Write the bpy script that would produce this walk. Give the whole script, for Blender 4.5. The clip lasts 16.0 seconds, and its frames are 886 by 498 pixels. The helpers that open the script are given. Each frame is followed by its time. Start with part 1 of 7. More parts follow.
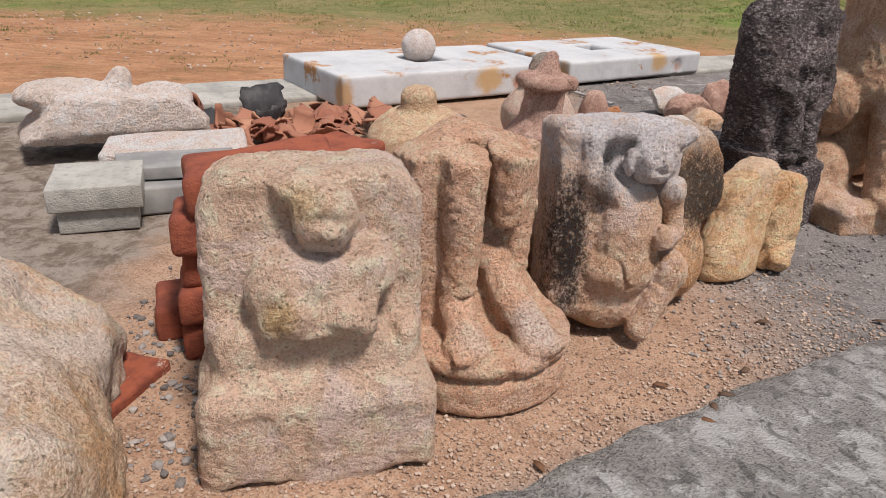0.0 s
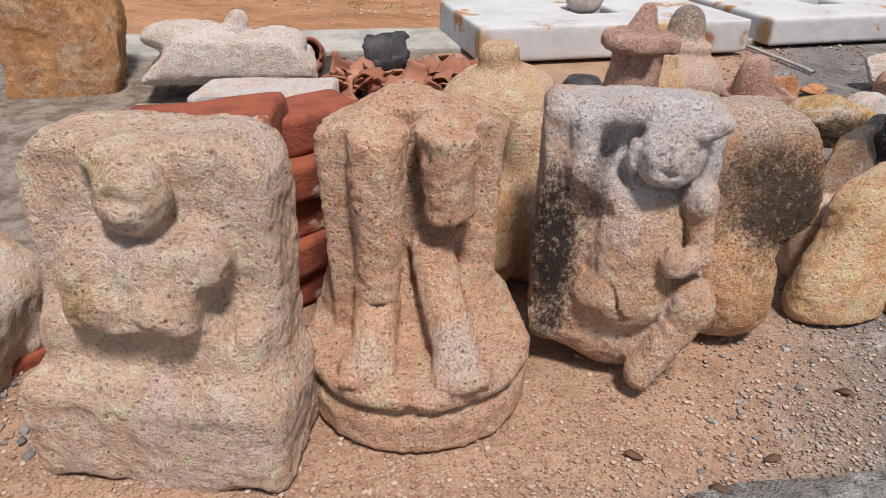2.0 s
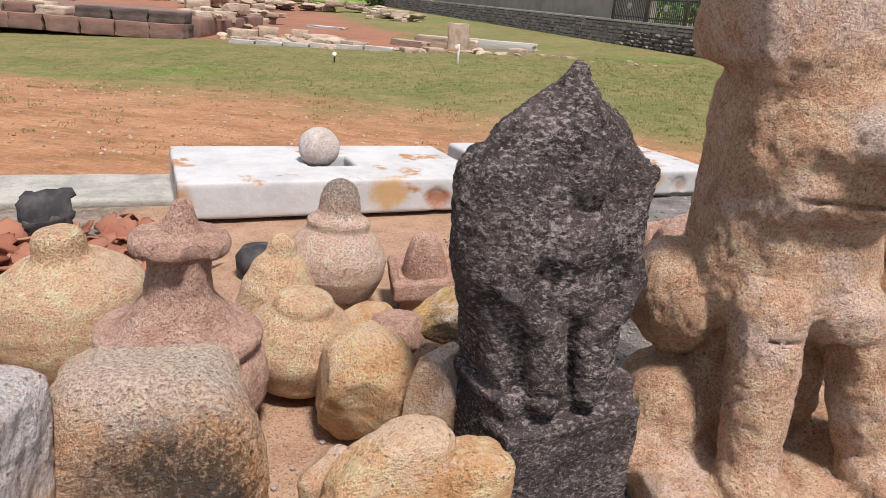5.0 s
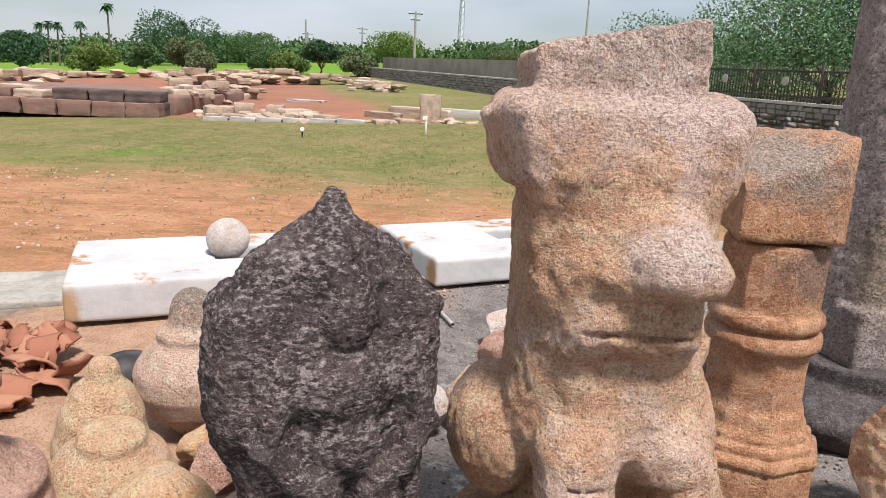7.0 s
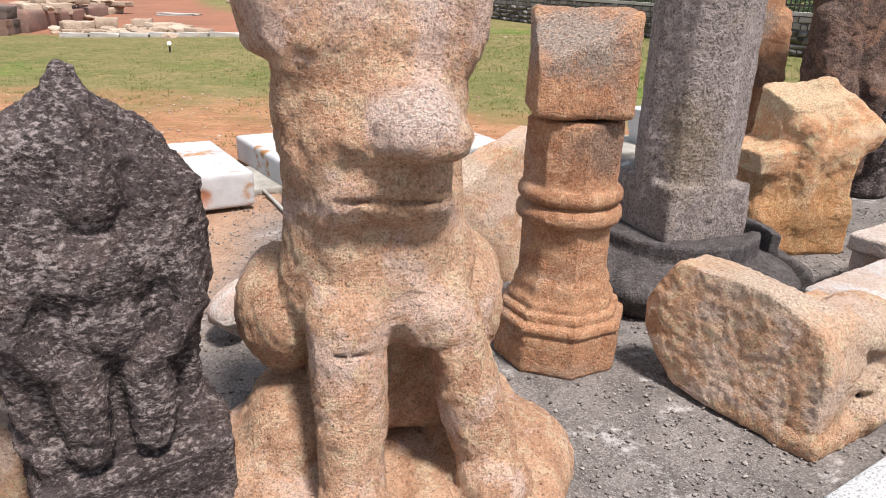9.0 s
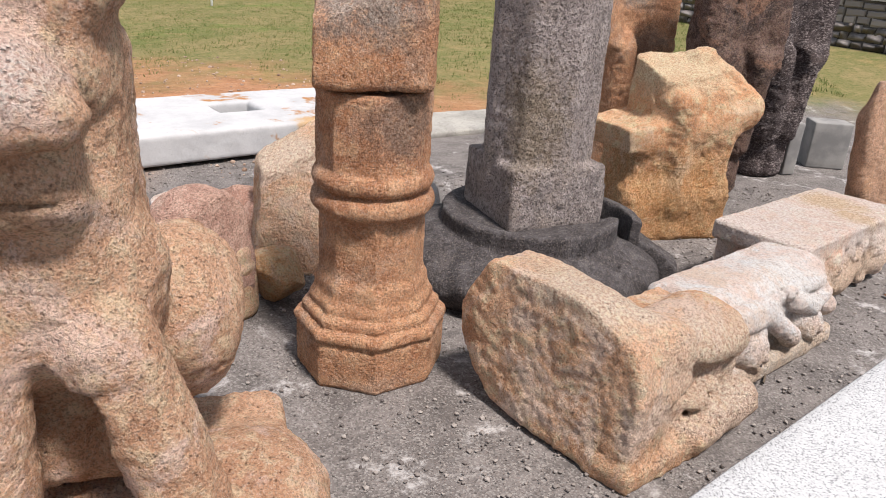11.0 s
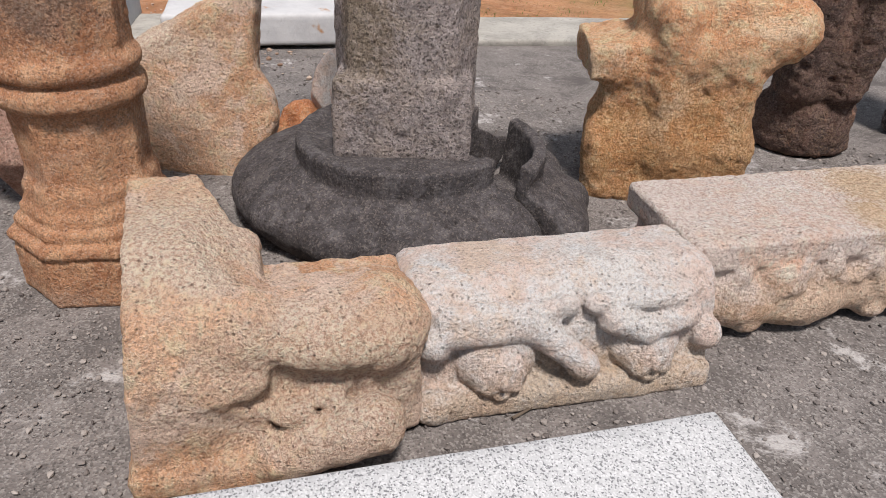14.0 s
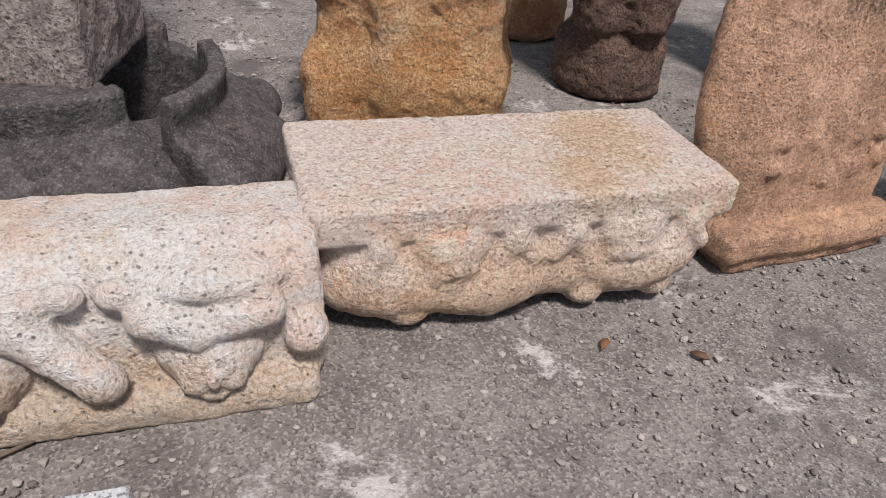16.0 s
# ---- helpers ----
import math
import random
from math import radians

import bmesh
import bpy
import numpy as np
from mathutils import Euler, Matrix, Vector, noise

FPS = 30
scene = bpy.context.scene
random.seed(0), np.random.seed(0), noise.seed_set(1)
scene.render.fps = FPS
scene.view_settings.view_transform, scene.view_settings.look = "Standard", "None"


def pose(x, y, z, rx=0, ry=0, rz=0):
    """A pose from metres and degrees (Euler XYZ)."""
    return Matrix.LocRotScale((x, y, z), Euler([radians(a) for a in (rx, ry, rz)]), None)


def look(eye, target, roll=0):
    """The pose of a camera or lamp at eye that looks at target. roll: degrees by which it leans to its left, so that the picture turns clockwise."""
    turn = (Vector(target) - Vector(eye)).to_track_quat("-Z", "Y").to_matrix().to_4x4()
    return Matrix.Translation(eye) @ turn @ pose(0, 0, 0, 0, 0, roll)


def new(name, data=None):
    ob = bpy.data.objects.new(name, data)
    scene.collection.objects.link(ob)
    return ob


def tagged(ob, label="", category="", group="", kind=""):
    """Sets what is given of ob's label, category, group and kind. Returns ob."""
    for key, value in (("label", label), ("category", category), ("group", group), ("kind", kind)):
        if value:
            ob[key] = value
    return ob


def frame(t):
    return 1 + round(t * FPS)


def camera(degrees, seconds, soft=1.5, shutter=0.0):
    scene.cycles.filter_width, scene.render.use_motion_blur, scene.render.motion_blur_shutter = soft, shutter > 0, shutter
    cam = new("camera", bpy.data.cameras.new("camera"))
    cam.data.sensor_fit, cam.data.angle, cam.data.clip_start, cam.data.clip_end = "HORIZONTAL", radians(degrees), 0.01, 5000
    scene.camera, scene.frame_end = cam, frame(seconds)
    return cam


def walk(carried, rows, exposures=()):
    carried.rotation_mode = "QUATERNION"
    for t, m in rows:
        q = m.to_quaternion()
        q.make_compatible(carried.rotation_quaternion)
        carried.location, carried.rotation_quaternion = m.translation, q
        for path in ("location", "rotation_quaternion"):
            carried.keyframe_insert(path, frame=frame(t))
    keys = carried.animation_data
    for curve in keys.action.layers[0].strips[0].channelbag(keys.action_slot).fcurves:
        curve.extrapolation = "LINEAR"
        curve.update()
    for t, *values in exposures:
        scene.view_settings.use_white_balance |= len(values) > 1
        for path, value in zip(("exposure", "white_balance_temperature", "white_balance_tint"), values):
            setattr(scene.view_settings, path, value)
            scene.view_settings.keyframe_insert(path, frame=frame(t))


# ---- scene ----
cam = camera(64.6, 16.0, soft=0.6)
PATH = [
    (0, (0.003, 0.011, 1.406), (0.04, 1.837, 0.591), 3.2),
    (0.5, (0.155, 0.251, 1.346), (0.018, 1.99, 0.367), 3.5),
    (1, (0.27, 0.38, 1.321), (0.037, 2.073, 0.282), 2.0),
    (1.5, (0.577, 0.51, 1.34), (0.195, 2.198, 0.336), 2.7),
    (2, (0.8, 0.593, 1.365), (0.218, 2.251, 0.41), 1.2),
    (2.5, (0.892, 0.831, 1.362), (0.369, 2.508, 0.406), 2.9),
    (3, (0.981, 1.072, 1.39), (0.603, 2.795, 0.449), 4.1),
    (3.5, (1.162, 1.225, 1.436), (0.649, 2.95, 0.562), 1.2),
    (4, (1.495, 1.346, 1.517), (0.925, 3.117, 0.782), 4.2),
    (4.5, (1.681, 1.45, 1.561), (1.24, 3.282, 0.89), 4.6),
    (4.7, (1.755, 1.525, 1.562), (1.393, 3.378, 0.903), 4.5),
    (6.8, (2.359, 2.021, 1.698), (2.064, 3.93, 1.178), 4.6),
    (7, (2.446, 2.025, 1.743), (2.094, 3.934, 1.264), 2.7),
    (7.5, (2.601, 2.013, 1.755), (2.242, 3.92, 1.273), 2.2),
    (8, (2.708, 1.979, 1.728), (2.367, 3.875, 1.191), 1.6),
    (8.5, (2.773, 1.992, 1.668), (2.532, 3.87, 1.025), 1.3),
    (9, (2.857, 2.032, 1.637), (2.784, 3.908, 0.947), 1.9),
    (9.5, (2.943, 2.053, 1.654), (3.027, 3.94, 0.996), 2.9),
    (9.7, (2.975, 2.052, 1.644), (3.087, 3.935, 0.978), 2.9),
    (11.8, (4.096, 2.75, 1.594), (4.089, 4.583, 0.794), 5.4),
    (12, (4.286, 2.738, 1.622), (4.195, 4.578, 0.843), 6.1),
    (12.5, (4.618, 2.882, 1.578), (4.508, 4.706, 0.764), 3.5),
    (13, (4.842, 3.16, 1.546), (4.522, 4.908, 0.627), 3.8),
    (13.5, (5.008, 3.333, 1.491), (4.562, 5.005, 0.488), 3.0),
    (14, (5.356, 3.509, 1.505), (4.702, 5.096, 0.48), 2.5),
    (14.5, (5.724, 3.684, 1.536), (5.084, 5.308, 0.56), 4.7),
    (15, (5.89, 3.869, 1.487), (5.416, 5.522, 0.466), 6.8),
    (15.5, (5.985, 4.184, 1.379), (5.543, 5.792, 0.275), 6.9),
    (16, (6.083, 4.43, 1.276), (5.597, 5.996, 0.131), 6.1),
]
walk(cam, [(t, look(eye, target, roll)) for t, eye, target, roll in PATH],
     exposures=[(0, -0.14), (3.0, -0.08), (4.5, 0.04), (7.0, 0.26), (9.5, 0.38), (12, 0.02), (13, -0.05), (14, -0.10), (15, -0.06), (16, -0.05)])

# ---- world, sun, exposure ----
world = bpy.data.worlds.new("sky")
scene.world = world
world.use_nodes = True
wn, wl = world.node_tree.nodes, world.node_tree.links
wn.clear()
w_sky = wn.new("ShaderNodeTexSky")
w_sky.sky_type, w_sky.sun_disc = "NISHITA", False
w_sky.sun_elevation, w_sky.sun_rotation = radians(63), radians(144)
w_co = wn.new("ShaderNodeTexCoord")
w_map = wn.new("ShaderNodeMapping")
w_map.inputs["Scale"].default_value = (1.0, 1.0, 3.2)
w_no = wn.new("ShaderNodeTexNoise")
w_no.inputs["Scale"].default_value, w_no.inputs["Detail"].default_value = 2.2, 7
w_rp = wn.new("ShaderNodeValToRGB")
w_rp.color_ramp.elements[0].position, w_rp.color_ramp.elements[1].position = 0.38, 0.66
w_rp.color_ramp.elements[0].color = (0.34, 0.34, 0.34, 1)
w_mix = wn.new("ShaderNodeMix")
w_mix.data_type = "RGBA"
w_mix.inputs[7].default_value = (8.0, 8.6, 9.7, 1)
w_bg = wn.new("ShaderNodeBackground")
w_bg.inputs["Strength"].default_value = 0.076
w_out = wn.new("ShaderNodeOutputWorld")
wl.new(w_co.outputs["Generated"], w_map.inputs["Vector"])
wl.new(w_map.outputs[0], w_no.inputs["Vector"])
wl.new(w_no.outputs["Fac"], w_rp.inputs["Fac"])
wl.new(w_rp.outputs["Color"], w_mix.inputs[0])
wl.new(w_sky.outputs["Color"], w_mix.inputs[6])
wl.new(w_mix.outputs[2], w_bg.inputs["Color"])
wl.new(w_bg.outputs[0], w_out.inputs["Surface"])

sun = new("sun", bpy.data.lights.new("sun", "SUN"))
sun.data.energy, sun.data.angle, sun.data.color = 4.95, radians(9), (1.0, 0.92, 0.87)
sun.matrix_world = look((6.1, -2.4, 12.0), (2.5, 2.5, 0))


# ---- material helpers ----
class Nodes:
    """A small builder for node materials."""

    def __init__(self, name):
        self.m = bpy.data.materials.new(name)
        self.m.use_nodes = True
        self.n, self.l = self.m.node_tree.nodes, self.m.node_tree.links
        self.n.clear()
        self.out = self.n.new("ShaderNodeOutputMaterial")
        self.b = self.n.new("ShaderNodeBsdfPrincipled")
        self.l.new(self.b.outputs[0], self.out.inputs["Surface"])
        self.co = self.n.new("ShaderNodeTexCoord").outputs["Object"]

    def put(self, sock, v):
        if isinstance(v, bpy.types.NodeSocket):
            self.l.new(v, sock)
        elif isinstance(v, tuple) and len(v) == 3 and sock.type == "RGBA":
            sock.default_value = (*v, 1)
        else:
            sock.default_value = v

    def noise(self, scale, detail=4, rough=0.55, dist=0.0, co=None):
        k = self.n.new("ShaderNodeTexNoise")
        self.put(k.inputs["Vector"], co or self.co)
        k.inputs["Scale"].default_value, k.inputs["Detail"].default_value = scale, detail
        k.inputs["Roughness"].default_value, k.inputs["Distortion"].default_value = rough, dist
        return k.outputs["Fac"]

    def voro(self, scale, out="Distance", feature="F1", co=None):
        k = self.n.new("ShaderNodeTexVoronoi")
        k.feature = feature
        self.put(k.inputs["Vector"], co or self.co)
        k.inputs["Scale"].default_value = scale
        return k.outputs[out]

    def ramp(self, fac, a, b, lo=0.0, hi=1.0):
        k = self.n.new("ShaderNodeMapRange")
        k.interpolation_type = "SMOOTHSTEP"
        self.put(k.inputs["Value"], fac)
        for key, v in (("From Min", a), ("From Max", b), ("To Min", lo), ("To Max", hi)):
            k.inputs[key].default_value = v
        return k.outputs[0]

    def mix(self, fac, a, b, mode="MIX"):
        k = self.n.new("ShaderNodeMix")
        k.data_type, k.blend_type = "RGBA", mode
        self.put(k.inputs[0], fac), self.put(k.inputs[6], a), self.put(k.inputs[7], b)
        return k.outputs[2]

    def math(self, op, a, b=0.0):
        k = self.n.new("ShaderNodeMath")
        k.operation = op
        self.put(k.inputs[0], a), self.put(k.inputs[1], b)
        return k.outputs[0]

    def mapped(self, loc=(0, 0, 0), rot=(0, 0, 0), scale=(1, 1, 1)):
        k = self.n.new("ShaderNodeMapping")
        k.vector_type = "TEXTURE"
        self.put(k.inputs["Vector"], self.co)
        k.inputs["Location"].default_value = loc
        k.inputs["Rotation"].default_value = [radians(a) for a in rot]
        k.inputs["Scale"].default_value = scale
        return k.outputs[0]

    def length(self, v):
        k = self.n.new("ShaderNodeVectorMath")
        k.operation = "LENGTH"
        self.put(k.inputs[0], v)
        return k.outputs["Value"]

    def xyz(self, v=None):
        k = self.n.new("ShaderNodeSeparateXYZ")
        self.put(k.inputs[0], v or self.co)
        return k.outputs

    def rand(self):
        return self.n.new("ShaderNodeObjectInfo").outputs["Random"]

    def island(self):
        return self.n.new("ShaderNodeNewGeometry").outputs["Random Per Island"]

    def done(self, colour, rough=0.9, height=None, strength=0.4, distance=0.01, metal=0.0, spec=0.3):
        self.put(self.b.inputs["Base Color"], colour)
        self.put(self.b.inputs["Roughness"], rough)
        self.b.inputs["Metallic"].default_value = metal
        self.b.inputs["Specular IOR Level"].default_value = spec
        if height is not None:
            k = self.n.new("ShaderNodeBump")
            k.inputs["Strength"].default_value, k.inputs["Distance"].default_value = strength, distance
            self.put(k.inputs["Height"], height)
            self.l.new(k.outputs[0], self.b.inputs["Normal"])
        return self.m


def granite(name, a, b, patch=None, cover=0.55, dark=0.5, speck=(0.06, 0.05, 0.045), pits=0.5, grain=230, stains_and_light=(), bump=0.9, seed=0.0, light=0.42, streak=None):
    """Rough-hewn granite: two stone tones, a weathered patch tone, dark mica specks, pits and placed spots of stain or
    painted light.
    The spots are (centre, radii, colour, strength) in the stone's own coordinates; some put highlight or shade into the
    colour. streak: the tone of short level chisel marks."""
    a, b = [tuple(min(0.86, v * 1.47) for v in (col[0] * 1.04, col[1] * 0.98, col[2] * 1.02)) for col in (a, b)]
    patch = patch and tuple(min(0.86, v * 1.36) for v in (patch[0], patch[1] * 0.93, patch[2] * 0.93))
    stains_and_light = [(p, r, tuple(min(0.84, v * 1.25) for v in (col[0] * 1.03, col[1] * 0.92, col[2] * 0.95)) if sum(col) > 1.3 else col, k) for p, r, col, k in stains_and_light]
    g = Nodes(name)
    base = g.mapped(loc=(seed, seed * 0.7, -seed))
    big = g.noise(3.6, 6, 0.66, 0.5, base)
    mid = g.noise(15, 6, 0.72, 0.3, base)
    fine = g.noise(grain * 0.40, 4, 0.78, 0.0, base)
    c = g.mix(g.ramp(big, 0.38, 0.62), a, b)
    c = g.mix(g.ramp(mid, 0.46, 0.66, 0, 0.75), c, tuple(min(0.86, v * 1.30 + 0.05) for v in a))
    c = g.mix(g.ramp(mid, 0.30, 0.46, 0.6, 0), c, tuple(v * 0.62 for v in b))
    if patch:
        pm = g.math("ADD", g.noise(3.4, 6, 0.66, 0.7, base), g.math("MULTIPLY", g.noise(34, 4, 0.75, 0, base), 0.25))
        c = g.mix(g.ramp(pm, cover + 0.03, cover + 0.17, 0, 0.85), c, patch)
    cx = g.xyz(g.voro(grain, "Color", "F1", base))
    c = g.mix(g.ramp(cx[1], 0.66, 0.95, 0, light * 0.8), c, (0.86, 0.73, 0.60))
    for centre, radii, colour, strength in stains_and_light:
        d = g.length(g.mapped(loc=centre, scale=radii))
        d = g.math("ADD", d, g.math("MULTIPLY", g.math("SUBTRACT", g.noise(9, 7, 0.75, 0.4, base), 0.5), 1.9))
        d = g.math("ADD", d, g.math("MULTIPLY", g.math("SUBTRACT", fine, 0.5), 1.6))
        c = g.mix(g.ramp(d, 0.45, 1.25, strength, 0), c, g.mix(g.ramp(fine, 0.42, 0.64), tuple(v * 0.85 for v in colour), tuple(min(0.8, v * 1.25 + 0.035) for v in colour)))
    if streak:
        marks = g.math("ADD", g.noise(62, 4, 0.70, 0.2, g.mapped(loc=(seed, 0, 0), scale=(1.35, 1.35, 0.70))), g.math("MULTIPLY", g.math("SUBTRACT", g.noise(6, 4, 0.6, 0, base), 0.5), 0.35))
        c = g.mix(g.ramp(marks, 0.49, 0.66, 0, 0.82), c, streak)
    c = g.mix(g.ramp(g.noise(grain * 0.22, 3, 0.6, 0.0, base), 0.54, 0.70, 0, 0.36), c, tuple(min(0.86, v * 1.25 + 0.02) for v in a))
    c = g.mix(g.ramp(cx[0], 0.72, 0.93, 0, min(0.75, dark * 0.75)), c, speck)
    c = g.mix(g.ramp(fine, 0.34, 0.54, 0.66, 0), c, g.mix(0.66, c, (b[0] * 0.34, b[1] * 0.26, b[2] * 0.22)))
    pit = g.ramp(g.math("ADD", g.voro(grain * 0.20, "Distance", "F1", base), g.math("MULTIPLY", fine, 0.35)), 0.22, 0.40)
    c = g.mix(g.math("MULTIPLY", g.math("SUBTRACT", 1.0, pit), pits), c, g.mix(0.75, c, (0.05, 0.03, 0.02)))
    h = g.math("ADD", g.math("MULTIPLY", fine, 0.7), g.math("ADD", g.math("MULTIPLY", mid, 0.9), g.math("MULTIPLY", pit, 0.4)))
    return g.done(c, 0.93, h, min(1.0, bump * 1.1), 0.034, spec=0.2)


# ---- modelling helpers ----
def fbm(p, freq, octaves=3, seed=0, gain=0.5):
    """Value noise in -1..1 at the points p."""
    total, amp, norm = np.zeros(len(p)), 1.0, 0.0
    for o in range(octaves):
        q = p * freq * 2 ** o + 17.3 * (seed + o)
        i = np.floor(q).astype(np.int64)
        f = q - i
        f = f * f * (3 - 2 * f)
        v = 0
        for dx in (0, 1):
            for dy in (0, 1):
                for dz in (0, 1):
                    n = (i[:, 0] + dx) * 374761393 + (i[:, 1] + dy) * 668265263 + (i[:, 2] + dz) * 2147483647
                    n = (n ^ (n >> 13)) * 1274126177
                    n = ((n ^ (n >> 16)) & 0xFFFF) / 32767.5 - 1
                    v = v + n * (f[:, 0] if dx else 1 - f[:, 0]) * (f[:, 1] if dy else 1 - f[:, 1]) * (f[:, 2] if dz else 1 - f[:, 2])
        total += amp * v
        norm += amp
        amp *= gain
    return total / norm


def turn(rot):
    return np.array(Euler([radians(a) for a in rot]).to_matrix())


class Clay:
    """A solid carved from soft-joined forms on a grid, then meshed by surface nets."""

    def __init__(self, lo, hi, cell):
        self.lo, self.cell = np.array(lo, float), cell
        n = [int((b - a) / cell) + 2 for a, b in zip(lo, hi)]
        g = np.meshgrid(*[a + cell * np.arange(k) for a, k in zip(lo, n)], indexing="ij")
        self.p = np.stack(g, -1)
        self.d = np.full(n, 9.0)

    def local(self, c, rot):
        q = self.p - np.array(c, float)
        return q @ turn(rot) if rot != (0, 0, 0) else q

    def ell(self, c, r, rot=(0, 0, 0)):
        q = self.local(c, rot) / np.array(r, float)
        k = np.sqrt((q * q).sum(-1)) + 1e-9
        k2 = np.sqrt(((q / np.array(r, float)) ** 2).sum(-1)) + 1e-9
        return k * (k - 1) / k2

    def box(self, c, h, r=0.02, rot=(0, 0, 0)):
        q = np.abs(self.local(c, rot)) - np.array(h, float) + r
        return np.sqrt((np.maximum(q, 0) ** 2).sum(-1)) + np.minimum(q.max(-1), 0) - r

    def cap(self, a, b, r0, r1=None):
        r1 = r0 if r1 is None else r1
        a, b = np.array(a, float), np.array(b, float)
        q, e = self.p - a, b - a
        t = np.clip((q @ e) / (e @ e), 0, 1)
        return np.sqrt(((q - t[..., None] * e) ** 2).sum(-1)) - (r0 + (r1 - r0) * t)

    def drum(self, c, rx, ry, h, r=0.02, sides=0, spin=0.0):
        """An upright drum of half height h; sides: a polygon instead of an oval."""
        q = self.p - np.array(c, float)
        if sides:
            a = [radians(spin) + 2 * math.pi * k / sides for k in range(sides)]
            w = np.max([q[..., 0] * math.cos(k) + q[..., 1] * math.sin(k) for k in a], 0) - rx
        else:
            k = np.sqrt((q[..., 0] / rx) ** 2 + (q[..., 1] / ry) ** 2)
            w = (k - 1) * min(rx, ry)
        z = np.abs(q[..., 2]) - h
        w, z = w + r, z + r
        return np.minimum(np.maximum(w, z), 0) + np.sqrt(np.maximum(w, 0) ** 2 + np.maximum(z, 0) ** 2) - r

    def plane(self, c, n):
        n = np.array(n, float)
        return (self.p - np.array(c, float)) @ (n / np.linalg.norm(n))

    def add(self, d, k=0.02):
        h = np.clip(0.5 + 0.5 * (self.d - d) / k, 0, 1)
        self.d = self.d * (1 - h) + d * h - k * h * (1 - h)
        return self

    def cut(self, d, k=0.02):
        h = np.clip(0.5 - 0.5 * (self.d + d) / k, 0, 1)
        self.d = self.d * (1 - h) - d * h + k * h * (1 - h)
        return self

    def mesh(self, name, lumps=0.006, lump=7.0, grit=0.0022, seed=0, chisel=0.0):
        v, n = self.d, self.d.shape
        m = [k - 1 for k in n]
        acc, cnt = np.zeros((*m, 3)), np.zeros(m)
        inside = v < 0
        for ax in range(3):
            o1, o2 = [k for k in range(3) if k != ax]
            for e1 in (0, 1):
                for e2 in (0, 1):
                    s0 = [slice(0, -1)] * 3
                    s0[o1] = slice(e1, n[o1] - 1 + e1)
                    s0[o2] = slice(e2, n[o2] - 1 + e2)
                    s1 = list(s0)
                    s1[ax] = slice(1, None)
                    a, b = v[tuple(s0)], v[tuple(s1)]
                    x = (a < 0) != (b < 0)
                    t = np.where(x, a / np.where(x, a - b, 1), 0)
                    acc[..., ax] += t
                    acc[..., o1] += x * e1
                    acc[..., o2] += x * e2
                    cnt += x
        act = cnt > 0
        idx = np.full(m, -1)
        idx[act] = np.arange(act.sum())
        cells = np.argwhere(act)
        verts = self.lo + self.cell * (cells + acc[act] / cnt[act][:, None])
        faces = []
        for ax in range(3):
            o1, o2 = (ax + 1) % 3, (ax + 2) % 3
            s0 = [slice(1, k - 1) for k in n]
            s0[ax] = slice(0, n[ax] - 1)
            s1 = list(s0)
            s1[ax] = slice(1, n[ax])
            a, b = inside[tuple(s0)], inside[tuple(s1)]
            for flip in (False, True):
                at = np.argwhere(a & ~b if not flip else ~a & b)
                off = np.array([1, 1, 1])
                off[ax] = 0
                at = at + off
                quad = []
                for e1, e2 in ((0, 0), (-1, 0), (-1, -1), (0, -1)):
                    k = at.copy()
                    k[:, o1] += e1
                    k[:, o2] += e2
                    quad.append(idx[k[:, 0], k[:, 1], k[:, 2]])
                quad = np.stack(quad, -1)
                faces.append(quad[:, ::-1] if flip else quad)
        faces = np.concatenate(faces)
        return solid(name, roughen(verts, faces, lumps, lump, grit, seed, chisel), faces)


def normals(verts, faces):
    a, b, c, d = [verts[faces[:, k]] for k in (0, 1, 2, -1)]
    fn = np.cross(c - a, d - b)
    vn = np.zeros_like(verts)
    for k in range(faces.shape[1]):
        np.add.at(vn, faces[:, k], fn)
    return vn / (np.linalg.norm(vn, axis=1)[:, None] + 1e-12)


def roughen(verts, faces, lumps, lump, grit, seed, chisel=0.0):
    vn = normals(verts, faces)
    k = lumps * fbm(verts, lump, 3, seed) + grit * (fbm(verts, 55, 2, seed + 5) + 0.75 * fbm(verts, 26, 2, seed + 3))
    if chisel:
        stretched = verts * np.array([1.0, 1.0, 2.6])
        k = k - chisel * np.abs(fbm(stretched, 22, 2, seed + 9)) ** 0.7
    return verts + vn * k[:, None]


def solid(name, verts, faces, smooth=True):
    me = bpy.data.meshes.new(name)
    me.from_pydata(np.asarray(verts).tolist(), [], np.asarray(faces).tolist() if not isinstance(faces, list) else faces)
    if smooth:
        me.polygons.foreach_set("use_smooth", [True] * len(me.polygons))
    me.update()
    return me


def thing(name, me, material, m, label, category, group="", kind=""):
    ob = new(name, me)
    if material:
        me.materials.append(material)
    ob.matrix_world = m
    return tagged(ob, label, category, group, kind)


def part(name, me, material, parent, label="", m=None):
    if isinstance(me, bmesh.types.BMesh):
        bm, me = me, bpy.data.meshes.new(name)
        bm.to_mesh(me)
        bm.free()
    if material and not me.materials:
        me.materials.append(material)
    ob = new(name, me)
    ob.parent = parent
    if m:
        ob.matrix_local = m
    return tagged(ob, label)


def holder(name, m, label, category, group="", kind=""):
    ob = new(name)
    ob.empty_display_size = 0.1
    ob.matrix_world = m
    return tagged(ob, label, category, group, kind)


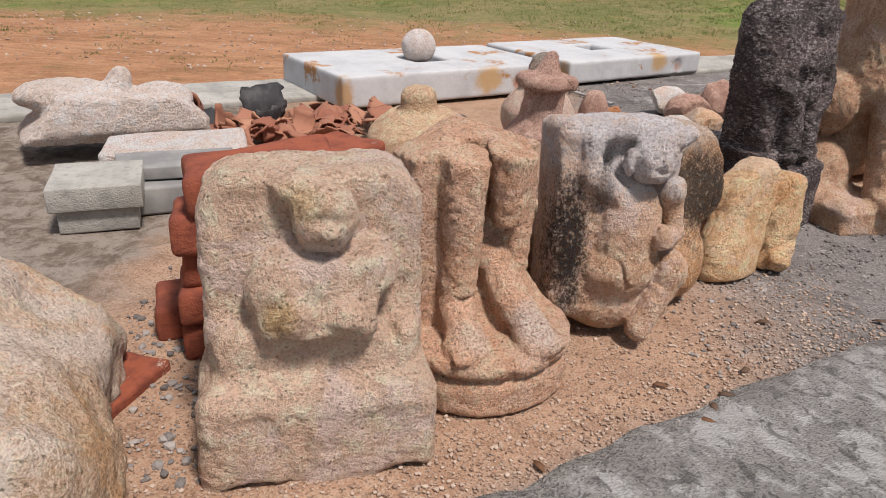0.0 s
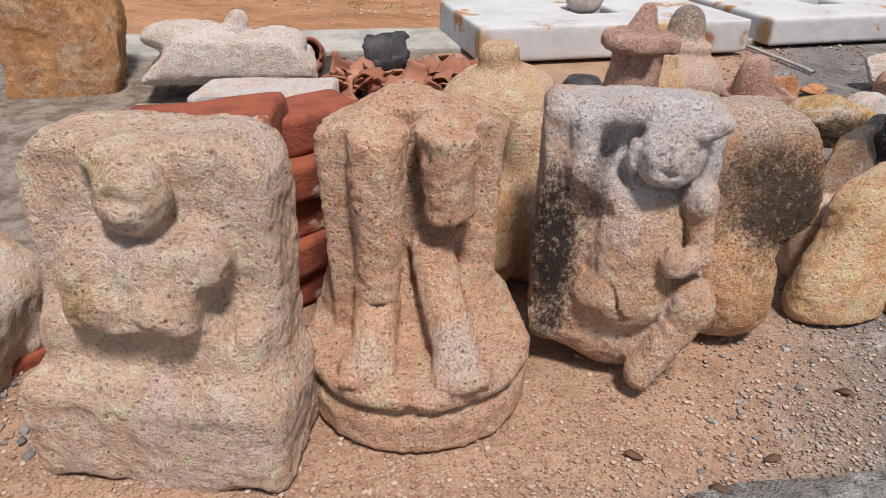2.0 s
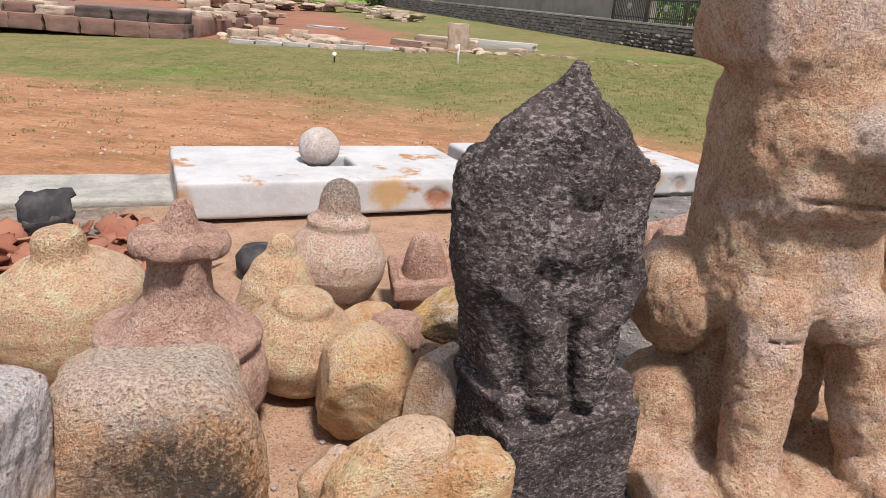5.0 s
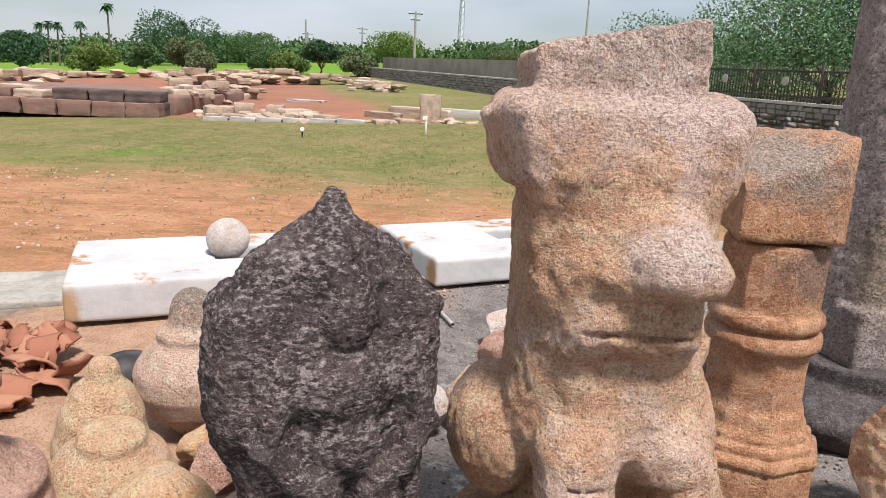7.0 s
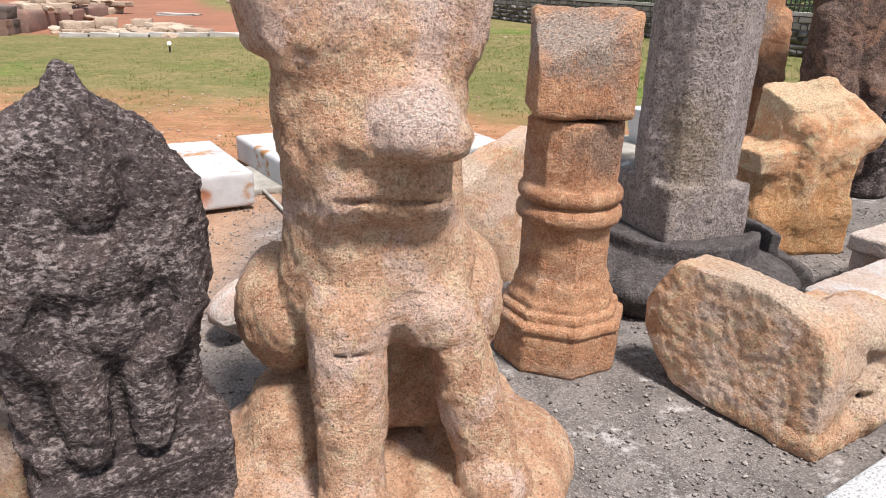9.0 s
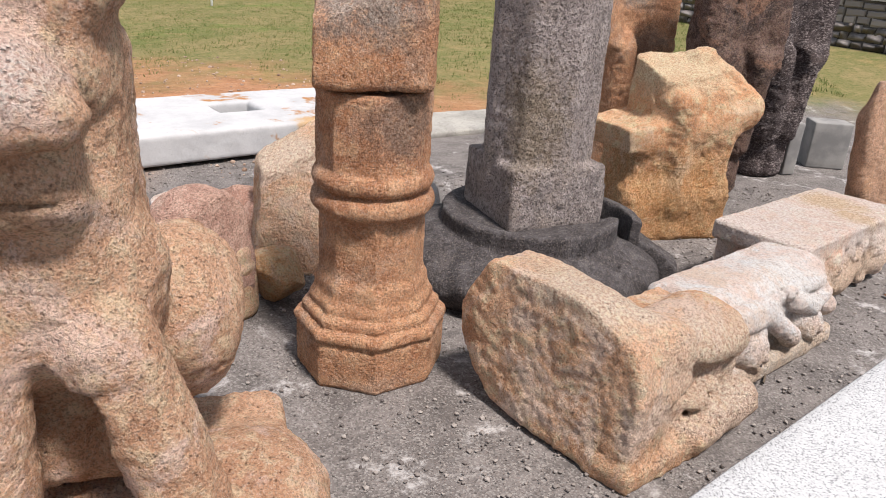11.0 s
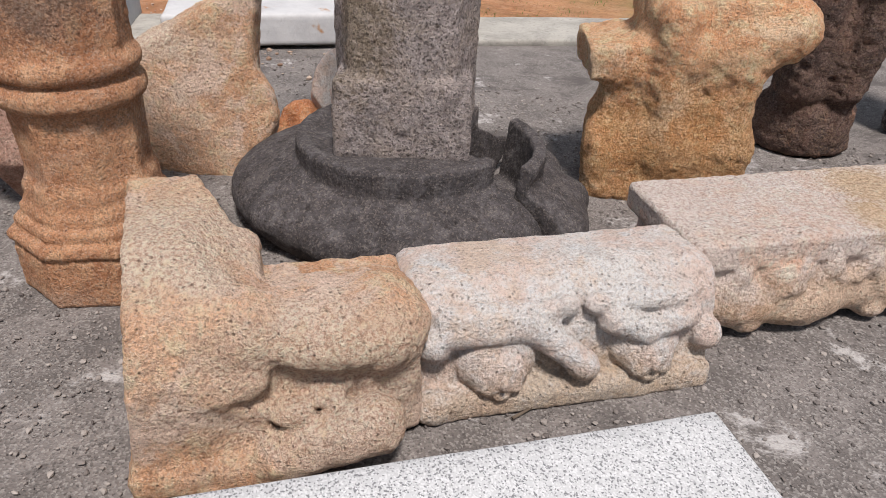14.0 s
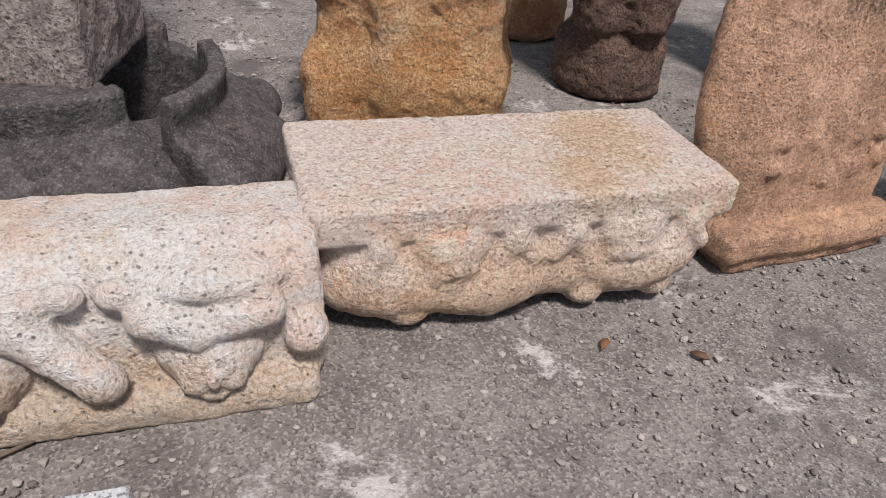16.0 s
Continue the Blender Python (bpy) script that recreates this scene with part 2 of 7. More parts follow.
def lathe(name, profile, segs=48, lumps=0.005, grit=0.002, seed=0, rings=5, square=0.0):
    """A turned stone: profile of (radius, z) from the base to the tip."""
    prof = []
    for (r0, z0), (r1, z1) in zip(profile, profile[1:]):
        n = max(1, int(math.hypot(r1 - r0, z1 - z0) / 0.012))
        prof += [(r0 + (r1 - r0) * k / n, z0 + (z1 - z0) * k / n) for k in range(n)]
    prof.append(profile[-1])
    for _ in range(2):
        prof = [prof[0]] + [tuple(0.25 * a + 0.5 * b + 0.25 * c for a, b, c in zip(p, q, r)) for p, q, r in zip(prof, prof[1:], prof[2:])] + [prof[-1]]
    ang = np.arange(segs) * 2 * math.pi / segs
    rows = np.array([[(max(r, 0.002) * math.cos(a), max(r, 0.002) * math.sin(a), z) for a in ang] for r, z in prof])
    verts = rows.reshape(-1, 3)
    i, j = np.meshgrid(np.arange(len(prof) - 1), np.arange(segs), indexing="ij")
    jn = (j + 1) % segs
    faces = np.stack([i * segs + j, i * segs + jn, (i + 1) * segs + jn, (i + 1) * segs + j], -1).reshape(-1, 4)
    verts = roughen(verts, faces, lumps, 6.0, grit, seed)
    last = (len(prof) - 1) * segs
    out = faces.tolist() + [list(range(segs - 1, -1, -1)), list(range(last, last + segs))]
    return solid(name, verts, out)


def sphere_points(sub):
    bm = bmesh.new()
    bmesh.ops.create_icosphere(bm, subdivisions=sub, radius=1)
    v = np.array([p.co[:] for p in bm.verts])
    f = [[p.index for p in q.verts] for q in bm.faces]
    bm.free()
    return v, f


BALLS = {k: sphere_points(k) for k in (1, 2, 3, 5)}


def rock(name, size, seed=0, cuts=9, rough=0.06, sub=5, smooth=True):
    """A broken stone: a ball cut by random planes and roughened. size: half extents; its base is at z = 0."""
    rng = np.random.RandomState(seed)
    v, f = BALLS[sub]
    v = v.copy()
    for _ in range(cuts):
        n = rng.normal(size=3)
        n /= np.linalg.norm(n)
        d = rng.uniform(0.55, 0.82)
        over = np.maximum(v @ n - d, 0)
        v -= over[:, None] * n * 0.93
    v *= 1 + rough * fbm(v, 2.4, 3, seed)[:, None] + rough * 0.35 * fbm(v, 11, 2, seed + 3)[:, None]
    top = np.abs(v).max(0)
    v = v / top * np.array(size)
    v[:, 2] -= v[:, 2].min()
    return solid(name, v, f, smooth)


def slab_bm(w, d, h, bevel=0.012, segs=2, seed=0, wob=0.004, n=(10, 6, 2)):
    """A stone slab with worn edges, resting on z = 0."""
    bm = bmesh.new()
    bmesh.ops.create_cube(bm, size=1)
    bmesh.ops.scale(bm, vec=(w, d, h), verts=bm.verts)
    bmesh.ops.translate(bm, vec=(0, 0, h / 2), verts=bm.verts)
    bmesh.ops.bevel(bm, geom=bm.edges[:], offset=bevel, segments=segs, affect="EDGES", profile=0.6)
    for axis, count, span in ((0, n[0], w), (1, n[1], d), (2, n[2], h)):
        no = [0, 0, 0]
        no[axis] = 1
        for k in range(1, count):
            c = [0, 0, h / 2]
            c[axis] = (-span / 2 + span * k / count) + (h / 2 if axis == 2 else 0)
            bmesh.ops.bisect_plane(bm, geom=bm.verts[:] + bm.edges[:] + bm.faces[:], plane_co=c, plane_no=no)
    if wob:
        p = np.array([v.co[:] for v in bm.verts])
        o = np.stack([fbm(p, 4.5, 3, seed + k) for k in range(3)], -1) * wob
        for v, q in zip(bm.verts, o):
            v.co += Vector(q)
    for q in bm.faces:
        q.smooth = True
    return bm


def slab_mesh(name, *a, **k):
    bm = slab_bm(*a, **k)
    me = bpy.data.meshes.new(name)
    bm.to_mesh(me)
    bm.free()
    return me


def ground_z(x, y):
    """The yard is level; the land beyond it rises very gently."""
    s = min(1.0, max(0.0, (y - 8.5) / 6))
    return s * s * (3 - 2 * s) * (0.039 * (y - 9) + 0.036 * (x - 2.5))


# ---- materials ----
CREAM = granite("cream_granite", (0.550, 0.400, 0.280), (0.440, 0.310, 0.210), (0.605, 0.500, 0.440), 0.58, 0.2,
                stains_and_light=(((-0.08, -0.27, 0.52), (0.06, 0.08, 0.06), (0.46, 0.29, 0.10), 0.7), ((-0.03, -0.22, 0.80), (0.09, 0.1, 0.06), (0.50, 0.34, 0.14), 0.6)))
PINK = granite("pink_granite", (0.560, 0.355, 0.228), (0.450, 0.260, 0.152), (0.605, 0.430, 0.320), 0.58, 0.4, pits=0.75,
               stains_and_light=(((0.10, -0.22, 0.27), (0.09, 0.14, 0.07), (0.62, 0.52, 0.44), 0.7), ((-0.13, -0.24, 0.27), (0.06, 0.1, 0.05), (0.60, 0.48, 0.38), 0.6)))
WHITE_OCHRE = granite("white_and_ochre_granite", (0.528, 0.360, 0.250), (0.462, 0.290, 0.170), (0.572, 0.460, 0.400), 0.60, 0.25, seed=3.1,
                      stains_and_light=(((0.06, -0.04, 0.76), (0.40, 0.38, 0.23), (0.68, 0.67, 0.65), 0.95),
                              ((-0.205, -0.10, 0.37), (0.092, 0.17, 0.30), (0.016, 0.014, 0.013), 1.0),
                              ((-0.10, -0.10, 0.60), (0.05, 0.14, 0.10), (0.09, 0.08, 0.07), 0.7)))
STAINED = granite("stained_granite", (0.506, 0.320, 0.190), (0.462, 0.250, 0.100), (0.396, 0.280, 0.200), 0.60, 0.5, seed=5.7,
                  stains_and_light=(((0.10, -0.16, 0.52), (0.20, 0.18, 0.25), (0.030, 0.026, 0.022), 0.96),
                          ((-0.02, -0.14, 0.56), (0.20, 0.14, 0.16), (0.10, 0.085, 0.065), 0.62),
                          ((0.02, 0.05, 0.80), (0.3, 0.25, 0.10), (0.56, 0.50, 0.42), 0.75)))
OCHRE = granite("ochre_granite", (0.590, 0.385, 0.215), (0.500, 0.290, 0.130), (0.640, 0.500, 0.360), 0.58, 0.25, seed=1.3)
# Pale snout spot is a painted highlight; the brown below mixes rust with shade.
TAN = granite("tan_granite", (0.520, 0.338, 0.212), (0.410, 0.240, 0.140), (0.638, 0.500, 0.420), 0.60, 0.45, seed=8.2,
              stains_and_light=(((0, -0.05, 1.80), (0.50, 0.45, 0.26), (0.58, 0.50, 0.46), 0.62), ((0, 0.05, 1.95), (0.4, 0.4, 0.14), (0.34, 0.29, 0.27), 0.7), ((0.08, -0.30, 1.36), (0.16, 0.16, 0.07), (0.66, 0.56, 0.49), 0.55), ((0.05, -0.30, 1.12), (0.20, 0.15, 0.09), (0.40, 0.22, 0.12), 0.4)))
RUST = granite("rust_granite", (0.468, 0.262, 0.140), (0.368, 0.182, 0.092), (0.460, 0.320, 0.225), 0.60, 0.5, seed=4.4,
               stains_and_light=(((0.08, -0.16, 1.05), (0.14, 0.2, 0.14), (0.22, 0.17, 0.14), 0.75), ((-0.05, -0.05, 1.46), (0.30, 0.34, 0.16), (0.44, 0.38, 0.33), 0.9), ((0.2, -0.1, 1.32), (0.12, 0.2, 0.14), (0.50, 0.24, 0.13), 0.6)))
BLACK = granite("black_stone", (0.058, 0.047, 0.046), (0.034, 0.028, 0.028), (0.13, 0.105, 0.098), 0.60, 0.5, speck=(0.012, 0.011, 0.011), grain=190, pits=0.4, light=0.10, streak=(0.50, 0.43, 0.41))
GREY = granite("grey_granite", (0.250, 0.228, 0.210), (0.180, 0.166, 0.153), (0.30, 0.27, 0.24), 0.60, 0.75, speck=(0.035, 0.033, 0.032), grain=150, light=0.22, seed=2.2,
               stains_and_light=(((-0.20, -0.22, 0.5), (0.2, 0.16, 0.3), (0.27, 0.20, 0.10), 0.5),))
BASALT = granite("basalt", (0.060, 0.057, 0.056), (0.042, 0.040, 0.040), (0.10, 0.094, 0.09), 0.66, 0.25, speck=(0.015, 0.015, 0.015), grain=170, bump=0.7, pits=0.45, light=0.12)
DARK_BROWN = granite("dark_brown_granite", (0.120, 0.076, 0.058), (0.055, 0.042, 0.038), (0.30, 0.175, 0.115), 0.63, 0.6, speck=(0.02, 0.018, 0.016), grain=170, light=0.15, streak=(0.27, 0.185, 0.13))
PALE = granite("pale_granite", (0.640, 0.575, 0.530), (0.560, 0.470, 0.395), (0.600, 0.510, 0.410), 0.62, 0.22, seed=6.3,
               stains_and_light=(((0, -0.2, 0.06), (0.6, 0.2, 0.12), (0.56, 0.40, 0.24), 0.6),))
# Paler top and darker front foot paint in high sunlight; orange spots are stain.
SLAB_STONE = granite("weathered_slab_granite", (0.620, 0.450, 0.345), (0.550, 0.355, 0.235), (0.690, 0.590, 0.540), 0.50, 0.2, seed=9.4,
                     stains_and_light=(((0, 0.05, 0.40), (0.9, 0.6, 0.10), (0.68, 0.58, 0.50), 0.6), ((0.30, 0.08, 0.38), (0.17, 0.22, 0.16), (0.64, 0.43, 0.22), 0.65), ((0.16, -0.12, 0.37), (0.10, 0.14, 0.08), (0.62, 0.42, 0.22), 0.6), ((0, -0.2, 0.12), (0.6, 0.2, 0.14), (0.54, 0.34, 0.18), 0.6)))
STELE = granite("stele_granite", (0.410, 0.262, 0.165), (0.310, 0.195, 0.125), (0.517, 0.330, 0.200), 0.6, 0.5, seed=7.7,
                stains_and_light=(((0.0, -0.08, 0.86), (0.24, 0.15, 0.17), (0.085, 0.072, 0.06), 0.85), ((0, 0.05, 1.0), (0.3, 0.2, 0.07), (0.60, 0.54, 0.47), 0.9)))
# Cream top paints in the highlights; the lower part has a more orange tone.
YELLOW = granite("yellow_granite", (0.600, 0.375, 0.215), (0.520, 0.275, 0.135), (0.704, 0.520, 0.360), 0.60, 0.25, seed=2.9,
                 stains_and_light=(((0, -0.1, 0.22), (0.6, 0.5, 0.42), (0.50, 0.25, 0.085), 0.75), ((0, 0, 1.0), (0.4, 0.4, 0.16), (0.68, 0.52, 0.34), 0.7)))
# Front and upper parts are tinted paler by position.
FACE = granite("broken_face_granite", (0.572, 0.370, 0.230), (0.462, 0.270, 0.150), (0.660, 0.530, 0.440), 0.56, 0.3, seed=3.9,
               stains_and_light=(((0.12, -0.30, 0.30), (0.50, 0.18, 0.36), (0.62, 0.49, 0.37), 0.7), ((-0.2, 0.0, 0.58), (0.4, 0.4, 0.12), (0.63, 0.50, 0.37), 0.7)))


def pot_stone(name, tip, seed):
    return granite(name, (0.594, 0.400, 0.240), (0.506, 0.330, 0.200), (0.638, 0.490, 0.380), 0.62, 0.4, seed=seed, stains_and_light=tip)


KALASH = pot_stone("domed_finial_granite", (((0, 0, 0.56), (0.13, 0.13, 0.07), (0.50, 0.28, 0.15), 0.7),), 1.1)
VASE = granite("pinkish_grey_granite", (0.440, 0.290, 0.220), (0.352, 0.210, 0.155), (0.506, 0.380, 0.310), 0.62, 0.5, seed=2.5)
POT_GREY_TIP = granite("pot_granite", (0.539, 0.400, 0.310), (0.462, 0.330, 0.240), (0.594, 0.480, 0.400), 0.62, 0.45, seed=4.1,
                       stains_and_light=(((0, 0, 0.66), (0.14, 0.14, 0.15), (0.25, 0.22, 0.19), 0.85),))

g = Nodes("white_painted_concrete")
c = g.mix(g.ramp(g.noise(3, 6, 0.7), 0.35, 0.7), (0.52, 0.52, 0.525), (0.42, 0.42, 0.43))
c = g.mix(g.ramp(g.noise(14, 6, 0.75, 0.5), 0.60, 0.74, 0, 0.55), c, (0.42, 0.41, 0.40))
c = g.mix(g.ramp(g.noise(60, 3), 0.60, 0.75, 0, 0.4), c, (0.33, 0.33, 0.33))
rust = g.math("MULTIPLY", g.ramp(g.noise(2.3, 4, 0.6, 0.3), 0.59, 0.66), g.ramp(g.noise(9, 5, 0.7), 0.36, 0.56))
c = g.mix(rust, c, (0.36, 0.18, 0.07))
for at, size, col in (((0.75, -0.65, 0.10), (0.13, 0.05, 0.10), (0.34, 0.12, 0.04)), ((0.34, -0.65, 0.16), (0.18, 0.16, 0.14), (0.45, 0.27, 0.10)), ((-1.16, -0.60, 0.10), (0.09, 0.12, 0.2), (0.42, 0.24, 0.09))):
    d = g.math("ADD", g.length(g.mapped(loc=at, scale=size)), g.math("MULTIPLY", g.math("SUBTRACT", g.noise(12, 5, 0.7), 0.5), 1.2))
    c = g.mix(g.ramp(d, 0.5, 1.15, 0.85, 0), c, col)
WHITEWASH = g.done(c, 0.85, g.math("ADD", g.noise(40, 5, 0.7), g.noise(8, 3)), 0.3, 0.01)

g = Nodes("polished_grey_granite_beam")
cx = g.xyz(g.voro(300, "Color"))
c = g.mix(g.ramp(cx[0], 0.66, 0.86, 0, 0.75), (0.48, 0.485, 0.49), (0.08, 0.08, 0.09))
c = g.mix(g.ramp(cx[1], 0.5, 0.9, 0, 0.5), c, (0.70, 0.70, 0.71))
c = g.mix(g.ramp(g.noise(5, 5, 0.7, 0.8), 0.62, 0.72, 0, 0.5), c, (0.24, 0.25, 0.24))
BEAM = g.done(c, 0.7, g.noise(110, 3), 0.2, 0.004)

g = Nodes("red_brick")
c = g.mix(g.ramp(g.noise(9, 5, 0.65), 0.35, 0.68), (0.30, 0.085, 0.045), (0.18, 0.05, 0.032))
c = g.mix(g.ramp(g.math("ADD", g.noise(4, 6, 0.7, 0.4), g.math("MULTIPLY", g.rand(), 0.10)), 0.60, 0.68, 0, 0.85), c, (0.62, 0.53, 0.43))
c = g.mix(g.ramp(g.noise(7, 5, 0.7), 0.62, 0.74, 0, 0.85), c, (0.05, 0.035, 0.03))
BRICK = g.done(c, 0.95, g.math("ADD", g.noise(70, 4, 0.7), g.noise(14, 4)), 0.6, 0.012)

g = Nodes("terracotta")
c = g.mix(g.rand(), (0.25, 0.095, 0.06), (0.40, 0.20, 0.125))
c = g.mix(g.ramp(g.noise(12, 5, 0.7), 0.55, 0.75, 0, 0.6), c, (0.16, 0.07, 0.05))
TERRA = g.done(c, 0.85, g.noise(60, 3), 0.25, 0.006)
g = Nodes("blackened_terracotta")
TERRA_BLACK = g.done(g.mix(g.ramp(g.noise(10, 5), 0.4, 0.7), (0.030, 0.028, 0.03), (0.075, 0.07, 0.07)), 0.7, g.noise(60, 3), 0.25, 0.006)

g = Nodes("old_concrete_strip")
c = g.mix(g.ramp(g.noise(2.2, 6, 0.7, 0.4), 0.35, 0.68), (0.44, 0.42, 0.38), (0.27, 0.26, 0.235))
c = g.mix(g.ramp(g.noise(26, 5, 0.7), 0.5, 0.72, 0, 0.5), c, (0.16, 0.155, 0.14))
STRIP = g.done(c, 0.93, g.math("ADD", g.noise(30, 5, 0.7), g.noise(120, 2)), 0.5, 0.012)

# The ground: reddish sand, grey grit, red earth, grass and a far field, by place.
g = Nodes("ground")
gx, gy, gzz = g.xyz()
wob = g.math("SUBTRACT", g.noise(1.3, 5, 0.65), 0.5)
wob2 = g.math("SUBTRACT", g.noise(0.35, 5, 0.65), 0.5)
wobf = g.math("SUBTRACT", g.noise(14, 5, 0.7), 0.5)
sand = g.mix(g.ramp(g.noise(5, 5, 0.7), 0.35, 0.68), (0.42, 0.27, 0.18), (0.31, 0.185, 0.12))
grit = g.mix(g.ramp(g.noise(4, 6, 0.72, 0.3), 0.36, 0.66), (0.212, 0.190, 0.180), (0.130, 0.116, 0.110))
peb = g.xyz(g.voro(150, "Color"))
sand = g.mix(g.ramp(peb[0], 0.55, 0.95, 0, 0.55), sand, (0.46, 0.35, 0.27))
grit = g.mix(g.ramp(peb[0], 0.50, 0.95, 0, 0.55), grit, (0.36, 0.34, 0.32))
dk = g.ramp(peb[1], 0.72, 0.95, 0, 0.65)
sand, grit = g.mix(dk, sand, (0.15, 0.09, 0.06)), g.mix(dk, grit, (0.075, 0.068, 0.065))
pale = g.ramp(g.math("ADD", g.noise(2.6, 6, 0.75, 0.5), g.math("MULTIPLY", wobf, 0.25)), 0.57, 0.68, 0, 0.8)
grit = g.mix(pale, grit, (0.50, 0.48, 0.47))
grit = g.mix(g.ramp(g.noise(1.9, 6, 0.72, 0.4, g.mapped(loc=(5, 2, 0))), 0.53, 0.64, 0, 0.75), grit, (0.095, 0.085, 0.082))
earth = g.mix(g.ramp(g.noise(0.9, 7, 0.7), 0.32, 0.68), (0.44, 0.235, 0.13), (0.29, 0.135, 0.07))
earth = g.mix(g.ramp(g.noise(9, 5, 0.75), 0.42, 0.70, 0, 0.5), earth, (0.48, 0.31, 0.20))
earth = g.mix(g.ramp(g.noise(1.5, 6, 0.74, 0.6, g.mapped(loc=(4, 1, 0), scale=(1.7, 0.75, 1))), 0.50, 0.62, 0, 0.75), earth, (0.25, 0.135, 0.068))
earth = g.mix(g.ramp(g.noise(2.2, 6, 0.76, 0.6, g.mapped(loc=(9, 3, 0), scale=(1.7, 0.75, 1))), 0.57, 0.66, 0, 0.6), earth, (0.15, 0.125, 0.05))
earth = g.mix(g.ramp(g.noise(30, 5, 0.8), 0.36, 0.52, 0.6, 0), earth, (0.19, 0.085, 0.04))
earth = g.mix(g.ramp(g.noise(5, 6, 0.78, 0.4, g.mapped(scale=(2.0, 0.8, 1))), 0.52, 0.62, 0, 0.55), earth, (0.50, 0.26, 0.13))
earth = g.mix(g.ramp(g.noise(2.6, 6, 0.75, 0.5), 0.55, 0.68, 0, 0.6), earth, (0.20, 0.12, 0.06))
grass = g.mix(g.ramp(g.noise(0.55, 6, 0.7, 0.3), 0.32, 0.70), (0.150, 0.155, 0.055), (0.25, 0.20, 0.095))
grass = g.mix(g.ramp(g.noise(0.24, 4, 0.6), 0.54, 0.66, 0, 0.7), grass, (0.11, 0.20, 0.03))
grass = g.mix(g.ramp(g.noise(0.9, 5, 0.7, 0.3), 0.58, 0.70, 0, 0.65), grass, (0.34, 0.24, 0.11))
grass = g.mix(g.ramp(g.noise(24, 4, 0.75), 0.44, 0.72, 0, 0.6), grass, (0.055, 0.075, 0.02))
grass = g.mix(g.ramp(g.noise(3.4, 6, 0.80, 0.4), 0.50, 0.62, 0, 0.6), grass, (0.30, 0.225, 0.115))
grass = g.mix(g.ramp(g.noise(7.5, 6, 0.80, 0.4, g.mapped(loc=(3, 8, 0))), 0.52, 0.62, 0, 0.6), grass, (0.075, 0.105, 0.028))
field = g.mix(g.ramp(g.noise(0.05, 5, 0.6), 0.4, 0.62), (0.115, 0.245, 0.02), (0.17, 0.235, 0.045))
# sand lies left of a slanting line, grit right of it
line = g.math("SUBTRACT", g.math("ADD", g.math("MULTIPLY", gy, 0.95), g.math("MULTIPLY", wob, 0.35)), g.math("MULTIPLY", gx, 0.62))
near_sand = g.math("MULTIPLY", g.ramp(line, 1.10, 1.42), g.ramp(g.math("ADD", gx, g.math("MULTIPLY", wob, 0.8)), 1.05, 1.7, 1, 0))
c = g.mix(near_sand, grit, sand)
# Rubbly soil at the far left, its shade mixed into the darker grey.
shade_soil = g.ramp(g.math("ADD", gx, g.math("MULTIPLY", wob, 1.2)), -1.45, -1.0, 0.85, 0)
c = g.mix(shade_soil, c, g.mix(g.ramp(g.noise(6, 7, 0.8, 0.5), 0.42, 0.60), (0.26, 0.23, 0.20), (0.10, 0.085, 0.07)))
edge = g.math("ADD", g.math("SUBTRACT", gy, g.math("MULTIPLY", gx, 0.60)), g.math("MULTIPLY", wob2, 1.0))
c = g.mix(g.ramp(edge, 7.75, 7.95), c, earth)
edge2 = g.math("ADD", g.math("ADD", gy, g.math("MULTIPLY", gx, 0.10)), g.math("ADD", g.math("MULTIPLY", wob2, 7.0), g.math("MULTIPLY", wob, 2.5)))
c = g.mix(g.ramp(edge2, 10.6, 13.4), c, grass)
ruin_ground = g.math("MULTIPLY", g.ramp(g.math("ADD", gy, g.math("MULTIPLY", wob2, 3)), 22.3, 23.2), g.ramp(g.math("ADD", g.math("ADD", g.math("MULTIPLY", gy, 0.57), gx), g.math("MULTIPLY", wob2, 5)), 10.2, 12.2, 1, 0))
c = g.mix(ruin_ground, c, g.mix(g.ramp(g.noise(0.5, 6, 0.7), 0.35, 0.65), (0.32, 0.15, 0.095), (0.25, 0.125, 0.085)))
c = g.mix(g.ramp(g.math("ADD", g.math("ADD", gy, g.math("MULTIPLY", gx, -0.55)), g.math("MULTIPLY", wob2, 4)), 78, 84), c, field)
h = g.math("ADD", g.math("MULTIPLY", g.voro(150), 0.35), g.math("ADD", g.noise(34, 6, 0.75), g.math("MULTIPLY", g.noise(3, 3), 1.2)))
GROUND = g.done(c, 0.96, h, 0.55, 0.02, spec=0.15)

g = Nodes("worn_pavement")
c = g.mix(g.ramp(g.noise(3, 6, 0.72, 0.5), 0.34, 0.66), (0.46, 0.435, 0.41), (0.32, 0.30, 0.28))
pv = g.xyz(g.voro(130, "Color"))
c = g.mix(g.ramp(pv[0], 0.5, 0.95, 0, 0.5), c, (0.40, 0.375, 0.35))
c = g.mix(g.ramp(pv[1], 0.7, 0.95, 0, 0.6), c, (0.09, 0.082, 0.078))
c = g.mix(g.ramp(g.noise(1.6, 6, 0.75, 0.6), 0.60, 0.70, 0, 0.75), c, (0.52, 0.50, 0.48))
c = g.mix(g.ramp(g.noise(2.4, 6, 0.75, 0.8, g.mapped(loc=(3, 1, 0))), 0.58, 0.68, 0, 0.5), c, (0.12, 0.115, 0.11))
c = g.mix(g.ramp(g.noise(7, 6, 0.7, 0.5), 0.50, 0.60, 0, 0.8), c, (0.64, 0.62, 0.60))
